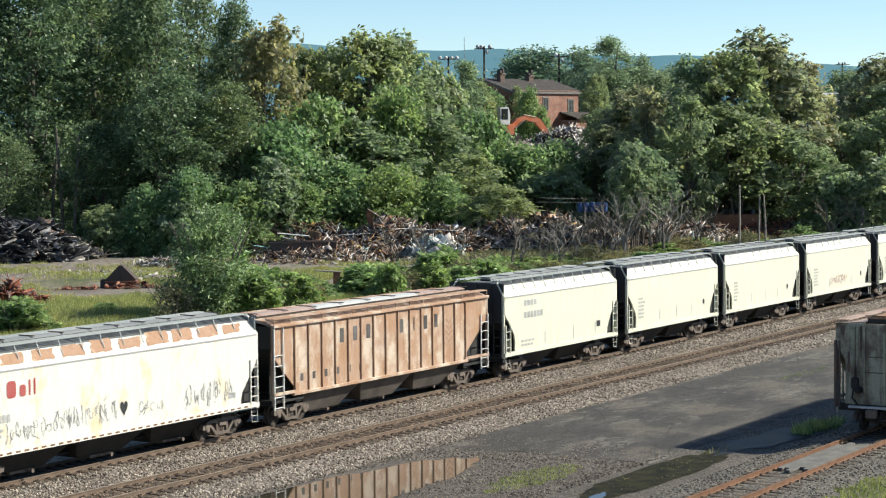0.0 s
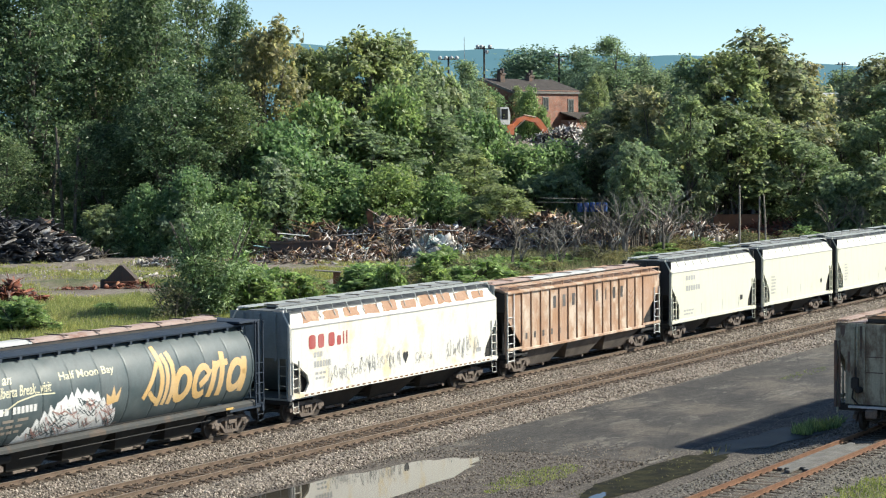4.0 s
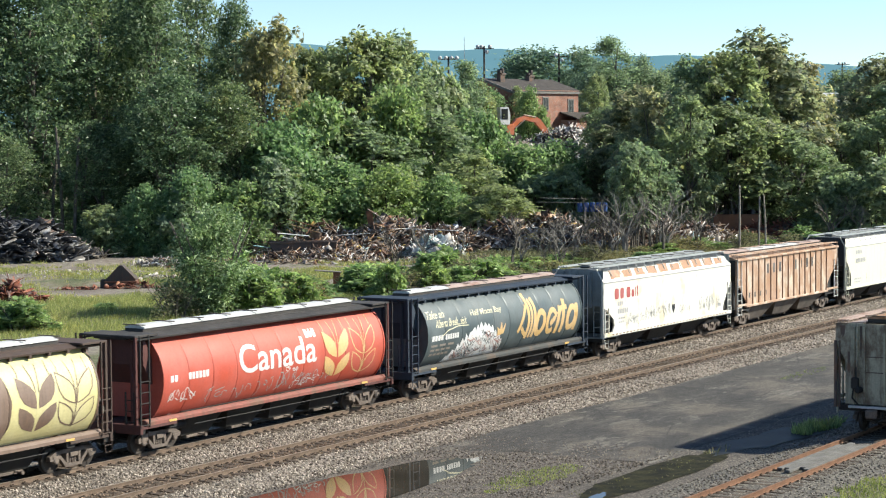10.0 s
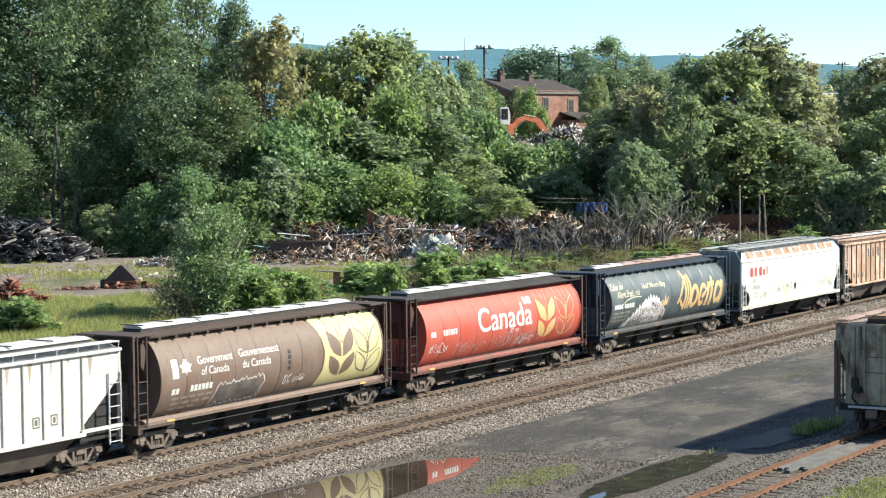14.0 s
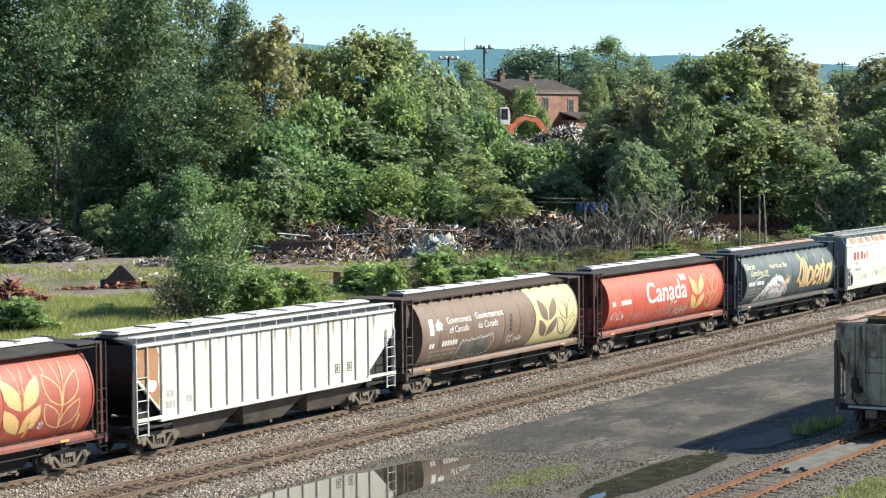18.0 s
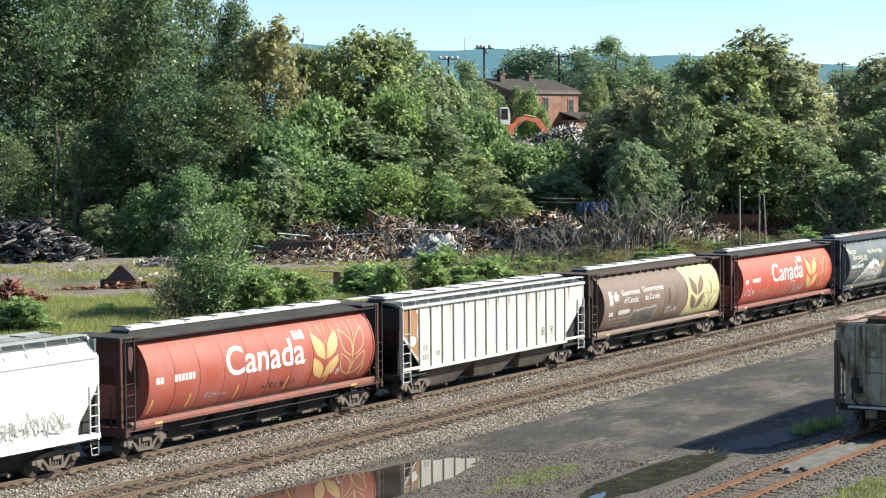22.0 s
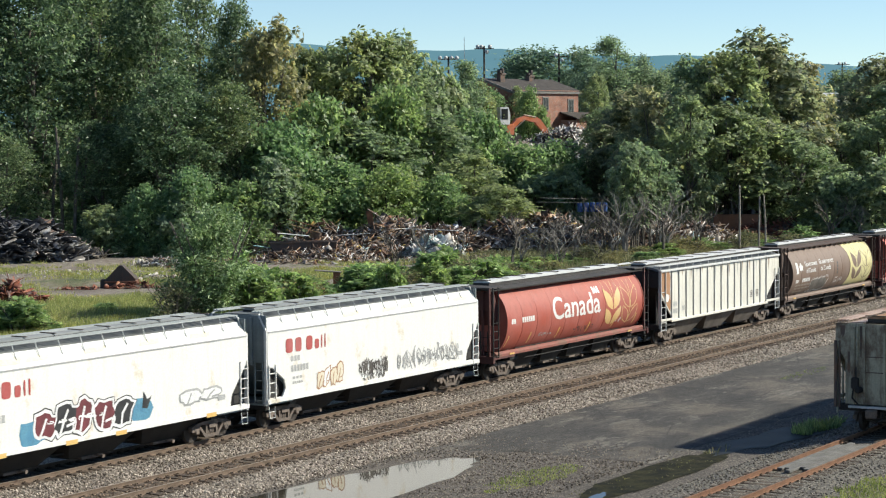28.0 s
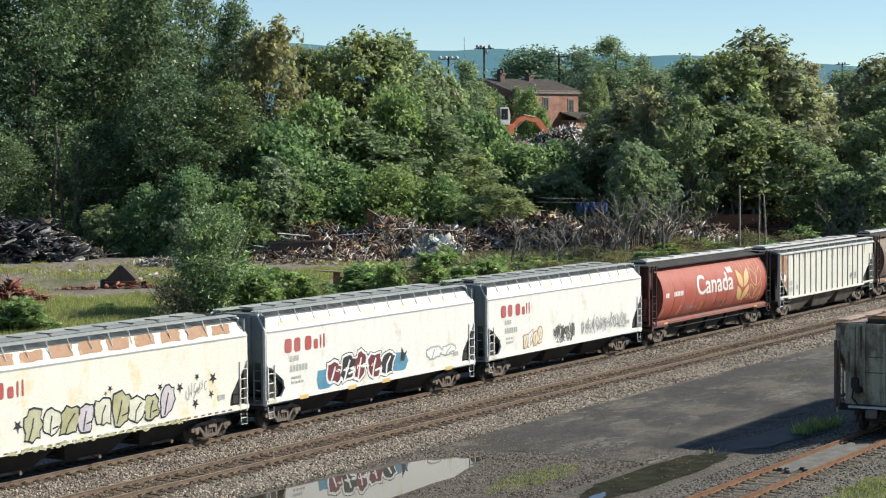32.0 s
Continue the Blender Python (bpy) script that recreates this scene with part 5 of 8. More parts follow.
# ---- rib-sided hopper ----
def rib_side_car(label, half, side, rib, roof, patch=None, end=None, trim=None):
    """Flat sides with upright ribs, triangular open ends, hatch roof with side walks."""
    car = thing("hopper_car", pose(0, MAIN_Y, 0), label, "hopper car", "cars of the freight train")
    h = half
    for s in (-1, 1):
        bm = bmesh.new()
        prism(bm, [(-h + 0.06, 4.08), (-h + 0.06, 2.95), (-h + 1.55, 1.55), (-h + 1.55, 1.3), (h - 2.1, 1.3), (h - 2.1, 1.55), (h - 0.1, 3.1), (h - 0.1, 4.08)], "y", s * 1.42, s * 1.48)
        part("side_sheet", bm, side, car)
        n = 14
        for k in range(n + 1):
            x = -h + 1.55 + (2 * h - 3.65) * k / n
            bm = bmesh.new()
            prism(bm, [(x - 0.04, s * 1.478), (x - 0.025, s * 1.55), (x + 0.025, s * 1.55), (x + 0.04, s * 1.478)], "z", 1.3, 4.06)
            part("rib", bm, rib, car)
        bm = bmesh.new()
        box(bm, -h + 0.05, h - 0.05, *sorted((s * 1.44, s * 1.6)), 4.04, 4.16, 0.02)
        part("top_chord", bm, roof, car)
        bm = bmesh.new()
        box(bm, -h + 1.4, h - 2.0, *sorted((s * 1.4, s * 1.59)), 1.2, 1.34, 0.02)
        box(bm, -h + 0.05, -h + 1.6, *sorted((s * 1.48, s * 1.57)), 1.32, 1.44)
        box(bm, h - 2.2, h - 0.05, *sorted((s * 1.48, s * 1.57)), 1.32, 1.44)
        part("side_sill", bm, side, car)
        roof_walk(car, -h + 0.15, h - 0.15, s * 1.12, s * 1.52, 4.4, roof, (1.5, 4.16))
        bm = bmesh.new()
        prism(bm, [(s * 1.48, 4.14), (s * 1.05, 4.3), (s * 0.45, 4.36), (s * 0.45, 4.3), (s * 1.4, 4.08)], "x", -h + 0.1, h - 0.1)
        # On the white car the sheet's dark colour stands for the gap's shadow.
        part("roof_sheet", bm, P_ROOF_DARK if side is P_WHITE_RIB else roof, car)
        for q in (-1, 1):
            ladder(car, q * (h - 0.42) - 0.32, s * 1.54, 0.75, 4.08 if q < 0 else 3.3, trim or (P_HATCH if side is not P_TAN else P_WHITE_RUST), 0.62, 0.42, 3.0)
    hatch_run(car, -h + 0.4, h - 0.4, 0.95, 4.42, [P_HATCH] if patch is None else patch, 4, 0.12)
    for s in (-1, 1):
        bm = bmesh.new()
        prism(bm, [(s * (h - 0.08), 4.1), (s * h, 4.1), (s * h, 3.2), (s * (h - 2.2), 1.2), (s * (h - 2.3), 1.2), (s * (h - 0.08), 3.25)], "y", -1.42, 1.42)
        part("end_sheet", bm, end if end else M_BLACK, car)
        for q in (-1, 1):
            bm = bmesh.new()
            prism(bm, [(s * (h - 0.3), 3.0), (s * (h - 1.75), 1.55), (s * (h - 1.75), 1.1), (s * (h - 0.3), 1.1)], "y", q * 1.1, q * 1.15)
            part("corner_web", bm, M_BLACK, car)
            bm = bmesh.new()
            box(bm, s * (h - 0.1) - 0.05, s * (h - 0.1) + 0.05, q * 1.45 - 0.05, q * 1.45 + 0.05, 0.95, 4.1)
            part("corner_post", bm, side, car)
        bm = bmesh.new()
        box(bm, *sorted((s * (h - 2.2), s * h)), -1.45, 1.45, 1.0, 1.1)
        part("end_platform", bm, M_BLACK, car)
        bm = bmesh.new()
        lathe(bm, [(0.03, -0.05), (0.28, -0.04), (0.28, 0.0)], "x", 14, (s * (h - 0.02), -0.5 * s, 2.1))
        part("brake_wheel", bm, M_BLACK, car)
        coupler(car, s, h, h + 0.55)
    underframe(car, h - 0.05, 1.08)
    inner = 2 * h - 4.4
    for k in range(3):
        chute(car, -inner / 2 + inner * (k + 0.5) / 3, inner / 3 - 0.03, 1.42, 1.25, 0.3, M_CHUTE, 0.8)
    truck(car, -(h - 1.85))
    truck(car, h - 1.85)
    return car


# ---- the cars, from the front of the train to the last one seen ----
CARS = []


def couple(car, at):
    CARS.append((car, at))


def rib_depth(z):
    return 1.48


def build_train():
    for k, (at, half) in enumerate(((214.9, 6.0), (201.2, 6.1), (187.9, 5.9), (175.0, 5.95))):
        car = smooth_side_car("short cream two-bay covered hopper car with black corner cut-outs", half, P_CREAM, P_CREAM, bays=2, end=P_DARK_END)
        rng = random.Random(40 + k)
        marks(car, rng, -half + 1.3, 2.75, slab_depth, P_LETTER_GREY, 6, 0.8)
        for x in (-2.0, 0.2, 2.2):
            lay_on(car, "stencil_mark", flat_shape([[(0, 0), (0.06, 0), (0.06, 0.55), (0, 0.55)]]), x, 1.5, slab_depth, P_LETTER_GREY)
        lay_on(car, "data_plate", flat_shape([blob(rng, 0.26, 0.3)]), half - 2.2, 1.9, slab_depth, P_TAG_BLACK)
        if k == 1:
            lay_on(car, "graffiti", scribble(rng, 8, 3.2, 0.6, 0.07), -1.8, 1.6, slab_depth, P_TAG_PINK, "pinkish scrawled tag")
        couple(car, at)
    car = smooth_side_car("short cream two-bay covered hopper car with black numerals", 6.0, P_CREAM, P_CREAM, bays=2, end=P_DARK_END)
    rng = random.Random(50)
    number_bars(car, -4.1, 3.4, slab_depth, P_LETTER_GREY, 4, 0.26, 1.25)
    number_bars(car, -4.1, 2.8, slab_depth, P_LETTER_GREY, 6, 0.3, 1.9)
    for x in (-2.0, 1.0, 3.4):
        lay_on(car, "stencil_mark", flat_shape([[(0, 0), (0.06, 0), (0.06, 0.6), (0, 0.6)]]), x, 1.4, slab_depth, P_LETTER_GREY)
    marks(car, rng, -4.4, 1.65, slab_depth, P_LETTER_GREY, 2, 1.4)
    lay_on(car, "data_plate", flat_shape([[(0, 0), (0.4, 0), (0.4, 0.3), (0, 0.3)]]), 3.6, 1.75, slab_depth, P_TAG_BLACK)
    couple(car, 161.8)

    car = rib_side_car("faded tan rib-sided covered hopper car with peeling dark lettering", 8.55, P_TAN, P_TAN_RIB, P_TAN, [P_HATCH_PINK, P_HATCH, P_HATCH, P_HATCH_PINK])
    for x, w in ((-3.75, 0.3), (-2.75, 0.3), (-1.75, 0.3), (0.9, 0.26), (2.0, 0.1), (2.85, 0.3), (3.75, 0.28)):
        lay_on(car, "company_mark", flat_shape([[(0, 0), (w, 0), (w, 0.6), (0, 0.6)]]), x, 3.05, rib_depth, P_LETTER_DARK, "faded dark company mark")
    for k in range(6):
        lay_on(car, "number_mark", flat_shape([[(0, 0), (0.2, 0), (0.2, 0.3), (0, 0.3)]]), -6.6 + 0.86 * k, 1.75, rib_depth, P_LETTER_DARK)
    for k in range(4):
        lay_on(car, "emblem", flat_shape(stroke([(0, 0.2), (0.25, 0), (0.5, 0.2)], 0.08)), 4.75, 2.3 + 0.28 * k, rib_depth, P_RUST_PATCH, "worn chevron emblem" if k == 0 else "")
    couple(car, 145.85)

    car = striped_hopper("white smooth-sided covered hopper car with rusty roof bays", 8.3, 3, 1.0, 1)
    rng = random.Random(61)
    lay_on(car, "graffiti", scribble(rng, 16, 3.4, 0.9, 0.04), -5.8, 1.4, slab_depth, P_TAG_GREY, "grey scrawled tags")
    lay_on(car, "graffiti", flat_shape([heart(0.42, 0.62)]), 0.05, 1.65, slab_depth, P_TAG_BLACK, "black heart")
    lay_on(car, "graffiti", scribble(rng, 15, 2.6, 1.0, 0.035), -2.7, 1.5, slab_depth, P_TAG_GREY)
    lay_on(car, "graffiti", scribble(rng, 5, 1.5, 0.6, 0.04), 1.1, 1.55, slab_depth, P_TAG_GREY)
    lay_on(car, "graffiti", scribble(rng, 15, 3.0, 1.0, 0.035), 3.6, 1.45, slab_depth, P_TAG_GREY)
    couple(car, 128.0)

    couple(province_car(), 109.5)
    couple(country_car("faded red cylindrical hopper car with wheat ears and scrawled tags", 21), 91.1)
    couple(government_car(), 72.7)

    # Ribs greyer than the sides: their shadow lines are painted in.
    car = rib_side_car("white rib-sided covered hopper car with a rust patch at one end", 8.7, P_WHITE_RIB, P_RIB_GREY, P_HATCH)
    lay_on(car, "rust_patch", flat_shape([[(0.02, 1.4), (0.5, 0.95), (0.9, 0.5), (1.35, 0.1), (1.4, 0.6), (1.3, 1.2), (1.38, 2.0), (1.2, 2.36), (0.02, 2.36)]]), -8.62, 1.68, rib_depth, P_RUST_PATCH, "bare rusty patch on the end panel", proud=0.006)
    rng = random.Random(70)
    number_bars(car, -6.85, 2.05, rib_depth, P_LETTER_GREY, 2, 0.26, 0.42)
    number_bars(car, -6.9, 1.65, rib_depth, P_LETTER_GREY, 3, 0.26, 0.55)
    number_bars(car, -5.7, 1.75, rib_depth, P_LETTER_GREY, 2, 0.26, 0.32)
    for k in range(15):
        x0 = -6.9 + 0.95 * k + rng.uniform(0.1, 0.6)
        w, d = rng.uniform(0.06, 0.3), rng.uniform(0.2, 0.9)
        lay_on(car, "rust_streak", flat_shape([[(0, 0), (w * 0.4, -d), (w, 0)]]), x0, 4.02, rib_depth, P_RUN if k % 3 else P_TAG_GREY, "brown streak from the roof edge" if k == 0 else "", proud=0.004)
    lay_on(car, "rust_patch", flat_shape([blob(rng, 0.6, 0.45, 14, 0.8)]), -8.0, 2.35, rib_depth, P_WHITE, "flake of white paint left on the rust", proud=0.01)
    for x in (4.1, 5.0):
        lay_on(car, "data_plate", flat_shape(stroke([(0.03, 0.03), (0.33, 0.03), (0.33, 0.37), (0.03, 0.37)], 0.06, True) + [[(0.12, 0.1), (0.24, 0.1), (0.24, 0.3), (0.12, 0.3)]]), x, 1.78, rib_depth, P_TAG_SMOKE)
    couple(car, 54.75)

    couple(country_car("faded red cylindrical hopper car with wheat ears and yellow strips", 22, tag=False), 36.1)

    car = striped_hopper("white smooth-sided covered hopper car with grey and tan tags", 8.25, 4, 0.45)
    rng = random.Random(62)
    bubble_letters(car, rng, -4.9, 1.3, 4, 1.9, 0.9, [P_STAIN_FAINT, P_TAG_CHROME, P_STAIN_FAINT], P_STAIN, slab_depth, 0.07)
    lay_on(car, "graffiti", flat_shape([blob(rng, 2.2, 0.95, 18, 0.6, 0.7)]), -1.75, 1.3, slab_depth, P_TAG_CHROME, "pale sprayed block under a tag", proud=0.006)
    for lift in (0.0, 0.004, 0.008):
        lay_on(car, "graffiti", scribble(rng, 9, 2.1, 0.95, 0.075), -1.7, 1.25, slab_depth, P_TAG_SMOKE, "dark grey scrawled tag" if lift == 0 else "", proud=0.012 + lift)
        lay_on(car, "graffiti", scribble(rng, 13, 5.2, 1.0 - 40 * lift, 0.06), 1.2, 1.4, slab_depth, P_TAG_GREY, proud=0.012 + lift)
    lay_on(car, "graffiti", scribble(rng, 5, 1.5, 0.5, 0.04), -4.9, 1.5, slab_depth, P_TAG_GREY)
    couple(car, 18.0)

    car = striped_hopper("white smooth-sided hopper car with large maroon and white graffiti", 8.1, 5, 0.5)
    rng = random.Random(63)
    lay_on(car, "graffiti", flat_shape([blob(rng, 1.3, 0.85)]), -4.7, 1.25, slab_depth, P_TAG_BLUE, "blue spray cloud", proud=0.008)
    lay_on(car, "graffiti", flat_shape([blob(rng, 1.3, 0.8)]), 1.0, 1.4, slab_depth, P_TAG_BLUE, proud=0.008)
    bubble_letters(car, rng, -4.05, 1.3, 5, 5.1, 1.25, [P_TAG_MAROON, P_TAG_BLACK, P_TAG_MAROON], P_TAG_CHROME, slab_depth, 0.13, P_TAG_BLACK)
    lay_on(car, "graffiti", scribble(rng, 6, 3.0, 0.15, 0.07), -3.3, 1.85, slab_depth, P_TAG_CHROME, proud=0.024)
    lay_on(car, "graffiti", flat_shape([[(0, 0.3), (0.3, 0.25), (0.55, 0.7), (0.3, 0.6), (0.1, 0.9)]]), 1.7, 1.55, slab_depth, P_TAG_BLACK)
    bubble_letters(car, rng, 3.8, 1.65, 2, 2.5, 0.6, [P_TAG_CHROME], P_TAG_GREY, slab_depth, 0.1)
    for x in (-5.9, -2.4, 0.2, 5.4):
        lay_on(car, "reflector", flat_shape([[(0, 0), (0.6, 0), (0.6, 0.16), (0, 0.16)]]), x, 1.03, lambda z: 1.62, P_REFLECT, "yellow reflective plate")
    couple(car, 0.43)

    car = striped_hopper("rust-streaked white hopper car with olive bubble graffiti and stars", 8.25, 6, 1.0, 1)
    rng = random.Random(64)
    bubble_letters(car, rng, -4.3, 1.35, 9, 8.0, 1.2, [P_TAG_OLIVE, P_TAG_PALE, P_TAG_OLIVE, P_TAG_MAUVE, P_TAG_PALE], P_TAG_BLACK, slab_depth, 0.085, P_TAG_CHROME)
    for x, z, r in ((-1.6, 2.1, 0.25), (2.3, 2.85, 0.14), (2.1, 2.7, 0.1), (4.6, 2.6, 0.16), (5.55, 2.45, 0.22), (6.4, 2.75, 0.16), (7.2, 2.6, 0.25), (6.3, 1.75, 0.22), (7.1, 2.0, 0.18)):
        lay_on(car, "graffiti", flat_shape([star(r)]), x * 1.2 - 2.6, z - 0.1, slab_depth, P_TAG_BLACK, "black star")
    lay_on(car, "graffiti", scribble(rng, 6, 1.3, 0.8, 0.05), 4.4, 1.8, slab_depth, P_TAG_GREY)
    lay_on(car, "graffiti", scribble(rng, 26, 9.5, 0.2, 0.09), -5.0, 1.02, lambda z: 1.62, P_TAG_OLIVE, "pink and grey sprayed band")
    couple(car, -17.1)


build_train()

# ---- trees and scrub ----
def leaf_blades(name, c, d, n, length, width, material, bend=0.25):
    """Leaves as single blades: stalk end c, direction d, surface normal n."""
    side = unit(np.cross(d, n))
    L, W = length[:, None], width[:, None]
    low = c + d * L * 0.25
    v = np.stack([low + side * W / 2, c + d * L - n * L * bend, low - side * W / 2 - d * L * 0.2], 1)
    return raw_mesh(name, v.reshape(-1, 3), np.arange(len(c) * 3), np.full(len(c), 3), material)


def frond_blades(name, c, d, n, length, width, material, droop=0.4):
    """Drooping compound leaves: a blade of leaflets at either side of the rib, and one at the tip."""
    side = unit(np.cross(d, n))
    n = np.cross(side, d)
    L, W = length[:, None], width[:, None]
    out = []
    for s in (-1, 1):
        out.append(np.stack([c + d * L * 0.08, c + d * L * 0.58 + side * W * s - n * L * droop * 0.35, c + d * L * 0.74 - n * L * droop * 0.3], 1))
    out.append(np.stack([c + d * L * 0.5 + side * W * 0.35 - n * L * droop * 0.15, c + d * L - n * L * droop, c + d * L * 0.5 - side * W * 0.35 - n * L * droop * 0.15], 1))
    v = np.concatenate(out)
    return raw_mesh(name, v.reshape(-1, 3), np.arange(len(v) * 3), np.full(len(v), 3), material)


def unit(v):
    return v / (np.linalg.norm(v, axis=-1, keepdims=True) + 1e-9)


def crown_lobes(rng, count, base, shape):
    """Centres and radii of the leaf masses in a crown one high and one wide."""
    out = []
    for k in range(count):
        h = base + (1 - base) * (k + rng.random()) / count
        t = (h - base) / (1 - base)
        env = {"oval": math.sin(math.pi * min(1, 0.12 + 0.85 * t)) ** 0.7, "dome": (1 - t ** 2.2) ** 0.5, "spire": (1 - t) ** 0.75 * 0.9 + 0.1, "mound": (1 - t ** 2) ** 0.5, "vase": 0.45 + 0.55 * math.sin(math.pi * min(0.95, 0.1 + t * 0.9))}[shape]
        a = rng.uniform(0, 6.283)
        rr = env * 0.5 * math.sqrt(rng.uniform(0.12, 1.0)) * rng.uniform(0.75, 1.0)
        out.append((rr * math.cos(a), rr * math.sin(a), h, rng.uniform(0.04, 0.125)))
    return np.array(out)


def make_crown(seed, high, wide, material, style, shape="oval", lobes=40, base=0.15, total=14000, leaf=(0.36, 0.2)):
    rng = np.random.default_rng(seed)
    lob = crown_lobes(rng, lobes, base, shape)
    cen = lob[:, :3] * np.array([wide, wide, high])
    rad = lob[:, 3] * wide * 1.15
    cen[:, 2] -= rad * 0.5
    share = rad ** 2 / (rad ** 2).sum()
    if style == "leaf":
        # sprays of leaves on the faces of the masses, with gaps between them
        each = 16
        sprays = total // each
        pick = rng.choice(len(cen), sprays, p=share)
        d = unit(rng.normal(size=(sprays, 3)) + np.array([0, 0, 0.3]))
        spot = cen[pick] + d * (rad[pick] * rng.uniform(0.45, 1.35, sprays))[:, None]
        spread = leaf[0] * rng.uniform(0.6, 1.7, (sprays, 1)) * np.array([1.0, 1.0, 0.7])
        p = (spot[:, None] + rng.normal(size=(sprays, each, 3)) * spread[:, None]).reshape(-1, 3)
        d = np.repeat(d, each, 0)
        out = unit(d + rng.normal(size=p.shape) * 0.9 + np.array([0, 0, -0.35]))
        nrm = unit(d * 0.6 + rng.normal(size=p.shape) * 0.8 + np.array([0, 0, 0.35]))
        L = leaf[0] * rng.uniform(0.6, 1.35, len(p))
        return leaf_blades("crown", p, out, nrm, L, L * leaf[1] / leaf[0], material), cen
    # stars of drooping compound leaves at the twig ends
    each = 7
    tufts = total // each
    pick = rng.choice(len(cen), tufts, p=share)
    d = unit(rng.normal(size=(tufts, 3)) + np.array([0, 0, 0.45]))
    tip = cen[pick] + d * (rad[pick] * rng.uniform(0.4, 1.5, tufts))[:, None]
    axis = unit(d * 0.8 + rng.normal(size=(tufts, 3)) * 0.5 + np.array([0, 0, 0.5]))
    u = unit(np.cross(axis, rng.normal(size=(tufts, 3))))
    w = np.cross(axis, u)
    a = rng.uniform(0, 6.283, (tufts, 1)) + np.arange(each) * 6.283 / each + rng.normal(size=(tufts, each)) * 0.3
    lift = rng.uniform(-0.35, 0.75, (tufts, each))
    out = np.cos(a)[..., None] * u[:, None] + np.sin(a)[..., None] * w[:, None] + lift[..., None] * axis[:, None]
    out = unit(out.reshape(-1, 3))
    p = np.repeat(tip, each, 0) + out * 0.04
    nrm = unit(np.repeat(axis, each, 0) + rng.normal(size=p.shape) * 0.35)
    L = leaf[0] * rng.uniform(0.55, 1.3, len(p))
    return frond_blades("crown", p, out, nrm, L, L * leaf[1] / leaf[0], material, 0.45), cen


def make_trunk(seed, high, cen, girth, material, stems=1, spread=0.0, limbs=14):
    rng = random.Random(seed)
    bm = bmesh.new()
    for k in range(stems):
        a = 6.283 * k / stems + rng.random()
        foot = Vector((0.12 * stems * math.cos(a) * (stems > 1), 0.12 * stems * math.sin(a) * (stems > 1), -0.3))
        lean = Vector((math.cos(a), math.sin(a), 0)) * spread
        pts, radii = [], []
        for i in range(7):
            t = i / 6
            pts.append(foot + lean * t * t + Vector((rng.uniform(-1, 1), rng.uniform(-1, 1), 0)) * 0.012 * high * t + Vector((0, 0, high * 0.92 * t)))
            radii.append(girth * (1 - 0.85 * t) + 0.02)
        tube(bm, pts, radii, 7)
        order = sorted(range(len(cen)), key=lambda i: rng.random())[:limbs // stems + 1]
        for i in order:
            c = Vector(cen[i])
            t = min(0.9, max(0.12, (c.z / high) - 0.22))
            j = t * 6
            i0 = min(5, int(j))
            p0 = pts[i0].lerp(pts[i0 + 1], j - i0)
            r0 = girth * (1 - 0.85 * t) * 0.55 + 0.015
            mid = p0.lerp(c, 0.5) + Vector((0, 0, -0.04 * high * rng.random()))
            tube(bm, [p0, mid, c], [r0, r0 * 0.6, r0 * 0.2], 5)
            for q in range(2):
                e = c + Vector((rng.uniform(-1, 1), rng.uniform(-1, 1), rng.uniform(-0.2, 0.8))) * 0.07 * high
                tube(bm, [mid.lerp(c, 0.4 + 0.3 * q), e], [r0 * 0.35, 0.012], 4)
    return finish(bm, material, True)


PLANTS = {}


def plant_kind(key, count, label, category, name, high, wide, make):
    """A few differing plants of a kind, at their own size."""
    PLANTS[key] = [(name, label, category, high, wide, *make(k)) for k in range(count)]


def leafy_kind(material, style, shape, lobes, base, total, leaf, girth, bark, stems, spread, high, wide, seed, limbs=14):
    def make(k):
        crown, cen = make_crown(seed + k, high, wide, material, style, shape, lobes, base, total, leaf)
        return crown, make_trunk(seed + 50 + k, high, cen, girth, bark, stems, spread, limbs)
    return make


plant_kind("poplar", 4, "tall dark green poplar with small glinting leaves", "tree", "poplar_tree", 28, 13, leafy_kind(M_LEAF_DARK, "leaf", "oval", 150, 0.06, 28000, (0.34, 0.27), 0.35, M_BARK, 1, 0, 28, 13, 100, 22))
plant_kind("sumac", 4, "feathery green tree with drooping compound leaves", "tree", "sumac_tree", 18, 10, leafy_kind(M_LEAF_MID, "frond", "oval", 95, 0.2, 7700, (0.66, 0.19), 0.2, M_BARK, 2, 1.2, 18, 10, 200, 16))
plant_kind("seeding", 2, "feathery tree with yellowish seed clusters in its crown", "tree", "sumac_tree", 18, 10, leafy_kind(M_LEAF_WARM, "frond", "oval", 90, 0.2, 7700, (0.64, 0.19), 0.2, M_BARK, 2, 1.2, 18, 10, 300, 16))
plant_kind("stemmy", 3, "many-stemmed feathery tree with bare grey lower stems", "tree", "sumac_tree", 18, 10, leafy_kind(M_LEAF_MID, "frond", "oval", 70, 0.34, 5600, (0.64, 0.19), 0.12, M_BARK, 4, 2.8, 18, 10, 250, 22))
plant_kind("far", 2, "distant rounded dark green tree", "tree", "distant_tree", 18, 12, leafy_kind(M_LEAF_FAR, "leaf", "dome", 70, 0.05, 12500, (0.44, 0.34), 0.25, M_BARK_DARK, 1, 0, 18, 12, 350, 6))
plant_kind("vine", 3, "bright green vine-covered scrub mound", "shrub", "scrub_bush", 9, 9, leafy_kind(M_LEAF_FRESH, "leaf", "mound", 80, 0.03, 10500, (0.36, 0.3), 0.1, M_BARK_DARK, 3, 1.0, 9, 9, 400, 6))
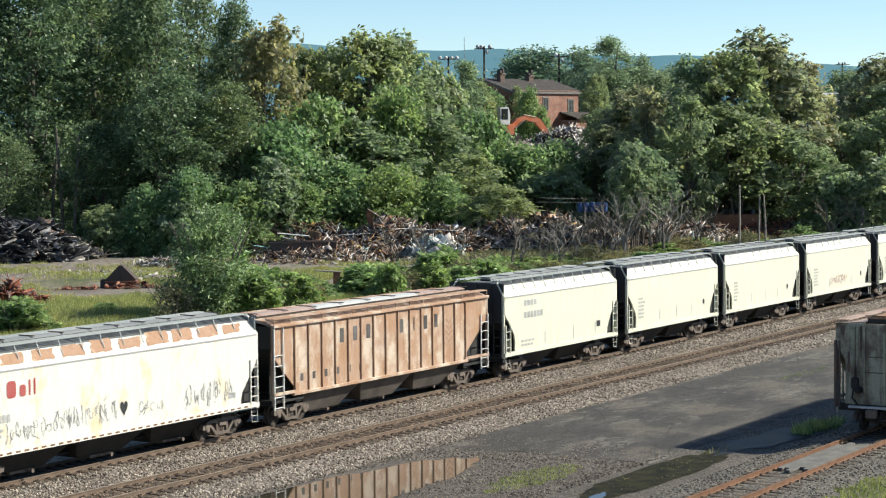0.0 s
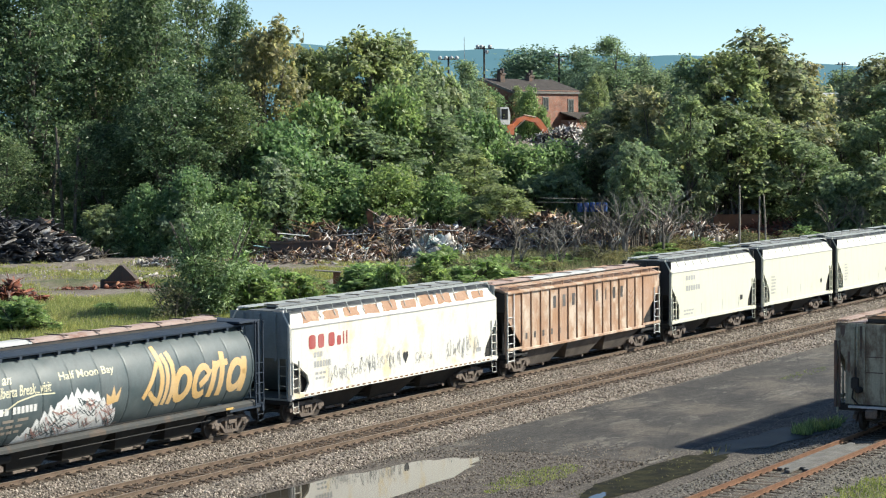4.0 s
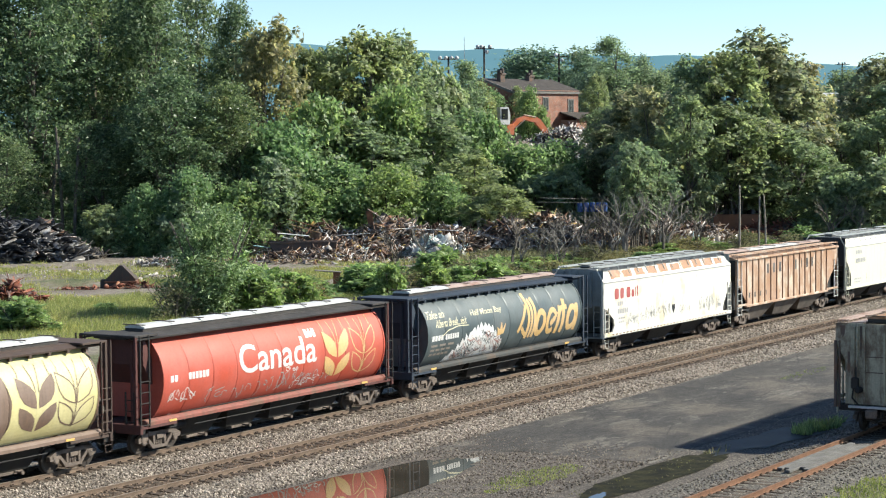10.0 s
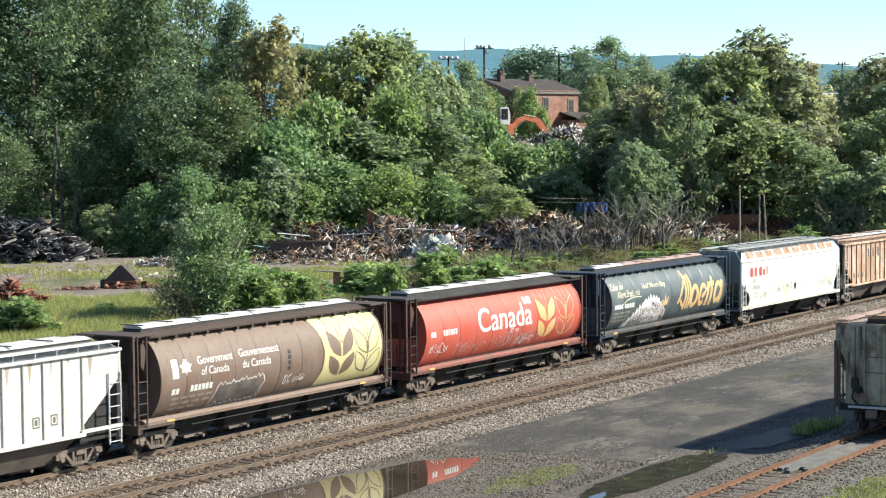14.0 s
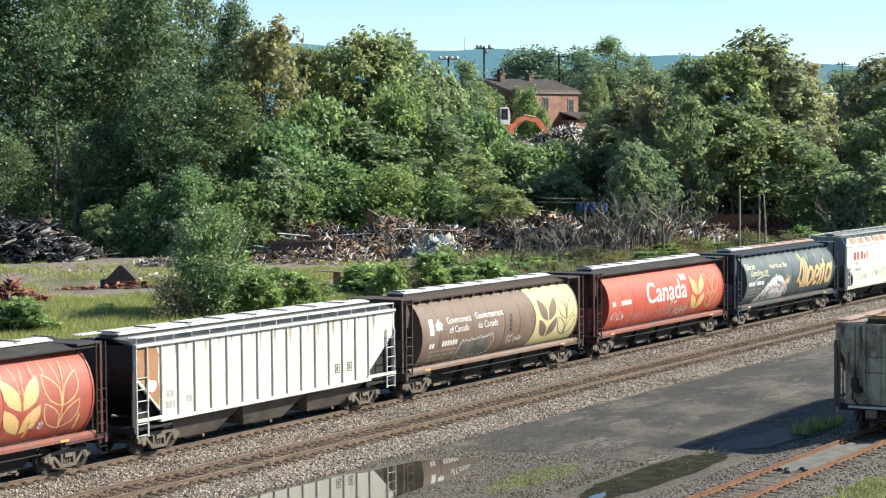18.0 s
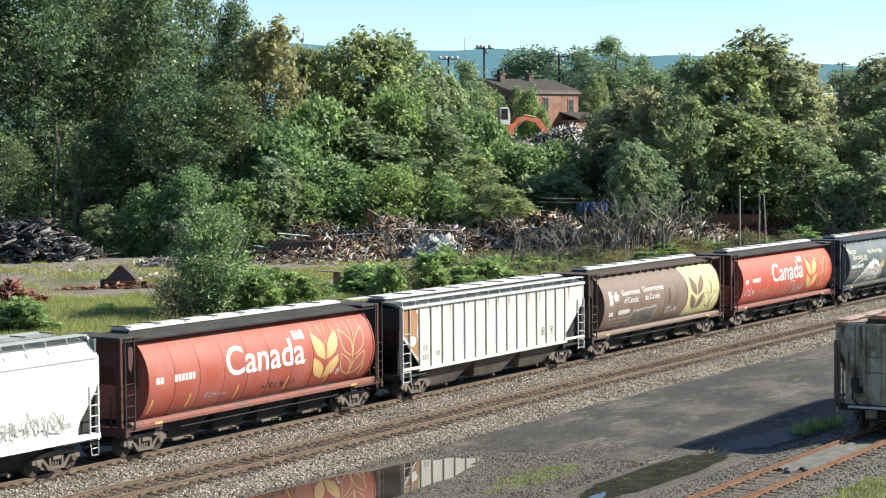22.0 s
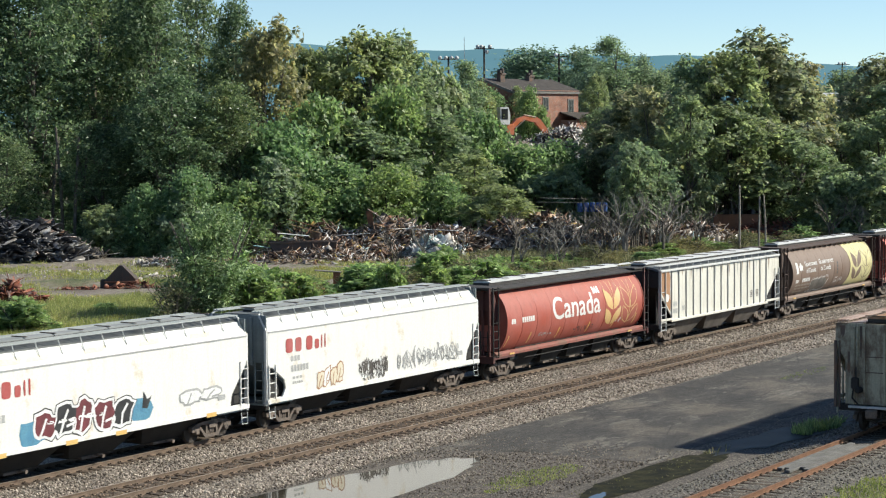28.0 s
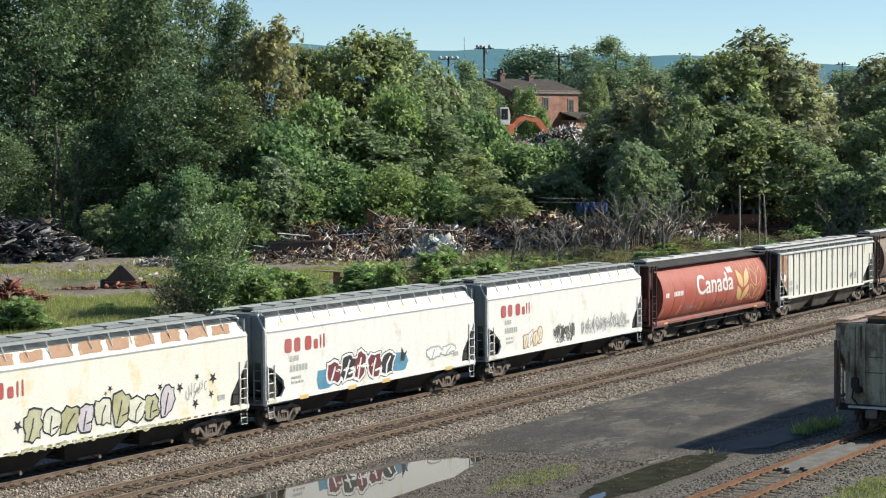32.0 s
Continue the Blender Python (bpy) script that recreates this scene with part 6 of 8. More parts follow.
plant_kind("scrub", 3, "dense mid-green scrub bush", "shrub", "scrub_bush", 8, 8, leafy_kind(M_LEAF_MID, "frond", "mound", 50, 0.03, 4200, (0.62, 0.22), 0.1, M_BARK_DARK, 3, 1.0, 8, 8, 500, 6))
plant_kind("willow", 1, "grey-green willow bush with fine glinting leaves", "shrub", "willow_bush", 7, 5.6, leafy_kind(M_LEAF_GREY, "leaf", "vase", 44, 0.0, 17000, (0.26, 0.11), 0.06, M_BARK, 7, 1.5, 7, 5.6, 600, 30))
plant_kind("bush", 4, "low fresh green bush on the track side", "shrub", "low_bush", 3, 3.6, leafy_kind(M_LEAF_NEAR, "frond", "mound", 26, 0.03, 1150, (0.6, 0.17), 0.04, M_BARK, 4, 0.6, 3, 3.6, 700, 6))
plant_kind("brush", 2, "low twiggy bush with sparse grey-green leaves", "shrub", "low_bush", 3, 3.6, leafy_kind(M_WEED, "leaf", "mound", 22, 0.03, 1700, (0.26, 0.13), 0.03, M_BARK, 7, 1.2, 3, 3.6, 740, 36))
plant_kind("slim", 1, "slim upright tree with pale feathery foliage", "tree", "poplar_tree", 20, 6, leafy_kind(M_LEAF_MID, "leaf", "oval", 60, 0.1, 11000, (0.36, 0.18), 0.16, M_BARK, 1, 0, 20, 6, 800))


def plant(key, k, x, y, top, wide, turn):
    """Stand a plant with its crown's top at a height and its crown that wide."""
    name, label, category, h0, w0, crown, trunk = PLANTS[key][k % len(PLANTS[key])]
    z = ground_z(x, y)
    t = thing(name, pose(x, y, z, 0, 0, turn) @ Matrix.Diagonal((wide / w0, wide / w0, max(0.5, top - z) / h0, 1)), label, category)
    mesh_part("trunk", trunk, t)
    mesh_part("crown", crown, t)
    return t


POPLARS = [(166.2, 166.1, 32.9, 17.4), (166.4, 155.9, 31.8, 15.6), (180.0, 158.7, 32.2, 15.7), (178.2, 148.5, 30.3, 13.2), (191.7, 152.5, 30.0, 9.8), (189.0, 144.6, 28.1, 8.1), (193.6, 176.5, 32.6, 18.6), (204.2, 173.6, 33.0, 16.8), (154.9, 149.1, 12.0, 8.0), (162.9, 142.8, 13.5, 9.5), (167.1, 136.9, 18.7, 11.7), (172.4, 133.4, 17.6, 9.9)]
MIXED_WOOD = [(185.2, 136.4, 24.6, 8.4), (192.6, 136.4, 21.9, 7.4), (199.1, 137.6, 22.6, 6.9), (196.0, 131.5, 23.9, 10.1), (201.8, 130.0, 23.3, 8.9), (209.0, 129.7, 20.2, 7.7), (214.5, 128.3, 21.2, 4.3), (181.5, 127.8, 15.1, 9.5), (184.4, 123.7, 13.2, 9.5), (189.8, 122.7, 16.4, 9.0), (193.7, 120.2, 14.5, 9.1), (200.0, 117.5, 13.5, 7.9), (174.5, 127.3, 12.6, 9.2)]
BANK_SCRUB = [(176.4, 121.2, 8.3, 10.3), (177.7, 115.6, 8.0, 9.0), (189.1, 112.5, 9.6, 10.0), (200.9, 112.0, 10.1, 9.8), (196.7, 107.1, 7.3, 9.6), (182.0, 104.8, 6.4, 8.4), (199.7, 105.8, 7.9, 7.7), (160.6, 129.0, 8.0, 7.0), (163.6, 125.1, 6.8, 7.6), (167.3, 123.6, 9.0, 8.3), (182.3, 112.0, 7.0, 7.3), (171.0, 121.9, 6.6, 7.8)]
EDGE_SCRUB = [(156.0, 136.3, 4.6, 6.5), (158.0, 132.5, 6.4, 6.0), (159.0, 128.8, 6.2, 6.0)]
BEHIND = [(289.4, 158.6, 25.7, 16.0), (286.0, 147.9, 25.6, 10.1), (300.2, 170.1, 24.8, 7.9), (267.4, 136.0, 21.3, 9.4), (271.3, 127.9, 20.7, 8.5), (275.0, 133.0, 23.6, 5.2), (394.6, 143.7, 24.3, 13.1), (343.4, 241.8, 24.8, 14.3), (356.6, 221.9, 24.0, 15.5), (379.7, 201.8, 25.5, 18.3), (386.3, 188.9, 25.7, 14.7), (381.4, 175.9, 25.9, 14.3), (372.8, 145.1, 21.5, 13.7), (378.7, 128.7, 23.5, 17.1), (360.5, 234.4, 26.8, 14.7)]
THICKET = [(221.0, 110.8, 15.2, 7.6), (217.2, 105.5, 17.1, 11.0), (214.8, 99.8, 16.3, 8.7), (203.5, 97.0, 16.3, 8.0), (200.2, 91.2, 15.8, 7.5), (185.0, 90.2, 10.8, 5.2), (182.0, 88.8, 10.4, 5.2), (184.0, 88.4, 10.4, 6.0)]
BIG_TREES = [(210.1, 91.3, 20.9, 11.5), (215.5, 89.2, 22.9, 14.5), (223.1, 87.8, 20.0, 10.2), (210.5, 95.4, 20.4, 7.8), (206.8, 88.6, 14.5, 11.0), (210.1, 82.8, 11.8, 9.7), (216.0, 82.3, 8.6, 5.9)]
EAST_WOOD = [(246.5, 88.8, 18.0, 8.2), (241.8, 84.0, 20.8, 8.0), (226.5, 82.5, 12.7, 8.9), (223.1, 76.8, 14.1, 8.7), (209.3, 76.9, 7.5, 7.0), (208.7, 72.6, 8.1, 7.5), (237.6, 77.9, 19.7, 10.7)]
FRONT = [(117.7, 86.3, 1.8, 4.8), (122.3, 86.8, 1.6, 3.2), (131.5, 87.6, 2.2, 4.3), (133.5, 91.8, 1.2, 2.8), (140.6, 86.3, 3.1, 4.0), (144.5, 93.3, 0.7, 3.7), (159.1, 88.4, 0.9, 3.9), (91.2, 86.9, 1.6, 3.8), (105.3, 92.2, 0.3, 1.6), (155.5, 90.7, 0.8, 3.1), (166.0, 88.2, 0.8, 3.2)]

UNDERWOOD = [(207.9, 111.7, 10.3, 8.7), (215.6, 110.0, 8.6, 8.3), (214.4, 103.3, 7.6, 7.4), (214.7, 98.0, 5.7, 6.0), (215.5, 85.9, 6.4, 5.9), (211.0, 106.4, 12.2, 8.0), (209.5, 102.8, 11.5, 7.5)]
BY_HOUSE = [(243.0, 135.0, 18.0, 4.2), (245.6, 138.5, 18.8, 2.4), (242.2, 132.3, 15.4, 2.6), (241.7, 141.3, 19.4, 3.0), (250.5, 128.2, 20.3, 4.0), (240.0, 122.0, 15.0, 4.0)]
HEDGE = [(113.2, 84.8, 1.6, 3.7), (116.4, 85.9, 2.2, 3.2), (117.5, 85.3, 1.7, 2.7), (117.7, 84.4, 1.6, 3.3), (119.9, 84.8, 1.1, 3.9), (125.0, 85.2, 1.5, 2.9), (127.0, 85.4, 2.3, 4.0), (129.8, 86.1, 2.1, 4.0), (135.9, 88.7, 1.4, 3.9), (138.4, 88.9, 0.8, 4.4), (137.8, 86.8, 1.2, 3.1), (139.0, 86.4, 2.7, 3.8), (144.2, 88.5, 3.0, 3.5), (145.3, 87.7, 2.4, 3.8), (145.5, 86.5, 1.4, 3.0)]
HEDGE += [(151.7, 88.9, 1.1, 4.4), (152.6, 88.2, 1.2, 3.2), (156.9, 89.3, 1.1, 4.5), (159.5, 89.0, 0.8, 3.8), (161.0, 88.5, 0.7, 4.5), (164.0, 88.5, 0.7, 4.9), (163.6, 87.2, 0.6, 4.9), (108.5, 80.6, 1.7, 2.7), (112.9, 81.4, 1.2, 2.8), (122.2, 82.7, 1.2, 2.9), (126.3, 83.1, 1.2, 3.0), (137.2, 83.8, 1.2, 3.2), (142.3, 83.9, 0.6, 3.3), (148.4, 83.8, 0.5, 3.4), (153.5, 83.6, 0.4, 3.5)]


def build_wood():
    n = 0
    def stand(rows, kinds, grow=1.15):
        nonlocal n
        for i, (x, y, top, wide) in enumerate(rows):
            if x > 140 or abs(y / x - 0.69) > 0.017:
                plant(kinds[i % len(kinds)], n, x, y, top, wide * grow, 67.0 * n)
            n += 1
    stand(POPLARS, ["poplar"])
    stand(MIXED_WOOD, grow=1.45, kinds=["seeding", "sumac", "sumac", "sumac", "sumac", "scrub", "slim", "vine", "sumac", "vine", "sumac", "vine", "vine"])
    stand(BANK_SCRUB, ["vine", "vine", "sumac", "vine", "scrub", "sumac", "scrub", "vine", "vine", "scrub", "vine", "vine"])
    stand(EDGE_SCRUB, ["scrub", "vine", "scrub"])
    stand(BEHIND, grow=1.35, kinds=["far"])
    stand(THICKET, grow=1.2, kinds=["sumac", "seeding", "stemmy", "seeding", "sumac", "stemmy", "stemmy", "stemmy"])
    stand(BIG_TREES, grow=1.2, kinds=["sumac", "seeding", "seeding", "sumac", "stemmy", "sumac", "vine"])
    stand(EAST_WOOD, grow=1.4, kinds=["sumac", "seeding", "sumac", "sumac", "scrub", "scrub", "sumac"])
    low = lambda rows: [(x, y, top if x < 118 else 0.72 * top - 0.1, wide) for x, y, top, wide in rows]
    stand(low(FRONT), ["bush"])
    stand(low(HEDGE), grow=1.15, kinds=["bush", "bush", "bush", "brush", "bush"])
    rng = random.Random(12)
    stand([(112 + 2.3 * k + rng.uniform(-1, 1), 79.5 + 0.13 * k + rng.uniform(-1, 1.5), rng.uniform(1.2, 2.2), rng.uniform(2.6, 4.2)) for k in range(14)], ["bush", "brush", "bush"])
    stand([(146 + 2.1 * k + rng.uniform(-1, 1), 83.0 + rng.uniform(-2, 6), rng.uniform(0.3, 1.3), rng.uniform(2.4, 4.0)) for k in range(26)], ["brush", "brush", "bush"])
    stand([(176 + 2.4 * k + rng.uniform(-1, 1), 84.5 - 0.75 * k + rng.uniform(-1, 2), rng.uniform(0.6, 1.8), rng.uniform(2.5, 4.5)) for k in range(12)], ["brush", "bush", "brush"])
    stand([(268.4, 133.9, 26.4, 7.5)], ["slim"])
    stand([(226.0, 135.5, 18.2, 6.0), (228.5, 134.0, 17.0, 5.0), (243.0, 141.0, 17.8, 5.5), (231.0, 134.8, 16.8, 4.2), (244.5, 136.0, 16.0, 4.0)], ["sumac", "slim", "vine", "sumac", "vine"])
    stand(UNDERWOOD, ["vine", "scrub", "scrub", "scrub", "scrub", "seeding", "sumac"])
    stand(BY_HOUSE, ["vine", "slim", "vine", "slim", "sumac", "sumac"])
    plant("willow", 0, 106.9, 84.1, 6.9, 7.0, 20)
    stand([(117.3, 93.4, 2.2, 3.0), (111.2, 85.0, 3.3, 3.6), (102.9, 84.3, 2.1, 2.8), (108.5, 82.0, 2.2, 2.7), (92.3, 88.6, 1.6, 4.0), (92.6, 86.9, 0.6, 2.5)], ["brush", "bush", "brush", "bush", "bush", "brush"])


build_wood()


def dead_tree(seed, x, y, top, wide, label, material=M_DEADWOOD, stems=2, twigs=5):
    """Bare forking branches."""
    rng = random.Random(seed)
    z = ground_z(x, y)
    h = top - z
    bm = bmesh.new()

    def grow(p, d, length, r, depth):
        q = p + d * length
        tube(bm, [p, p.lerp(q, 0.5) + Vector((rng.uniform(-1, 1), rng.uniform(-1, 1), 0)) * length * 0.06, q], [r, r * 0.8, r * 0.6], 5 if depth < 2 else 3, False)
        if depth >= 4:
            return
        for k in range(rng.choice((2, 2, 3))):
            e = (d + Vector((rng.uniform(-1, 1), rng.uniform(-1, 1), rng.uniform(-0.2, 0.55))) * 0.95).normalized()
            grow(p.lerp(q, rng.uniform(0.7, 1.0)), e, length * rng.uniform(0.55, 0.8), r * 0.6, depth + 1)

    for s in range(stems):
        a = 6.28 * s / stems + rng.random()
        grow(Vector((0.15 * s, 0, -0.2)), Vector((0.25 * math.cos(a) * wide / h, 0.25 * math.sin(a) * wide / h, 1)).normalized(), h * 0.3, (0.03 if stems != 1 else 0.045) * h ** 0.7, 0)
    bm.normal_update()
    ob = solid("bare_tree", bm, material, label, "tree", m=pose(x, y, z), smooth=True)
    return ob


DEAD = [(146.5, 91.6, 7.2, 6.5), (151.0, 85.5, 7.4, 7.5), (152.5, 91.8, 5.1, 3.5), (163.2, 89.2, 4.8, 4.2), (168.5, 87.8, 5.4, 4.9), (175.2, 87.8, 6.9, 4.5), (179.3, 84.0, 7.4, 4.5), (202.3, 75.6, 8.1, 4.3), (147.8, 95.5, 5.8, 3.5), (172.0, 86.2, 6.0, 4.5), (164.5, 92.0, 5.0, 4.0), (183.5, 82.5, 8.0, 4.5), (205.5, 73.5, 7.0, 4.0)]
rng_dead = random.Random(77)
DEAD += [(170 + 16 * k / 7 + rng_dead.uniform(-2, 2), 93.5 - 11.5 * k / 7 + rng_dead.uniform(-2, 2), rng_dead.uniform(4.5, 9.5), rng_dead.uniform(3, 6)) for k in range(5)]
DEAD += [(158 + 1.6 * k + rng_dead.uniform(-1, 1), 86.5 - 0.12 * k + rng_dead.uniform(-1.5, 2.5), rng_dead.uniform(2.5, 6.5), rng_dead.uniform(2.5, 5)) for k in range(6)]
STEMS = len(DEAD)
DEAD += [(174 + 2.0 * k + rng_dead.uniform(-1.5, 1.5), 87.5 - 0.75 * k + rng_dead.uniform(-2, 3), rng_dead.uniform(5.5, 10), rng_dead.uniform(4, 7)) for k in range(4)]
for i, (x, y, top, wide) in enumerate(DEAD):
    dead_tree(900 + i, x, y, top, wide, "leafless tree with pale bare branches" if i % 2 == 0 else "leafless twiggy tree in undergrowth", M_DEADWOOD if i % 3 == 0 else M_BARK, 1 if i < 2 else (2 + i % 2) if i < STEMS else 3)


def bare_trunk(x, y, top, r, lean, material, label, name="dead_tree"):
    bm = bmesh.new()
    z = ground_z(x, y)
    tube(bm, [(0, 0, -0.3), (lean * 0.3, 0, (top - z) * 0.5), (lean, 0.1, top - z)], [r, r * 0.85, r * 0.6], 7)
    solid(name, bm, material, label, "tree", m=pose(x, y, z), smooth=True)


bare_trunk(186.8, 79.4, 6.6, 0.13, 0.25, M_DEADWOOD, "straight pale dead tree without branches")
bare_trunk(189.4, 78.4, 5.4, 0.12, 0.5, M_DEADWOOD, "slanting pale dead tree without branches")
bare_trunk(190.3, 78.0, 5.6, 0.11, -0.3, M_DEADWOOD, "slanting pale dead tree without branches")
bare_trunk(212.1, 89.0, 10.0, 0.3, 0.6, M_BARK_DARK, "dark upright tree stem in shade")
bare_trunk(213.7, 88.4, 10.0, 0.22, -0.8, M_BARK_DARK, "dark upright tree stem in shade")
bare_trunk(161.7, 149.2, 12.0, 0.2, 1.6, M_BARK, "grey poplar stem in the dark of the wood", "poplar_tree")
bare_trunk(159.6, 145.5, 13.0, 0.2, -0.8, M_BARK, "grey poplar stem in the dark of the wood", "poplar_tree")
bare_trunk(158.9, 143.4, 12.0, 0.2, 1.2, M_BARK, "grey poplar stem in the dark of the wood", "poplar_tree")
bare_trunk(160.8, 144.2, 13.0, 0.2, 2.0, M_BARK, "grey poplar stem in the dark of the wood", "poplar_tree")
bare_trunk(163.6, 145.6, 12.0, 0.2, -1.5, M_BARK, "grey poplar stem in the dark of the wood", "poplar_tree")
bare_trunk(176.5, 83.0, 3.0, 0.14, 0.0, M_BARK, "weathered timber post in the undergrowth", "timber_post")


M_VERGE = leafy("verge_grass", (0.11, 0.15, 0.045), (0.19, 0.235, 0.07), (0.32, 0.33, 0.13), 0.7)


# ---- grass ----
def grass(name, count, area, high, material, label, seed, keep=None, wide=0.05, level=None):
    rng = np.random.default_rng(seed)
    x = rng.uniform(area[0], area[1], count)
    y = rng.uniform(area[2], area[3], count)
    m = np.array([keep is None or keep(a, b) for a, b in zip(x, y)])
    x, y = x[m], y[m]
    n = len(x)
    z = np.array([ground_z(a, b) for a, b in zip(x, y)]) if keep is None or area[3] > 50 else np.full(n, -0.47) if level is None else level(y)
    a = rng.uniform(0, 6.283, n)
    h = high * rng.uniform(0.4, 1.4, n)
    foot = np.stack([x, y, z], -1)
    s = np.stack([np.cos(a), np.sin(a), 0 * a], -1) * wide
    lean = np.stack([rng.normal(size=n), rng.normal(size=n), 0 * a], -1) * 0.3 * h[:, None]
    up = np.stack([0 * a, 0 * a, h], -1)
    v = np.stack([foot - s, foot + s, foot + lean + up], 1).reshape(-1, 3)
    me = raw_mesh(name, v, np.arange(3 * n), np.full(n, 3), material)
    return tagged(new(name, me), label, "grass", kind="stuff")


def meadow(x, y):
    return noise.noise((x * 0.07, y * 0.07, 12)) > (-0.25 if y < 100 else 0.12)


def rough_yard(x, y):
    return noise.noise((x * 0.11, y * 0.11, 7)) + 0.5 * noise.noise((x * 0.5, y * 0.5, 4)) > 0.06


grass("meadow_grass", 150000, (80, 150, 78, 112), 0.34, M_GRASS, "tall yellow-green meadow grass", 31, meadow, 0.022)
grass("yard_weeds", 80000, (100, 172, 100, 142), 0.3, M_GRASS, "patchy dry grass on the scrapyard's dirt", 39, rough_yard, 0.025)
grass("yard_grass", 26000, (150, 215, 70, 100), 0.8, M_WEED, "rank brownish undergrowth", 32, lambda x, y: noise.noise((x * 0.1, y * 0.1, 3)) > -0.2, 0.03)


def patch(cx, cy, rx, ry):
    return lambda x, y: ((x - cx) / rx) ** 2 + ((y - cy) / ry) ** 2 + 0.7 * noise.noise((x * 0.9, y * 1.5, 2)) < 0.75


grass("verge_grass", 15000, (56, 68, 30.5, 37), 0.08, M_VERGE, "short green grass on gravel", 33, patch(60.9, 33.7, 3.4, 1.1), 0.02)
grass("verge_grass", 9500, (57, 69, 20, 24), 0.14, M_VERGE, "short green grass beside the siding", 34, patch(63.0, 22.2, 3.6, 1.1), 0.014,
      lambda y: np.interp(y, [18.5, 21.0, 22.8, 24.0], [-0.53, -0.42, -0.25, -0.19]))
grass("gully_weeds", 5200, (73, 82, 27.5, 31), 0.3, M_LEAF_FRESH, "green weeds growing at the puddle's edge", 35, patch(77.2, 29.3, 2.7, 0.8), 0.03)
grass("gully_weeds", 160, (67, 71.5, 29.0, 31), 0.16, M_WEED, "dark weeds at the gully's end", 36, patch(69.8, 30.6, 1.2, 0.5), 0.03)
grass("gully_moss", 600, (58.5, 69.5, 29.4, 31.4), 0.05, M_WEED, "low moss and weeds in the gully", 38, lambda x, y: abs(y - 30.4) < 0.9 and noise.noise((x * 0.8, y * 1.5, 6)) > 0.1, 0.03)
grass("road_weeds", 2600, (88, 102, 35, 38.5), 0.07, M_VERGE, "sparse weeds on the asphalt", 37, patch(94.6, 36.6, 3.6, 0.55), 0.03)
grass("track_weeds", 2600, (46, 110, 45.4, 47.3), 0.09, M_VERGE, "sparse weeds between the tracks", 41, lambda x, y: noise.noise((x * 0.35, y * 0.8, 8)) > 0.28, 0.02)

# ---- scrapyard, bank and distance ----
def bits_material(name, stops):
    m, nt, b = nodes_of(name)
    geo = nt.nodes.new("ShaderNodeNewGeometry")
    r = ramp(nt, geo.outputs["Random Per Island"], stops)
    nt.nodes[r.node.name].color_ramp.interpolation = "CONSTANT"
    dirt = ramp(nt, noise_of(nt, coords(nt), 1.2, 5), [(0.35, (0.6, 0.5, 0.42)), (0.65, (1.05, 1.05, 1.05))])
    nt.links.new(blend(nt, 1.0, r, dirt, "MULTIPLY"), b.inputs["Base Color"])
    b.inputs["Roughness"].default_value = 0.6
    return m


M_SCRAP = bits_material("mixed_scrap", [(0.0, (0.055, 0.04, 0.032)), (0.2, (0.15, 0.098, 0.068)), (0.36, (0.21, 0.148, 0.108)), (0.48, (0.06, 0.054, 0.05)), (0.55, (0.38, 0.345, 0.31)), (0.64, (0.25, 0.19, 0.15)), (0.7, (0.5, 0.48, 0.46)), (0.77, (0.25, 0.125, 0.075)), (0.85, (0.34, 0.22, 0.13)), (0.9, (0.74, 0.73, 0.72)), (0.965, (0.3, 0.42, 0.44)), (0.98, (0.5, 0.36, 0.1))])
M_RUBBLE = bits_material("black_sheeting", [(0.0, (0.018, 0.02, 0.025)), (0.4, (0.04, 0.043, 0.052)), (0.66, (0.09, 0.098, 0.115)), (0.84, (0.17, 0.175, 0.18)), (0.95, (0.36, 0.36, 0.36)), (0.98, (0.13, 0.0845, 0.065))])
M_RUBBLE.node_tree.nodes["Principled BSDF"].inputs["Roughness"].default_value = 0.38
M_BRANCH = bits_material("cut_branches", [(0.0, (0.16, 0.145, 0.125)), (0.4, (0.09, 0.078, 0.065)), (0.7, (0.28, 0.26, 0.23)), (0.92, (0.12, 0.17, 0.06))])
M_DEBRIS = bits_material("pale_debris", [(0.0, (0.6, 0.59, 0.575)), (0.35, (0.07, 0.062, 0.055)), (0.6, (0.25, 0.235, 0.215)), (0.74, (0.3, 0.17, 0.1)), (0.82, (0.75, 0.74, 0.73))])
M_BAGS = bits_material("pale_sacks", [(0.0, (0.62, 0.62, 0.61)), (0.3, (0.3, 0.42, 0.43)), (0.5, (0.75, 0.75, 0.74)), (0.7, (0.18, 0.2, 0.2)), (0.85, (0.45, 0.55, 0.55))])
M_RUSTY = bits_material("rusted_iron", [(0.0, (0.17, 0.055, 0.03)), (0.4, (0.25, 0.085, 0.045)), (0.7, (0.08, 0.036, 0.027)), (0.9, (0.3, 0.14, 0.075))])
M_BLUE_TARP = surface("blue_plastic", (0.014, 0.042, 0.182), (0.035, 0.098, 0.294), 2, 0.5)
M_TEAL = surface("teal_paint", (0.12, 0.24, 0.24), (0.22, 0.36, 0.35), 2, 0.6)
M_OCHRE = surface("ochre_plywood", (0.25, 0.15, 0.07), (0.38, 0.25, 0.13), 1.5, 0.8)
M_STEEL_BROWN = painted("rusted_container_steel", (0.084, 0.0595, 0.049), (0.042, 0.028, 0.021), 0.5, 0.7, rust=(0.154, 0.077, 0.042), rust_amount=0.35, fade=0.02)
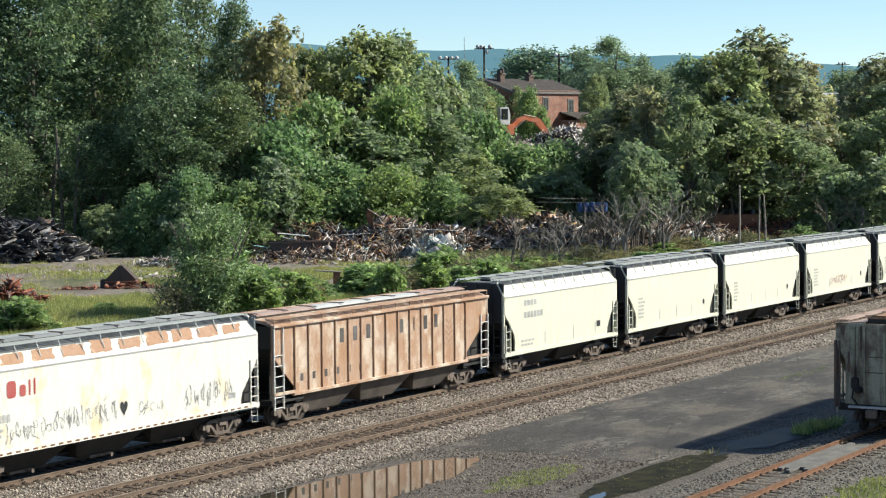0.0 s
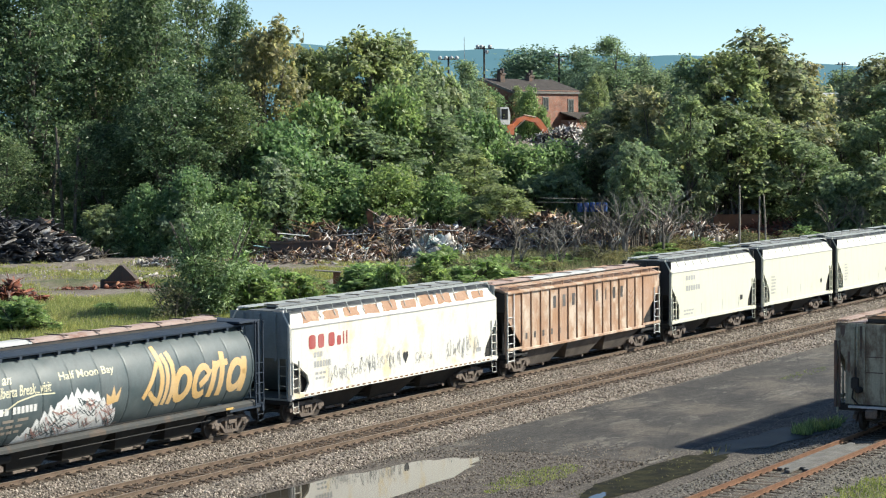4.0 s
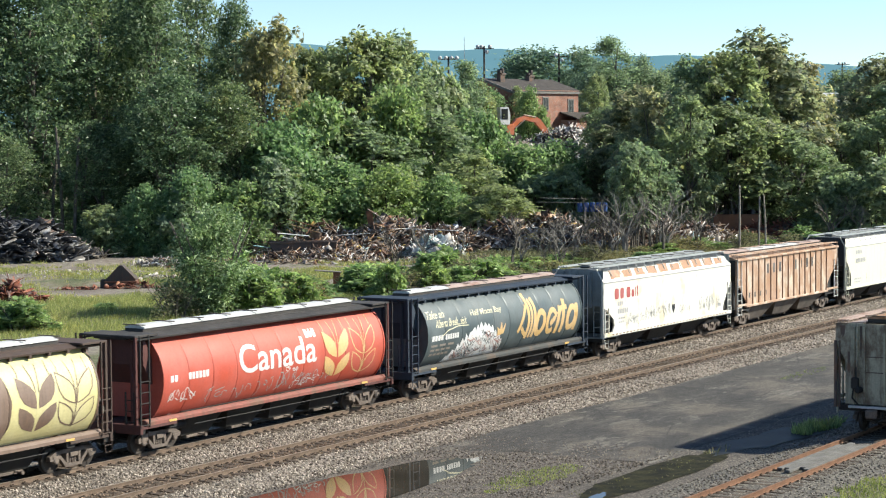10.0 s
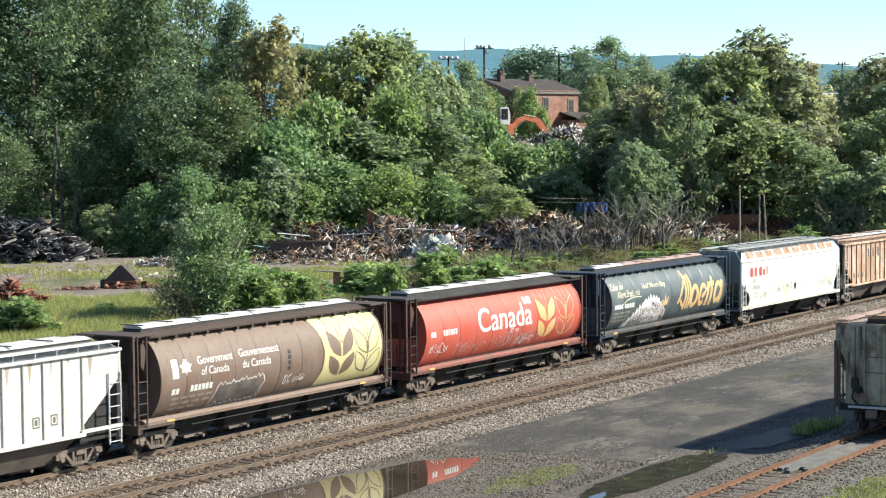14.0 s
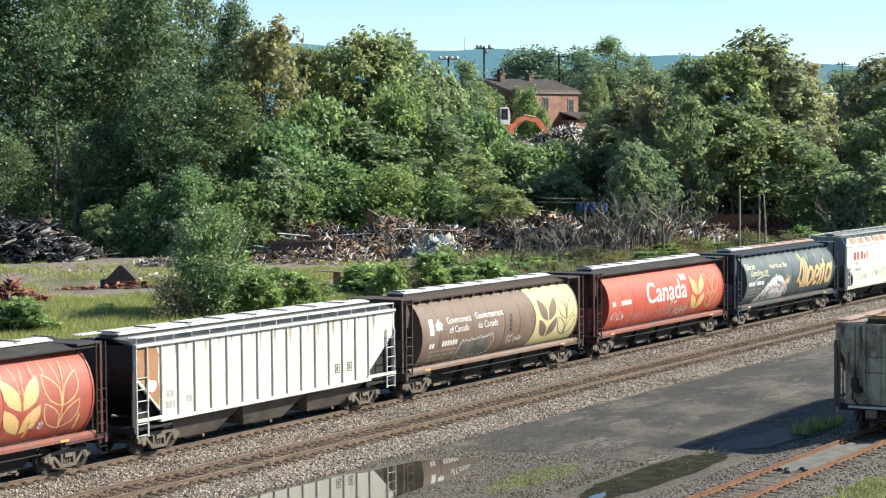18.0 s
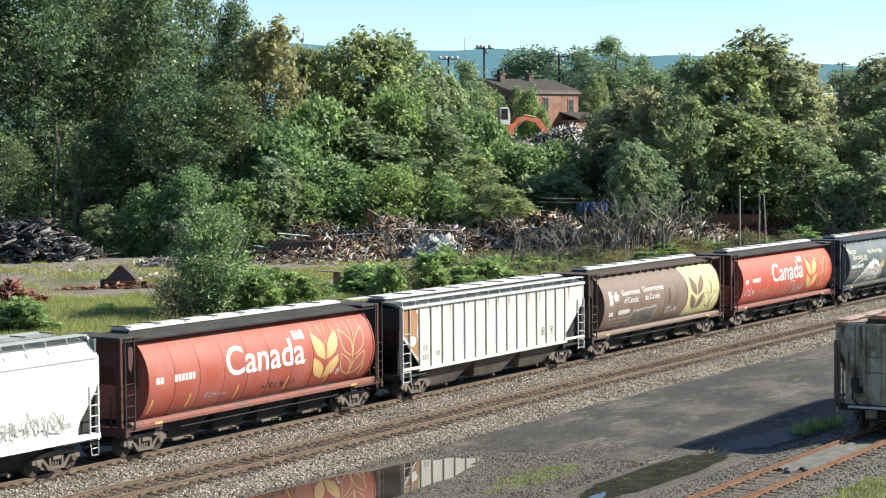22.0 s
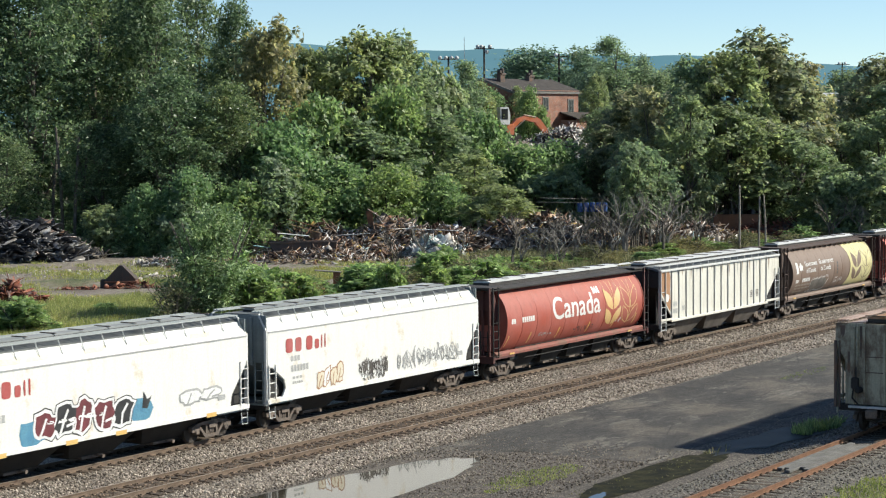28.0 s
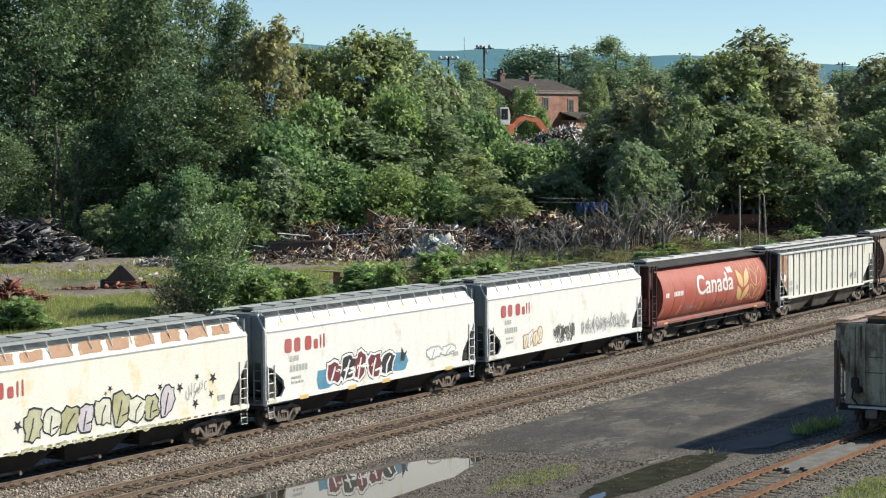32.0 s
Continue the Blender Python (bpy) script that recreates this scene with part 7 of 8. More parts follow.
M_RUST_PLATE = painted("rusted_plate", (0.21, 0.091, 0.0455), (0.084, 0.042, 0.028), 0.5, 0.85, fade=0.03)
M_DARK_PLATE = painted("dark_plate", (0.0595, 0.0455, 0.0385), (0.035, 0.021, 0.0175), 0.5, 0.8, rust=(0.119, 0.056, 0.0315), rust_amount=0.25, fade=0.02)


def heap_height(u, v, seed):
    """Height share of a mound over its plan, u and v from -1 to 1."""
    r = math.sqrt(u * u + v * v)
    return max(0.0, 1 - r ** 1.6) * (0.75 + 0.6 * noise.noise((u * 2.5 + seed, v * 2.5, seed)))


def turns(rng, count, tilt):
    """Random turns as matrices: any heading, a tilt and a roll."""
    a, e, r = rng.uniform(0, 6.283, count), rng.normal(size=count) * tilt, rng.normal(size=count) * 1.4 * tilt
    c1, s1, c2, s2, c3, s3 = np.cos(a), np.sin(a), np.cos(e), np.sin(e), np.cos(r), np.sin(r)
    z0, o = 0 * a, 0 * a + 1
    R1 = np.stack([np.stack([c1, -s1, z0], -1), np.stack([s1, c1, z0], -1), np.stack([z0, z0, o], -1)], 1)
    R2 = np.stack([np.stack([c2, z0, s2], -1), np.stack([z0, o, z0], -1), np.stack([-s2, z0, c2], -1)], 1)
    R3 = np.stack([np.stack([o, z0, z0], -1), np.stack([z0, c3, -s3], -1), np.stack([z0, s3, c3], -1)], 1)
    return R1 @ R2 @ R3


def grids(verts, nu, nv):
    """Faces for closed two-sided skins of nu by nv points, one after another."""
    n = nu * nv
    quads = []
    for i in range(nu - 1):
        for j in range(nv - 1):
            a, b, c, d = i * nv + j, (i + 1) * nv + j, (i + 1) * nv + j + 1, i * nv + j + 1
            quads += [(a, b, c, d), (a + n, d + n, c + n, b + n)]
    rim = [i * nv for i in range(nu)] + [(nu - 1) * nv + j for j in range(1, nv)] + [i * nv + nv - 1 for i in range(nu - 2, -1, -1)] + [j for j in range(nv - 2, 0, -1)]
    for a, b in zip(rim, rim[1:] + rim[:1]):
        quads.append((b, a, a + n, b + n))
    q = np.array(quads)
    return (q[None] + 2 * n * np.arange(len(verts))[:, None, None]).reshape(-1), len(quads) * len(verts)


def heap(name, cx, cy, along, across, high, turn, count, size, material, label, category, seed, ground_material, flat=0.3, broad=1.0, tilt=0.5):
    """A mound with thrown pieces: bent bars, pipes and straps, and buckled sheets, at every angle."""
    rng = np.random.default_rng(seed)
    ca, sa = math.cos(radians(turn)), math.sin(radians(turn))

    def place(u, v):
        return cx + ca * along * u - sa * across * v, cy + sa * along * u + ca * across * v

    bm = bmesh.new()
    n = 22
    sheet(bm, [[(*place(-1.08 + 2.16 * i / n, -1.08 + 2.16 * j / n), ground_z(*place(-1.08 + 2.16 * i / n, -1.08 + 2.16 * j / n)) - 0.15 + 0.82 * high * heap_height(-1.08 + 2.16 * i / n, -1.08 + 2.16 * j / n, seed)) for i in range(n + 1)] for j in range(n + 1)])
    solid(name + "_mound", bm, ground_material, "dirt mound under " + label, "mound", kind="stuff", smooth=True)
    uv = rng.uniform(-1, 1, (count * 2, 2))
    uv = uv[(uv ** 2).sum(1) < 1][:count]
    count = len(uv)
    pos = np.empty((count, 3))
    for i, (u, v) in enumerate(uv):
        x, y = place(u, v)
        pos[i] = (x, y, ground_z(x, y) + 0.86 * high * heap_height(u, v, seed) + size * rng.uniform(-0.1, 0.25))
    rot = turns(rng, count, tilt)
    sheets = rng.random(count) < flat
    out_v, out_f, out_n, at = [], [], 0, 0
    for flag, nu, nv in ((False, 3, 2), (True, 3, 3)):
        pick = sheets == flag
        k = int(pick.sum())
        if not k:
            continue
        long = size * rng.uniform(0.5, 2.4, k) * (0.75 if flag else 1.1)
        wide = broad * long * rng.uniform(0.15, 0.55, k) if flag else size * rng.uniform(0.05, 0.15, k)
        thick = np.full(k, 0.02) if flag else wide * rng.uniform(0.4, 1.0, k)
        gu, gv = np.meshgrid(np.linspace(-0.5, 0.5, nu), np.linspace(-0.5, 0.5, nv), indexing="ij")
        gu, gv = gu.ravel(), gv.ravel()
        jig = 0.07 if flag else 0.0
        x = long[:, None] * (gu + jig * rng.normal(size=(k, nu * nv)))
        y = wide[:, None] * (gv + jig * rng.normal(size=(k, nu * nv)))
        y += long[:, None] * (0 if flag else 0.5) * rng.normal(size=(k, 1)) * gu ** 2
        z = long[:, None] * rng.normal(size=(k, 1)) * 0.4 * gu ** 2 + (wide[:, None] * rng.normal(size=(k, nu * nv)) * 0.07 if flag else 0)
        top = np.stack([x, y, z + thick[:, None] / 2], -1)
        low = np.stack([x, y, z - thick[:, None] / 2], -1)
        v = np.concatenate([top, low], 1)
        v = np.einsum("nij,nkj->nki", rot[pick], v) + pos[pick][:, None]
        f, m = grids(v, nu, nv)
        out_v.append(v.reshape(-1, 3))
        out_f.append(f + at)
        at += v.shape[0] * v.shape[1]
        out_n += m
    me = raw_mesh(name, np.concatenate(out_v), np.concatenate(out_f), np.full(out_n, 4), material)
    return tagged(new(name, me), label, category, kind="stuff")


M_DIRT_DARK = surface("oily_dirt", (0.075, 0.057, 0.044), (0.16, 0.128, 0.1), 0.8, 0.95, 0, 0.6)
M_DIRT = surface("trampled_dirt", (0.11, 0.088, 0.07), (0.2, 0.168, 0.14), 0.6, 0.95, 0, 0.6, 4.0)
heap("rubble_heap", 144.6, 141.0, 9.5, 6.0, 6.4, 130, 2100, 1.6, M_RUBBLE, "heap of torn black plastic sheeting and grey rubble", "rubble heap", 1, M_DIRT_DARK, 0.75, 1.0, 0.3)
heap("branch_heap", 149.5, 136.5, 4.5, 2.6, 2.0, 130, 420, 1.1, M_BRANCH, "low tangle of grey branches beside the rubble", "branch heap", 2, M_DIRT_DARK, 0.05)
heap("scrap_heap", 169.5, 121.5, 9.0, 6.5, 4.0, 120, 2300, 1.05, M_SCRAP, "tangled heap of scrap metal and timber", "scrap heap", 3, M_DIRT_DARK)
heap("scrap_heap", 174.5, 111.5, 11.0, 6.5, 4.2, 118, 3200, 1.1, M_SCRAP, "tangled heap of scrap beams, pipes and sheets", "scrap heap", 4, M_DIRT_DARK)
heap("scrap_heap", 182.5, 101.5, 12.0, 7.0, 4.6, 118, 3400, 1.1, M_SCRAP, "tangled heap of scrap metal behind bare trees", "scrap heap", 5, M_DIRT_DARK)
heap("scrap_heap", 193.0, 91.0, 10.0, 6.0, 4.0, 118, 2000, 0.9, M_SCRAP, "scrap heap under the trees", "scrap heap", 6, M_DIRT_DARK)
heap("scrap_heap", 205.0, 83.0, 8.0, 4.0, 3.0, 118, 800, 0.8, M_RUSTY, "rust-brown scrap heap behind dark tree stems", "scrap heap", 14, M_DIRT)
heap("scrap_heap", 166.0, 112.0, 8.5, 3.2, 1.9, 120, 1500, 0.8, M_SCRAP, "low spread of rusty bars and pipes", "scrap heap", 7, M_DIRT_DARK)
heap("scrap_heap", 159.8, 112.6, 6.0, 1.6, 1.1, 120, 600, 0.8, M_SCRAP, "tangle of bars and pipes before the container", "scrap heap", 17, M_DIRT_DARK, 0.15)
heap("scrap_spread", 160.0, 108.0, 15.0, 6.0, 0.3, 118, 1100, 0.45, M_SCRAP, "trampled brown dirt littered with bars and scraps", "scrap", 13, M_DIRT)
heap("scrap_spread", 136.0, 116.0, 13.0, 5.0, 0.15, 125, 260, 0.3, M_DEBRIS, "dirt track littered with small pale debris", "debris", 15, M_DIRT)
heap("debris_heap", 148.0, 122.5, 2.8, 1.5, 1.0, 125, 260, 0.5, M_DEBRIS, "small heap of white and brown debris on grass", "debris heap", 8, M_DIRT_DARK)
heap("debris_heap", 130.0, 108.0, 3.0, 0.9, 0.5, 128, 150, 0.4, M_DEBRIS, "line of pale debris on the dirt track", "debris heap", 9, M_DIRT_DARK)
heap("rust_heap", 106.3, 103.0, 3.4, 1.6, 1.6, 130, 260, 0.85, M_RUSTY, "heap of rust-red iron plates in the grass", "scrap heap", 10, M_DIRT_DARK, 0.6)
heap("debris_heap", 168.5, 104.5, 3.2, 2.2, 2.6, 118, 420, 0.9, M_BAGS, "pile of white and teal sacks and sheets among the scrap", "debris heap", 18, M_DIRT_DARK, 0.8, 1.6)
heap("rust_heap", 120.5, 108.5, 1.9, 0.7, 0.3, 125, 80, 0.4, M_RUSTY, "flat rusty scrap on the dirt track", "scrap heap", 11, M_DIRT_DARK)
heap("rust_heap", 123.6, 105.2, 2.4, 0.9, 0.6, 125, 140, 0.4, M_RUSTY, "rusty scrap at the foot of a steel hopper", "scrap heap", 16, M_DIRT_DARK)
heap("debris_heap", 236.5, 121.5, 5.0, 3.5, 4.9, 118, 1300, 0.75, M_DEBRIS, "heap of pale scrap beside the lean-to", "scrap heap", 19, M_DIRT_DARK, 0.5)
heap("debris_heap", 233.0, 124.5, 8.0, 5.0, 5.2, 118, 2600, 0.9, M_DEBRIS, "heap of pale scrap below the excavator", "scrap heap", 12, M_DIRT_DARK, 0.4)


def scrap_plank(x, y, z, length, wide, turn, pitch, material, label, name="scrap_sheet"):
    bm = bmesh.new()
    box(bm, -length / 2, length / 2, -wide / 2, wide / 2, -0.03, 0.03, 0.01)
    for v in bm.verts:
        v.co.z += 0.06 * math.sin(v.co.x * 1.4 + x)
    solid(name, bm, material, label, "scrap metal", "loose scrap", m=pose(x, y, z, 0, pitch, turn))


def dumpster(x, y, z, turn):
    t = thing("scrap_container", pose(x, y, z, 0, 0, turn), "open brown steel scrap container with ribbed sides", "container")
    bm = bmesh.new()
    prism(bm, [(-2.9, 0), (2.9, 0), (3.2, 1.75), (-3.5, 1.75)], "y", -1.2, -1.12)
    prism(bm, [(-2.9, 0), (2.9, 0), (3.2, 1.75), (-3.5, 1.75)], "y", 1.12, 1.2)
    prism(bm, [(-2.95, 0), (-2.85, 0), (-3.4, 1.75), (-3.5, 1.75)], "y", -1.2, 1.2)
    prism(bm, [(2.85, 0), (2.95, 0), (3.2, 1.75), (3.1, 1.75)], "y", -1.2, 1.2)
    box(bm, -2.9, 2.9, -1.2, 1.2, 0.0, 0.1)
    part("tub", bm, M_STEEL_BROWN, t)
    for y0 in (-1.25, 1.25):
        bm = bmesh.new()
        box(bm, -3.5, 3.2, y0 - 0.06, y0 + 0.06, 1.68, 1.82, 0.02)
        part("top_rail", bm, M_STEEL_BROWN, t)
        for k in range(6):
            bm = bmesh.new()
            xx = -2.6 + 1.05 * k
            box(bm, xx - 0.05, xx + 0.05, y0 - 0.05, y0 + 0.05, 0.05, 1.7)
            part("rib", bm, M_STEEL_BROWN, t)


dumpster(161.2, 115.0, ground_z(161.2, 115.0) - 0.1, -58)


def gable_bin(x, y, turn):
    """Upturned steel hopper with a peaked outline."""
    t = thing("steel_hopper", pose(x, y, ground_z(x, y), 0, 0, turn), "upturned dark steel hopper with a peaked top", "hopper")
    bm = bmesh.new()
    prism(bm, [(-1.15, -0.1), (1.15, -0.1), (1.2, 0.75), (0.12, 1.85), (-0.12, 1.85), (-1.2, 0.75)], "y", -0.7, 0.7)
    part("shell", bm, M_DARK_PLATE, t)
    bm = bmesh.new()
    box(bm, -1.3, 1.3, -0.8, 0.8, 0.45, 0.58, 0.02)
    part("flange", bm, M_RUST_PLATE, t)
    bm = bmesh.new()
    box(bm, -1.7, -1.3, -0.5, 0.3, -0.1, 0.7, 0.05)
    part("side_box", bm, M_DARK_PLATE, t)


gable_bin(124.0, 106.8, -58)


def rust_stand(x, y):
    t = thing("rusty_stand", pose(x, y, ground_z(x, y), 0, 0, -55), "rusted iron frame with a pale plank on top", "frame")
    for k, dx in enumerate((0.0, 0.9)):
        bm = bmesh.new()
        box(bm, dx - 0.3 + 0.25 * k, dx + 0.3 - 0.25 * k, -0.15, 0.15, -0.1, 1.05, 0.02)
        part("post", bm, M_RUST_PLATE, t)
    bm = bmesh.new()
    box(bm, -1.9, 0.3, -0.25, 0.25, 1.02, 1.12, 0.02, pose(0, 0, 0, 0, 4, 0))
    part("plank", bm, M_DEADWOOD, t)


rust_stand(134.2, 92.6)
for i, (x, y, z, l, w, turn, pitch, m, label) in enumerate((
        (161.4, 116.6, 2.0, 3.2, 1.0, -58, 5, P_LETTER, "white sheet metal panel lying across the container"),
        (158.6, 118.4, 0.9, 1.7, 1.0, -58, 8, M_TEAL, "teal painted sheet metal cover on scrap"),
        (165.2, 118.0, 2.5, 3.0, 0.9, -40, 16, M_OCHRE, "ochre-brown plywood sheet on the heap"),
        (169.5, 113.5, 1.8, 5.5, 0.35, -62, -4, P_LETTER, "white beam lying on scrap"),
        (176.0, 105.5, 1.5, 5.5, 0.4, -66, 8, P_HATCH, "pale curved strip sliding down the heap"),
        (172.8, 108.5, 2.2, 7.5, 0.5, -62, 3, P_LETTER, "long white beam lying on scrap"),
        (167.0, 119.5, 2.9, 3.2, 1.0, -40, 14, M_RUST_PLATE, "tilted tan plate on the scrap heap"),
        (172.5, 113.8, 3.6, 2.4, 1.8, -60, 30, M_DARK_PLATE, "dark grey bent sheet on the heap"),
        (171.8, 114.2, 3.0, 2.2, 0.7, 10, 70, M_RUST_PLATE, "upright rust-red steel plate"),
        (170.0, 115.8, 1.6, 0.7, 3.0, 30, 12, M_STEEL_BROWN, "brown steel girder on scrap"),
        (180.5, 104.0, 2.6, 3.0, 1.2, -55, 10, P_LETTER, "white sheet metal on scrap"),
        (186.0, 99.5, 4.6, 5.0, 0.3, -60, 2, M_DEADWOOD, "pale timber rack on the heap"),
        (186.3, 99.2, 5.0, 5.0, 0.3, -60, 2, M_DEADWOOD, "pale timber rack on the heap"),
        (184.0, 99.2, 2.0, 1.2, 0.9, 20, 20, P_GOLD, "yellow sheet panel on scrap"),
        (176.5, 108.0, 1.4, 4.5, 0.4, -75, 6, M_RUST_PLATE, "rusty channel beam on scrap"),
        (162.5, 119.5, 2.2, 1.6, 1.0, 0, 25, M_DARK_PLATE, "dark crumpled steel sheet"))):
    scrap_plank(x, y, z, l, w, turn, pitch, m, label)


def tarp_stack(x, y, z):
    t = thing("blue_drums", pose(x, y, z, 0, 0, -60), "row of blue plastic drums standing on scrap", "drums")
    for k in range(5):
        bm = bmesh.new()
        lathe(bm, [(0.27, 0), (0.3, 0.05), (0.28, 0.3), (0.31, 0.33), (0.28, 0.62), (0.31, 0.65), (0.28, 0.98), (0.26, 1.0)], "z", 12, (0.66 * k - 1.3, 0, 0))
        part("drum", bm, M_BLUE_TARP, t)


tarp_stack(190.5, 98.0, 3.5)


def rusty_box(x, y, turn):
    t = thing("rusted_bin", pose(x, y, ground_z(x, y) + 1.3, 0, 0, turn), "rust-brown open steel bin under the trees", "container")
    for a, b in ((-1.1, -1.02), (1.02, 1.1)):
        bm = bmesh.new()
        box(bm, -2.6, 2.6, a, b, 0, 1.9)
        part("side_panel", bm, M_RUST_PLATE, t)
    for a, b in ((-2.6, -2.52), (2.52, 2.6)):
        bm = bmesh.new()
        box(bm, a, b, -1.02, 1.02, 0, 1.9)
        part("end_panel", bm, M_RUST_PLATE, t)
    bm = bmesh.new()
    box(bm, -2.6, 2.6, -1.1, 1.1, -1.5, 0.0)
    part("base", bm, M_DARK_PLATE, t)


rusty_box(204.5, 87.2, -64)

# ---- brick building on the bank ----
def brick_material():
    m, nt, b = nodes_of("weathered_brick")
    br = add(nt, "ShaderNodeTexBrick", Scale=1.0)
    br.inputs["Color1"].default_value = (0.27, 0.0975, 0.0638, 1)
    br.inputs["Color2"].default_value = (0.345, 0.15, 0.0975, 1)
    br.inputs["Mortar"].default_value = (0.3, 0.262, 0.225, 1)
    br.inputs["Brick Width"].default_value = 0.24
    br.inputs["Row Height"].default_value = 0.08
    br.inputs["Mortar Size"].default_value = 0.008
    mp = add(nt, "ShaderNodeMapping")
    mp.inputs["Rotation"].default_value = (radians(90), 0, 0)
    tc = nt.nodes.new("ShaderNodeTexCoord")
    nt.links.new(tc.outputs["Object"], mp.inputs["Vector"])
    nt.links.new(mp.outputs[0], br.inputs["Vector"])
    stain = ramp(nt, noise_of(nt, tc.outputs["Object"], 0.8, 5), [(0.3, grey(0.6)), (0.7, grey(1.1))])
    nt.links.new(blend(nt, 1.0, br.outputs["Color"], stain, "MULTIPLY"), b.inputs["Base Color"])
    b.inputs["Roughness"].default_value = 0.9
    return m


M_BRICK = brick_material()
M_SHINGLE = surface("grey_shingles", (0.03, 0.024, 0.021), (0.06, 0.05, 0.043), 1.2, 0.9, 0, 0.5)
M_TRIM = surface("weathered_trim", (0.11, 0.1, 0.09), (0.2, 0.185, 0.17), 2, 0.7)
M_PANE = surface("dark_glass", (0.014, 0.0154, 0.0175), (0.035, 0.0364, 0.0385), 2, 0.1)


def chimney(parent, x, y, z0, z1):
    bm = bmesh.new()
    box(bm, x - 0.5, x + 0.5, y - 0.4, y + 0.4, z0, z1, 0.05)
    box(bm, x - 0.3, x + 0.68, y - 0.46, y + 0.46, z1 - 0.2, z1 + 0.12, 0.04)
    c = part("chimney", bm, M_STEEL_BROWN, parent, "crumbling dark chimney stack")
    for dx, up in ((-0.28, 0.0), (0.22, 0.35)):
        bm = bmesh.new()
        box(bm, x + dx - 0.2, x + dx + 0.24, y - 0.3, y + 0.3, z1 + 0.1, z1 + 0.5 + up, 0.08)
        part("broken_course", bm, M_DARK_PLATE, c)


def brick_house():
    """Local x runs along the front towards the right-hand wing, -y faces the yard."""
    t = thing("brick_house", pose(253.6, 142.8, 10.3, 0, 0, -16), "old red-brick house with a dark shingled gable roof", "house")
    eave, ridge = 8.0, 9.6
    def wall(x0, x1, y, name="wall"):
        bm = bmesh.new()
        box(bm, x0, x1, y - 0.15, y + 0.15, -2.0, eave)
        return part(name, bm, M_BRICK, t)
    front = wall(-6.6, 6.6, -6.0)
    wall(-6.6, 6.6, 6.0)
    for s in (-1, 1):
        bm = bmesh.new()
        prism(bm, [(-5.85, -2.0), (5.85, -2.0), (5.85, eave - 0.1), (0, ridge - 0.1), (-5.85, eave - 0.1)], "x", s * 6.6 - 0.15, s * 6.6 + 0.15)
        part("gable_wall", bm, M_BRICK, t)
    for s in (-1, 1):
        bm = bmesh.new()
        prism(bm, [(s * 6.3, eave - 0.4), (0, ridge), (0, ridge + 0.2), (s * 6.3, eave - 0.15)], "x", -7.1, 7.1)
        part("roof", bm, M_SHINGLE, t)
        bm = bmesh.new()
        box(bm, -7.1, 7.1, *sorted((s * 6.3, s * 6.42)), eave - 0.5, eave - 0.2)
        part("gutter", bm, M_TRIM, t)
        for q in (-1, 1):
            bm = bmesh.new()
            prism(bm, [(q * 6.3, eave - 0.5), (0, ridge - 0.05), (0, ridge + 0.24), (q * 6.3, eave - 0.12)], "x", s * 7.12 - 0.06, s * 7.12 + 0.06)
            part("verge_board", bm, M_TRIM, t)
    for k in range(5):
        x = -5.4 + 2.6 * k
        for z in (2.0, 5.2) if k < 3 else (4.9,) if k == 4 else ():
            bm = bmesh.new()
            box(bm, x - 0.5, x + 0.5, -6.19, -6.16, z, z + 1.7)
            w = part("window", bm, M_PANE, t)
            bm = bmesh.new()
            for a, b in ((x - 0.6, x - 0.5), (x + 0.5, x + 0.6), (x - 0.04, x + 0.04)):
                box(bm, a, b, -6.22, -6.15, z, z + 1.7)
            box(bm, x - 0.65, x + 0.65, -6.26, -6.15, z - 0.12, z)
            box(bm, x - 0.65, x + 0.65, -6.22, -6.15, z + 1.7, z + 1.9)
            part("window_frame", bm, M_TRIM, w)
    chimney(t, -4.6, -1.5, 8.2, 10.4)
    chimney(t, 1.9, -0.8, 8.8, 10.2)
    # lean-to on the front
    bm = bmesh.new()
    box(bm, 3.0, 11.6, -9.2, -6.2, -2.0, 3.7)
    part("lean_to", bm, M_BRICK, t)
    bm = bmesh.new()
    prism(bm, [(-9.6, 3.8), (-6.16, 4.7), (-6.16, 4.9), (-9.6, 4.0)], "x", 2.7, 12.0)
    part("lean_to_roof", bm, M_SHINGLE, t)


brick_house()

M_ORANGE = painted("orange_machine_paint", (0.476, 0.112, 0.0245), (0.21, 0.07, 0.028), 0.3, 0.45)


def earth_mound(x, y, high):
    """Flat-topped bank of spoil on which the machine stands."""
    bm = bmesh.new()
    rings = []
    for r, z in ((3.4, high), (4.2, high - 0.25), (6.0, high * 0.55), (8.5, 0.3), (9.5, -0.4)):
        rings.append([bm.verts.new((r * (1 + 0.12 * noise.noise((math.cos(a) * 2, math.sin(a) * 2, r))) * math.cos(a), r * (1 + 0.12 * noise.noise((math.cos(a) * 2, math.sin(a) * 2, r))) * math.sin(a), z)) for a in [2 * math.pi * k / 28 for k in range(28)]])
    bm.faces.new(rings[0])
    for r0, r1 in zip(rings, rings[1:]):
        for k in range(28):
            bm.faces.new((r0[k], r0[(k + 1) % 28], r1[(k + 1) % 28], r1[k]))
    solid("earth_mound", bm, M_DIRT, "flat-topped bank of brown spoil", "mound", kind="stuff", m=pose(x, y, ground_z(x, y)), smooth=True)


earth_mound(230.0, 131.5, 2.4)


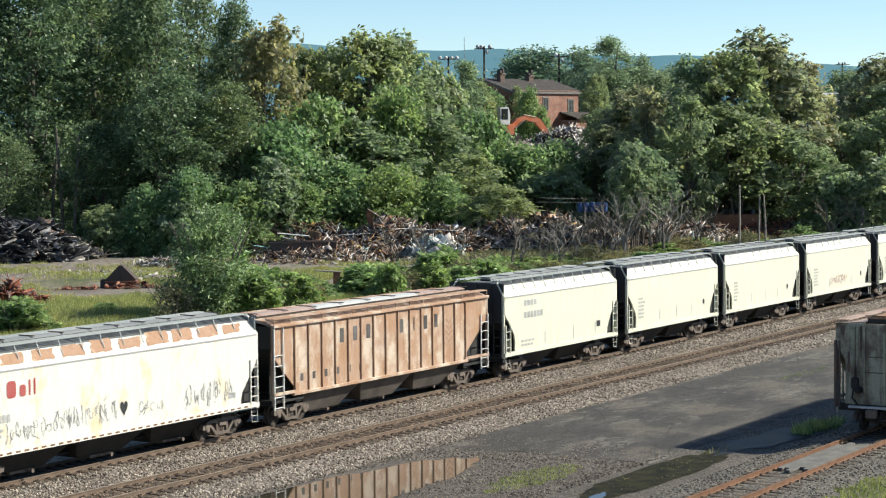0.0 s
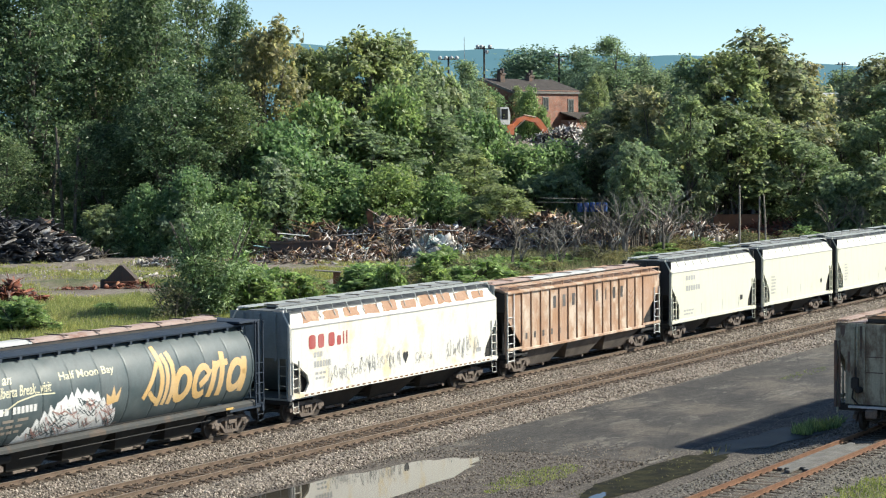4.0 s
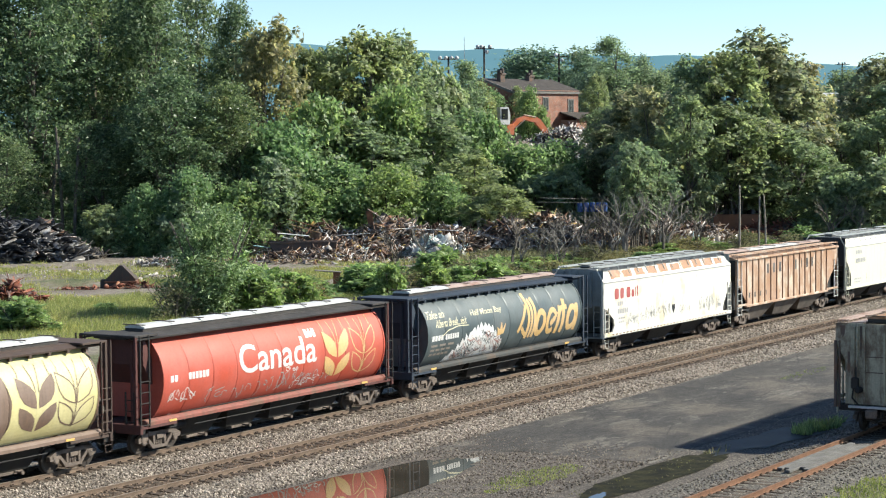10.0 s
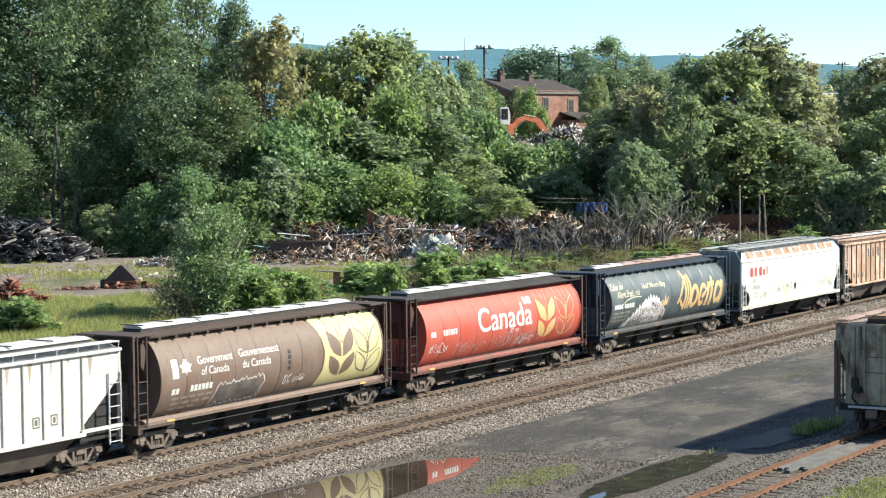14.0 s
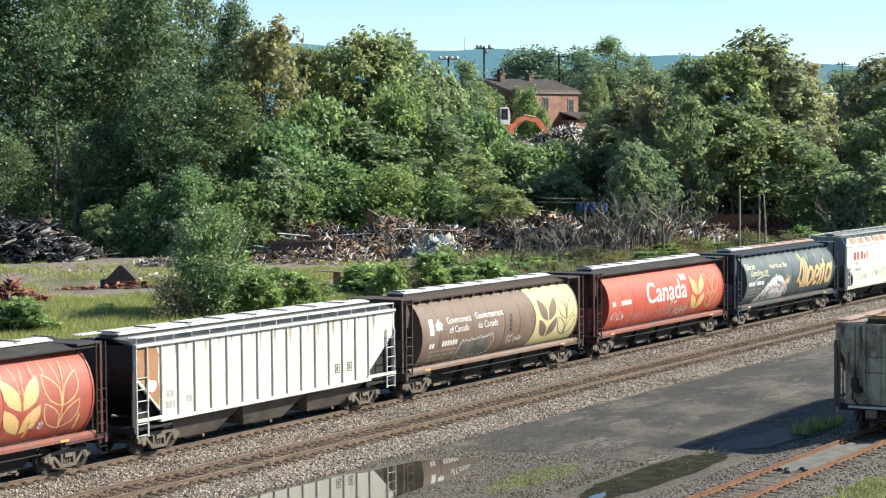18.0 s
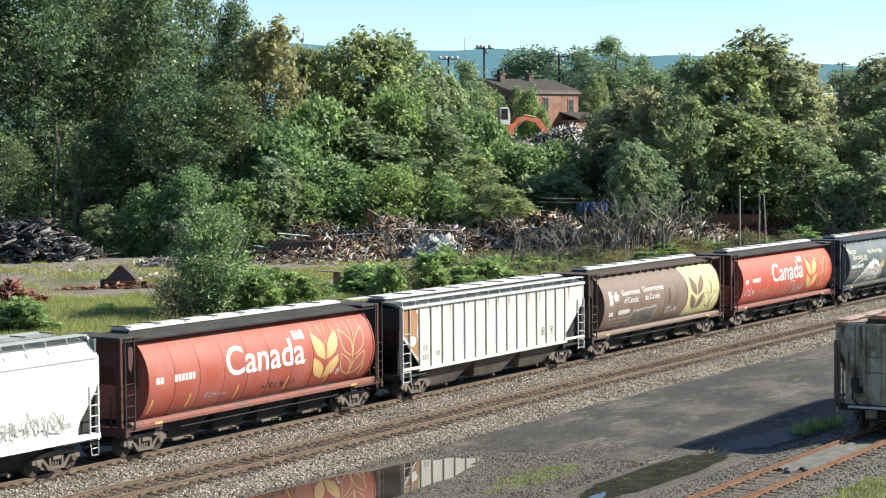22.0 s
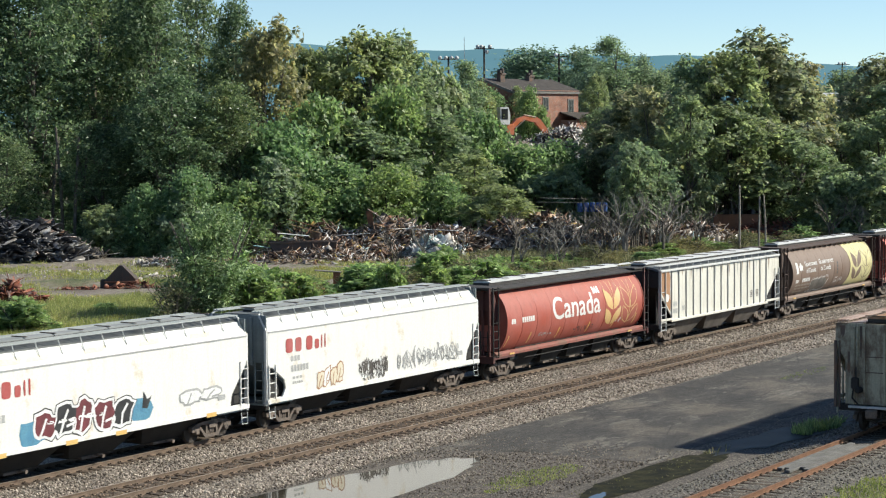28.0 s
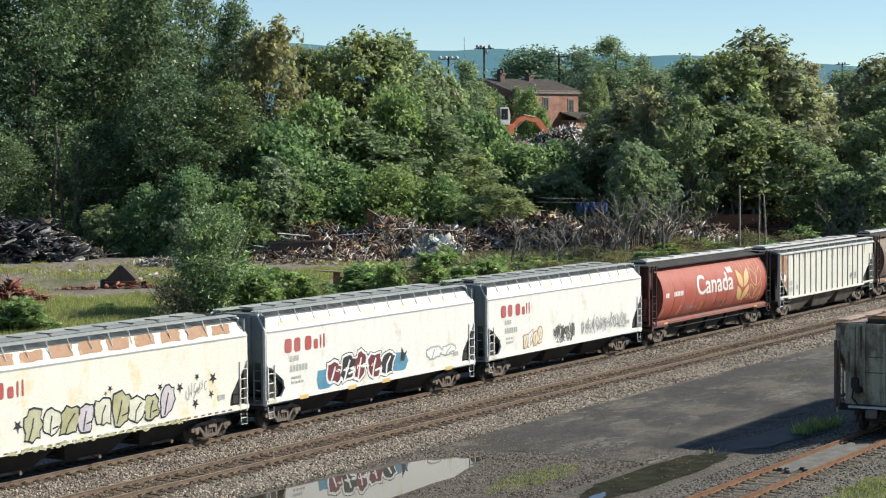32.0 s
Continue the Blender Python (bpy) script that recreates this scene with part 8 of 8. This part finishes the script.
def excavator():
    t = thing("excavator", pose(230.0, 131.5, ground_z(230.0, 131.5) + 2.4, 0, 0, -32), "orange tracked excavator with a white cab and folded boom", "excavator")
    for s in (-1, 1):
        bm = bmesh.new()
        prism(bm, [(-1.9, 0.15), (-1.5, 0), (1.5, 0), (1.9, 0.15), (2.0, 0.5), (1.7, 0.85), (-1.7, 0.85), (-2.0, 0.5)], "y", s * 1.2 - 0.3, s * 1.2 + 0.3)
        part("crawler_track", bm, M_BLACK, t)
    bm = bmesh.new()
    box(bm, -2.4, 0.9, -1.35, 1.35, 0.8, 2.25, 0.08)
    part("engine_deck", bm, M_ORANGE, t)
    bm = bmesh.new()
    prism(bm, [(-1.2, 2.2), (0.2, 2.2), (0.3, 3.4), (0.0, 4.5), (-1.2, 4.5)], "y", -1.4, -0.4)
    cab = part("cab", bm, P_LETTER, t, "white cab")
    bm = bmesh.new()
    box(bm, -1.05, -0.1, -1.43, -1.405, 2.9, 4.3)
    part("cab_window", bm, M_PANE, cab)
    bm = bmesh.new()
    for y in (-1.25, -0.9, -0.55):
        prism(bm, [(0.33, 3.35), (0.02, 4.46), (-0.02, 4.46), (0.29, 3.35)], "y", y - 0.13, y + 0.13)
    part("cab_windscreen", bm, M_PANE, cab)
    bm = bmesh.new()
    prism(bm, [(0.7, 1.7), (1.4, 1.4), (2.3, 2.55), (3.1, 2.8), (4.9, 2.45), (5.2, 2.6), (5.1, 2.95), (3.0, 3.35), (1.8, 2.95)], "y", -0.35, 0.35)
    part("boom", bm, M_ORANGE, t)
    bm = bmesh.new()
    prism(bm, [(4.5, 2.9), (5.0, 3.2), (5.5, 2.9), (7.6, 0.4), (7.2, 0.1), (4.9, 2.2)], "y", -0.24, 0.24)
    part("stick", bm, M_ORANGE, t)
    bm = bmesh.new()
    prism(bm, [(7.1, 0.5), (7.8, 0.4), (7.8, -0.3), (7.1, -0.7), (6.7, -0.3)], "y", -0.5, 0.5)
    part("grapple", bm, M_BLACK, t)
    bm = bmesh.new()
    tube(bm, [(1.5, -0.42, 1.7), (3.0, -0.42, 2.8)], 0.1, 8)
    tube(bm, [(3.0, 0, 3.5), (4.9, 0, 3.2)], 0.1, 8)
    part("hydraulic_ram", bm, M_RAIL_SHINE, t)


excavator()


def floodlight_pole(x, y, top, arms, label):
    z = ground_z(x, y)
    t = thing("floodlight_pole", pose(x, y, z, 0, 0, -60), label, "floodlight")
    h = top - z
    bm = bmesh.new()
    lathe(bm, [(0.22, -0.3), (0.14, h)], "z", 8)
    part("pole", bm, M_BARK_DARK, t)
    bm = bmesh.new()
    box(bm, -1.5, 1.5, -0.07, 0.07, h - 0.5, h - 0.36)
    part("crossarm", bm, M_BARK_DARK, t)
    for dx, dz in arms:
        bm = bmesh.new()
        lathe(bm, [(0.12, -0.2), (0.3, -0.05), (0.33, 0.12), (0.3, 0.14)], "y", 10, (dx, -0.1, h - 0.2 + dz))
        part("lamp_head", bm, P_HATCH, t)


floodlight_pole(267.6, 156.4, 25.8, ((-1.0, 0.1), (-0.4, 0.1), (0.9, 0.1), (0.4, -0.7)), "tall dark pole with a cluster of pale floodlights")
floodlight_pole(264.8, 161.2, 24.2, ((-1.3, 0), (-0.4, 0), (0.5, 0), (1.3, 0)), "dark pole with a row of pale floodlights")
floodlight_pole(282.1, 151.0, 24.9, ((-0.5, 0), (0.5, -0.8)), "slim pole with two floodlights")
floodlight_pole(394.3, 144.8, 26.5, ((-0.6, 0), (0.6, 0)), "distant slim street lamp pole")


def far_shed():
    t = thing("metal_shed", pose(312, 118, 8, 0, 0, -66), "pale blue metal shed half hidden by trees", "shed")
    bm = bmesh.new()
    box(bm, -5, 5, -4, 4, -1, 9)
    part("wall", bm, P_GREY_END, t)
    bm = bmesh.new()
    prism(bm, [(-4.4, 8.9), (0, 10.3), (4.4, 8.9), (4.4, 9.1), (0, 10.5), (-4.4, 9.1)], "x", -5.4, 5.4)
    part("roof", bm, P_HATCH, t)


far_shed()


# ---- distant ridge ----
# Wooded ridge with the haze put into its emission colour.
M_HILL = haze_glow_hill("haze_glow_ridge", (0.08, 0.172, 0.225), (0.096, 0.19, 0.24))


def ridge():
    bm = bmesh.new()
    rows = []
    for k in range(401):
        a = radians(-30 + 130 * k / 400)
        d = 4200
        top = float(np.interp(math.degrees(a), [10, 19.7, 21, 23, 24.8, 25.6, 28, 28.8, 29.9, 31.2, 32.6, 34.7, 35.5, 45], [150, 161, 169, 184, 192, 190, 195, 202, 211, 206, 209, 218, 225, 240])) + 1.5 * noise.noise((a * 40, 8, 0)) + 0.8 * noise.noise((a * 160, 2, 0))
        rows.append([(d * math.cos(a), d * math.sin(a), -60), (1.02 * d * math.cos(a), 1.02 * d * math.sin(a), top * 0.6), (1.06 * d * math.cos(a), 1.06 * d * math.sin(a), top), (1.08 * d * math.cos(a), 1.08 * d * math.sin(a), top - 60)])
    sheet(bm, rows)
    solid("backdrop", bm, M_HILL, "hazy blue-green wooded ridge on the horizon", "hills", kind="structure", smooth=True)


ridge()


# ---- the standing car on the siding ----
P_OLIVE = painted("grimy_grey_paint", (0.33, 0.315, 0.235), (0.062, 0.046, 0.034), 0.8, 0.75, rust=(0.1, 0.062, 0.042), rust_amount=0.55, fade=0.03)


def standing_car():
    car = rib_side_car("grimy grey rib-sided hopper car standing on the siding", 8.2, P_OLIVE, P_OLIVE, P_HATCH_PINK, [P_RUST_PATCH], end=P_OLIVE, trim=P_OLIVE)
    for old in list(car.children):
        if old.name.startswith(("end_sheet", "corner_web", "corner_post")) and sum((Vector(c) for c in old.bound_box), Vector()).x < 0:
            bpy.data.objects.remove(old)
    bm = bmesh.new()
    prism(bm, [(1.58, 4.28), (1.58, 3.55), (1.18, 2.8), (1.18, 1.15), (-1.18, 1.15), (-1.18, 2.8), (-1.58, 3.55), (-1.58, 4.28)], "x", -8.2, -8.12)
    sheet_end = part("end_sheet", bm, P_OLIVE, car, "grimy grey-green end sheet with rust runs")
    for y in (0.82, 0.7, 0.4, -0.4, -0.76):
        bm = bmesh.new()
        box(bm, -8.3, -8.2, y - 0.035, y + 0.035, 1.15, 4.15, 0.01)
        part("stiffener", bm, P_OLIVE, sheet_end)
    for z in (3.0, 2.4):
        bm = bmesh.new()
        box(bm, -8.215, -8.2, -1.1, 0.36, z - 0.02, z + 0.02)
        part("weld_seam", bm, M_STEEL_BROWN, sheet_end)
    for y, w in ((1.58, 0.06), (1.42, 0.035), (-1.42, 0.035), (-1.58, 0.06)):
        bm = bmesh.new()
        box(bm, -8.24, -8.16, y - w, y + w, 1.0, 3.6, 0.01)
        part("corner_post", bm, M_STEEL_BROWN, car)
    bm = bmesh.new()
    box(bm, -8.42, -8.1, -1.5, 1.0, 1.02, 1.1, 0.01)
    part("end_sill", bm, P_HATCH, car, "pale worn end sill")
    bm = bmesh.new()
    box(bm, -8.4, -8.2, 0.62, 0.9, 1.75, 2.2, 0.05)
    lathe(bm, [(0.1, -8.5), (0.13, -8.45), (0.13, -8.2)], "x", 10, (0, 0.6, 1.72))
    tube(bm, [(-8.35, 0.8, 1.8), (-8.35, 0.86, 1.4), (-8.3, 0.6, 1.12)], 0.035, 6)
    tube(bm, [(-8.3, 0.72, 2.15), (-8.28, 0.72, 2.6)], 0.03, 6)
    part("brake_valve", bm, M_BLACK, car)
    for k, (y, z, w, h) in enumerate(((1.3, 4.2, 0.2, 0.5), (1.05, 3.2, 0.1, 1.0), (0.56, 4.2, 0.08, 1.3))):
        bm = bmesh.new()
        o = [(y + w * (0.5 - j / 6) , z - 0.03 * (j % 2)) for j in range(7)] + [(y + w * (j / 6 - 0.5) * 0.8, z - h * (0.7 + 0.3 * ((j * 5 + k) % 4) / 3)) for j in range(7)]
        prism(bm, o, "x", -8.204, -8.202)
        part("rust_run", bm, M_STEEL_BROWN, sheet_end)
    car["group"] = ""
    del car["group"]
    car.matrix_basis = pose(73.45 + 8.2, SIDING_Y, 0)
    WHEELSETS[-4:] = []
    for part_of in list(car.children):
        if part_of.name.startswith("brake_wheel"):
            bpy.data.objects.remove(part_of)


standing_car()


def radio_mast(x, y, foot, top):
    """Lattice mast on the ridge: three legs with cross-braces."""
    t = thing("radio_mast", pose(x, y, foot), "thin grey radio mast on the distant ridge", "mast")
    h = top - foot
    for k in range(3):
        a = 2.094 * k
        bm = bmesh.new()
        tube(bm, [(1.2 * math.cos(a), 1.2 * math.sin(a), 0), (0.3 * math.cos(a), 0.3 * math.sin(a), h)], 0.3, 5)
        part("leg", bm, M_MAST, t)
    bm = bmesh.new()
    for k in range(10):
        z = h * k / 10
        r = 1.2 - 0.9 * k / 10
        for j in range(3):
            a, b = 2.094 * j, 2.094 * (j + 1)
            tube(bm, [(r * math.cos(a), r * math.sin(a), z), (r * math.cos(b), r * math.sin(b), z + h / 12)], 0.15, 4)
    part("brace", bm, M_MAST, t)


M_MAST = surface("galvanised_mast", (0.3, 0.32, 0.33), (0.4, 0.42, 0.43), 0.1, 0.6)
radio_mast(3690.8, 2206.4, 120, 228.6)


# ---- what moves: the train rolls away along the main track, slowing slightly, and its wheels turn ----
def run(t):
    d = t - 16.0
    return 4.51466 * d - 0.006359 * d * d


def motions():
    for car, at in CARS:
        walk(car, [(t, pose(at + run(t), MAIN_Y, 0)) for t in range(0, 33)])
    times = [k * 0.1 for k in range(321)]
    turns = [(t, math.degrees(run(t) / WHEEL_R)) for t in times]
    for wheel, x in WHEELSETS:
        walk(wheel, [(t, pose(x, 0, WHEEL_R, 0, a, 0)) for t, a in turns])


motions()
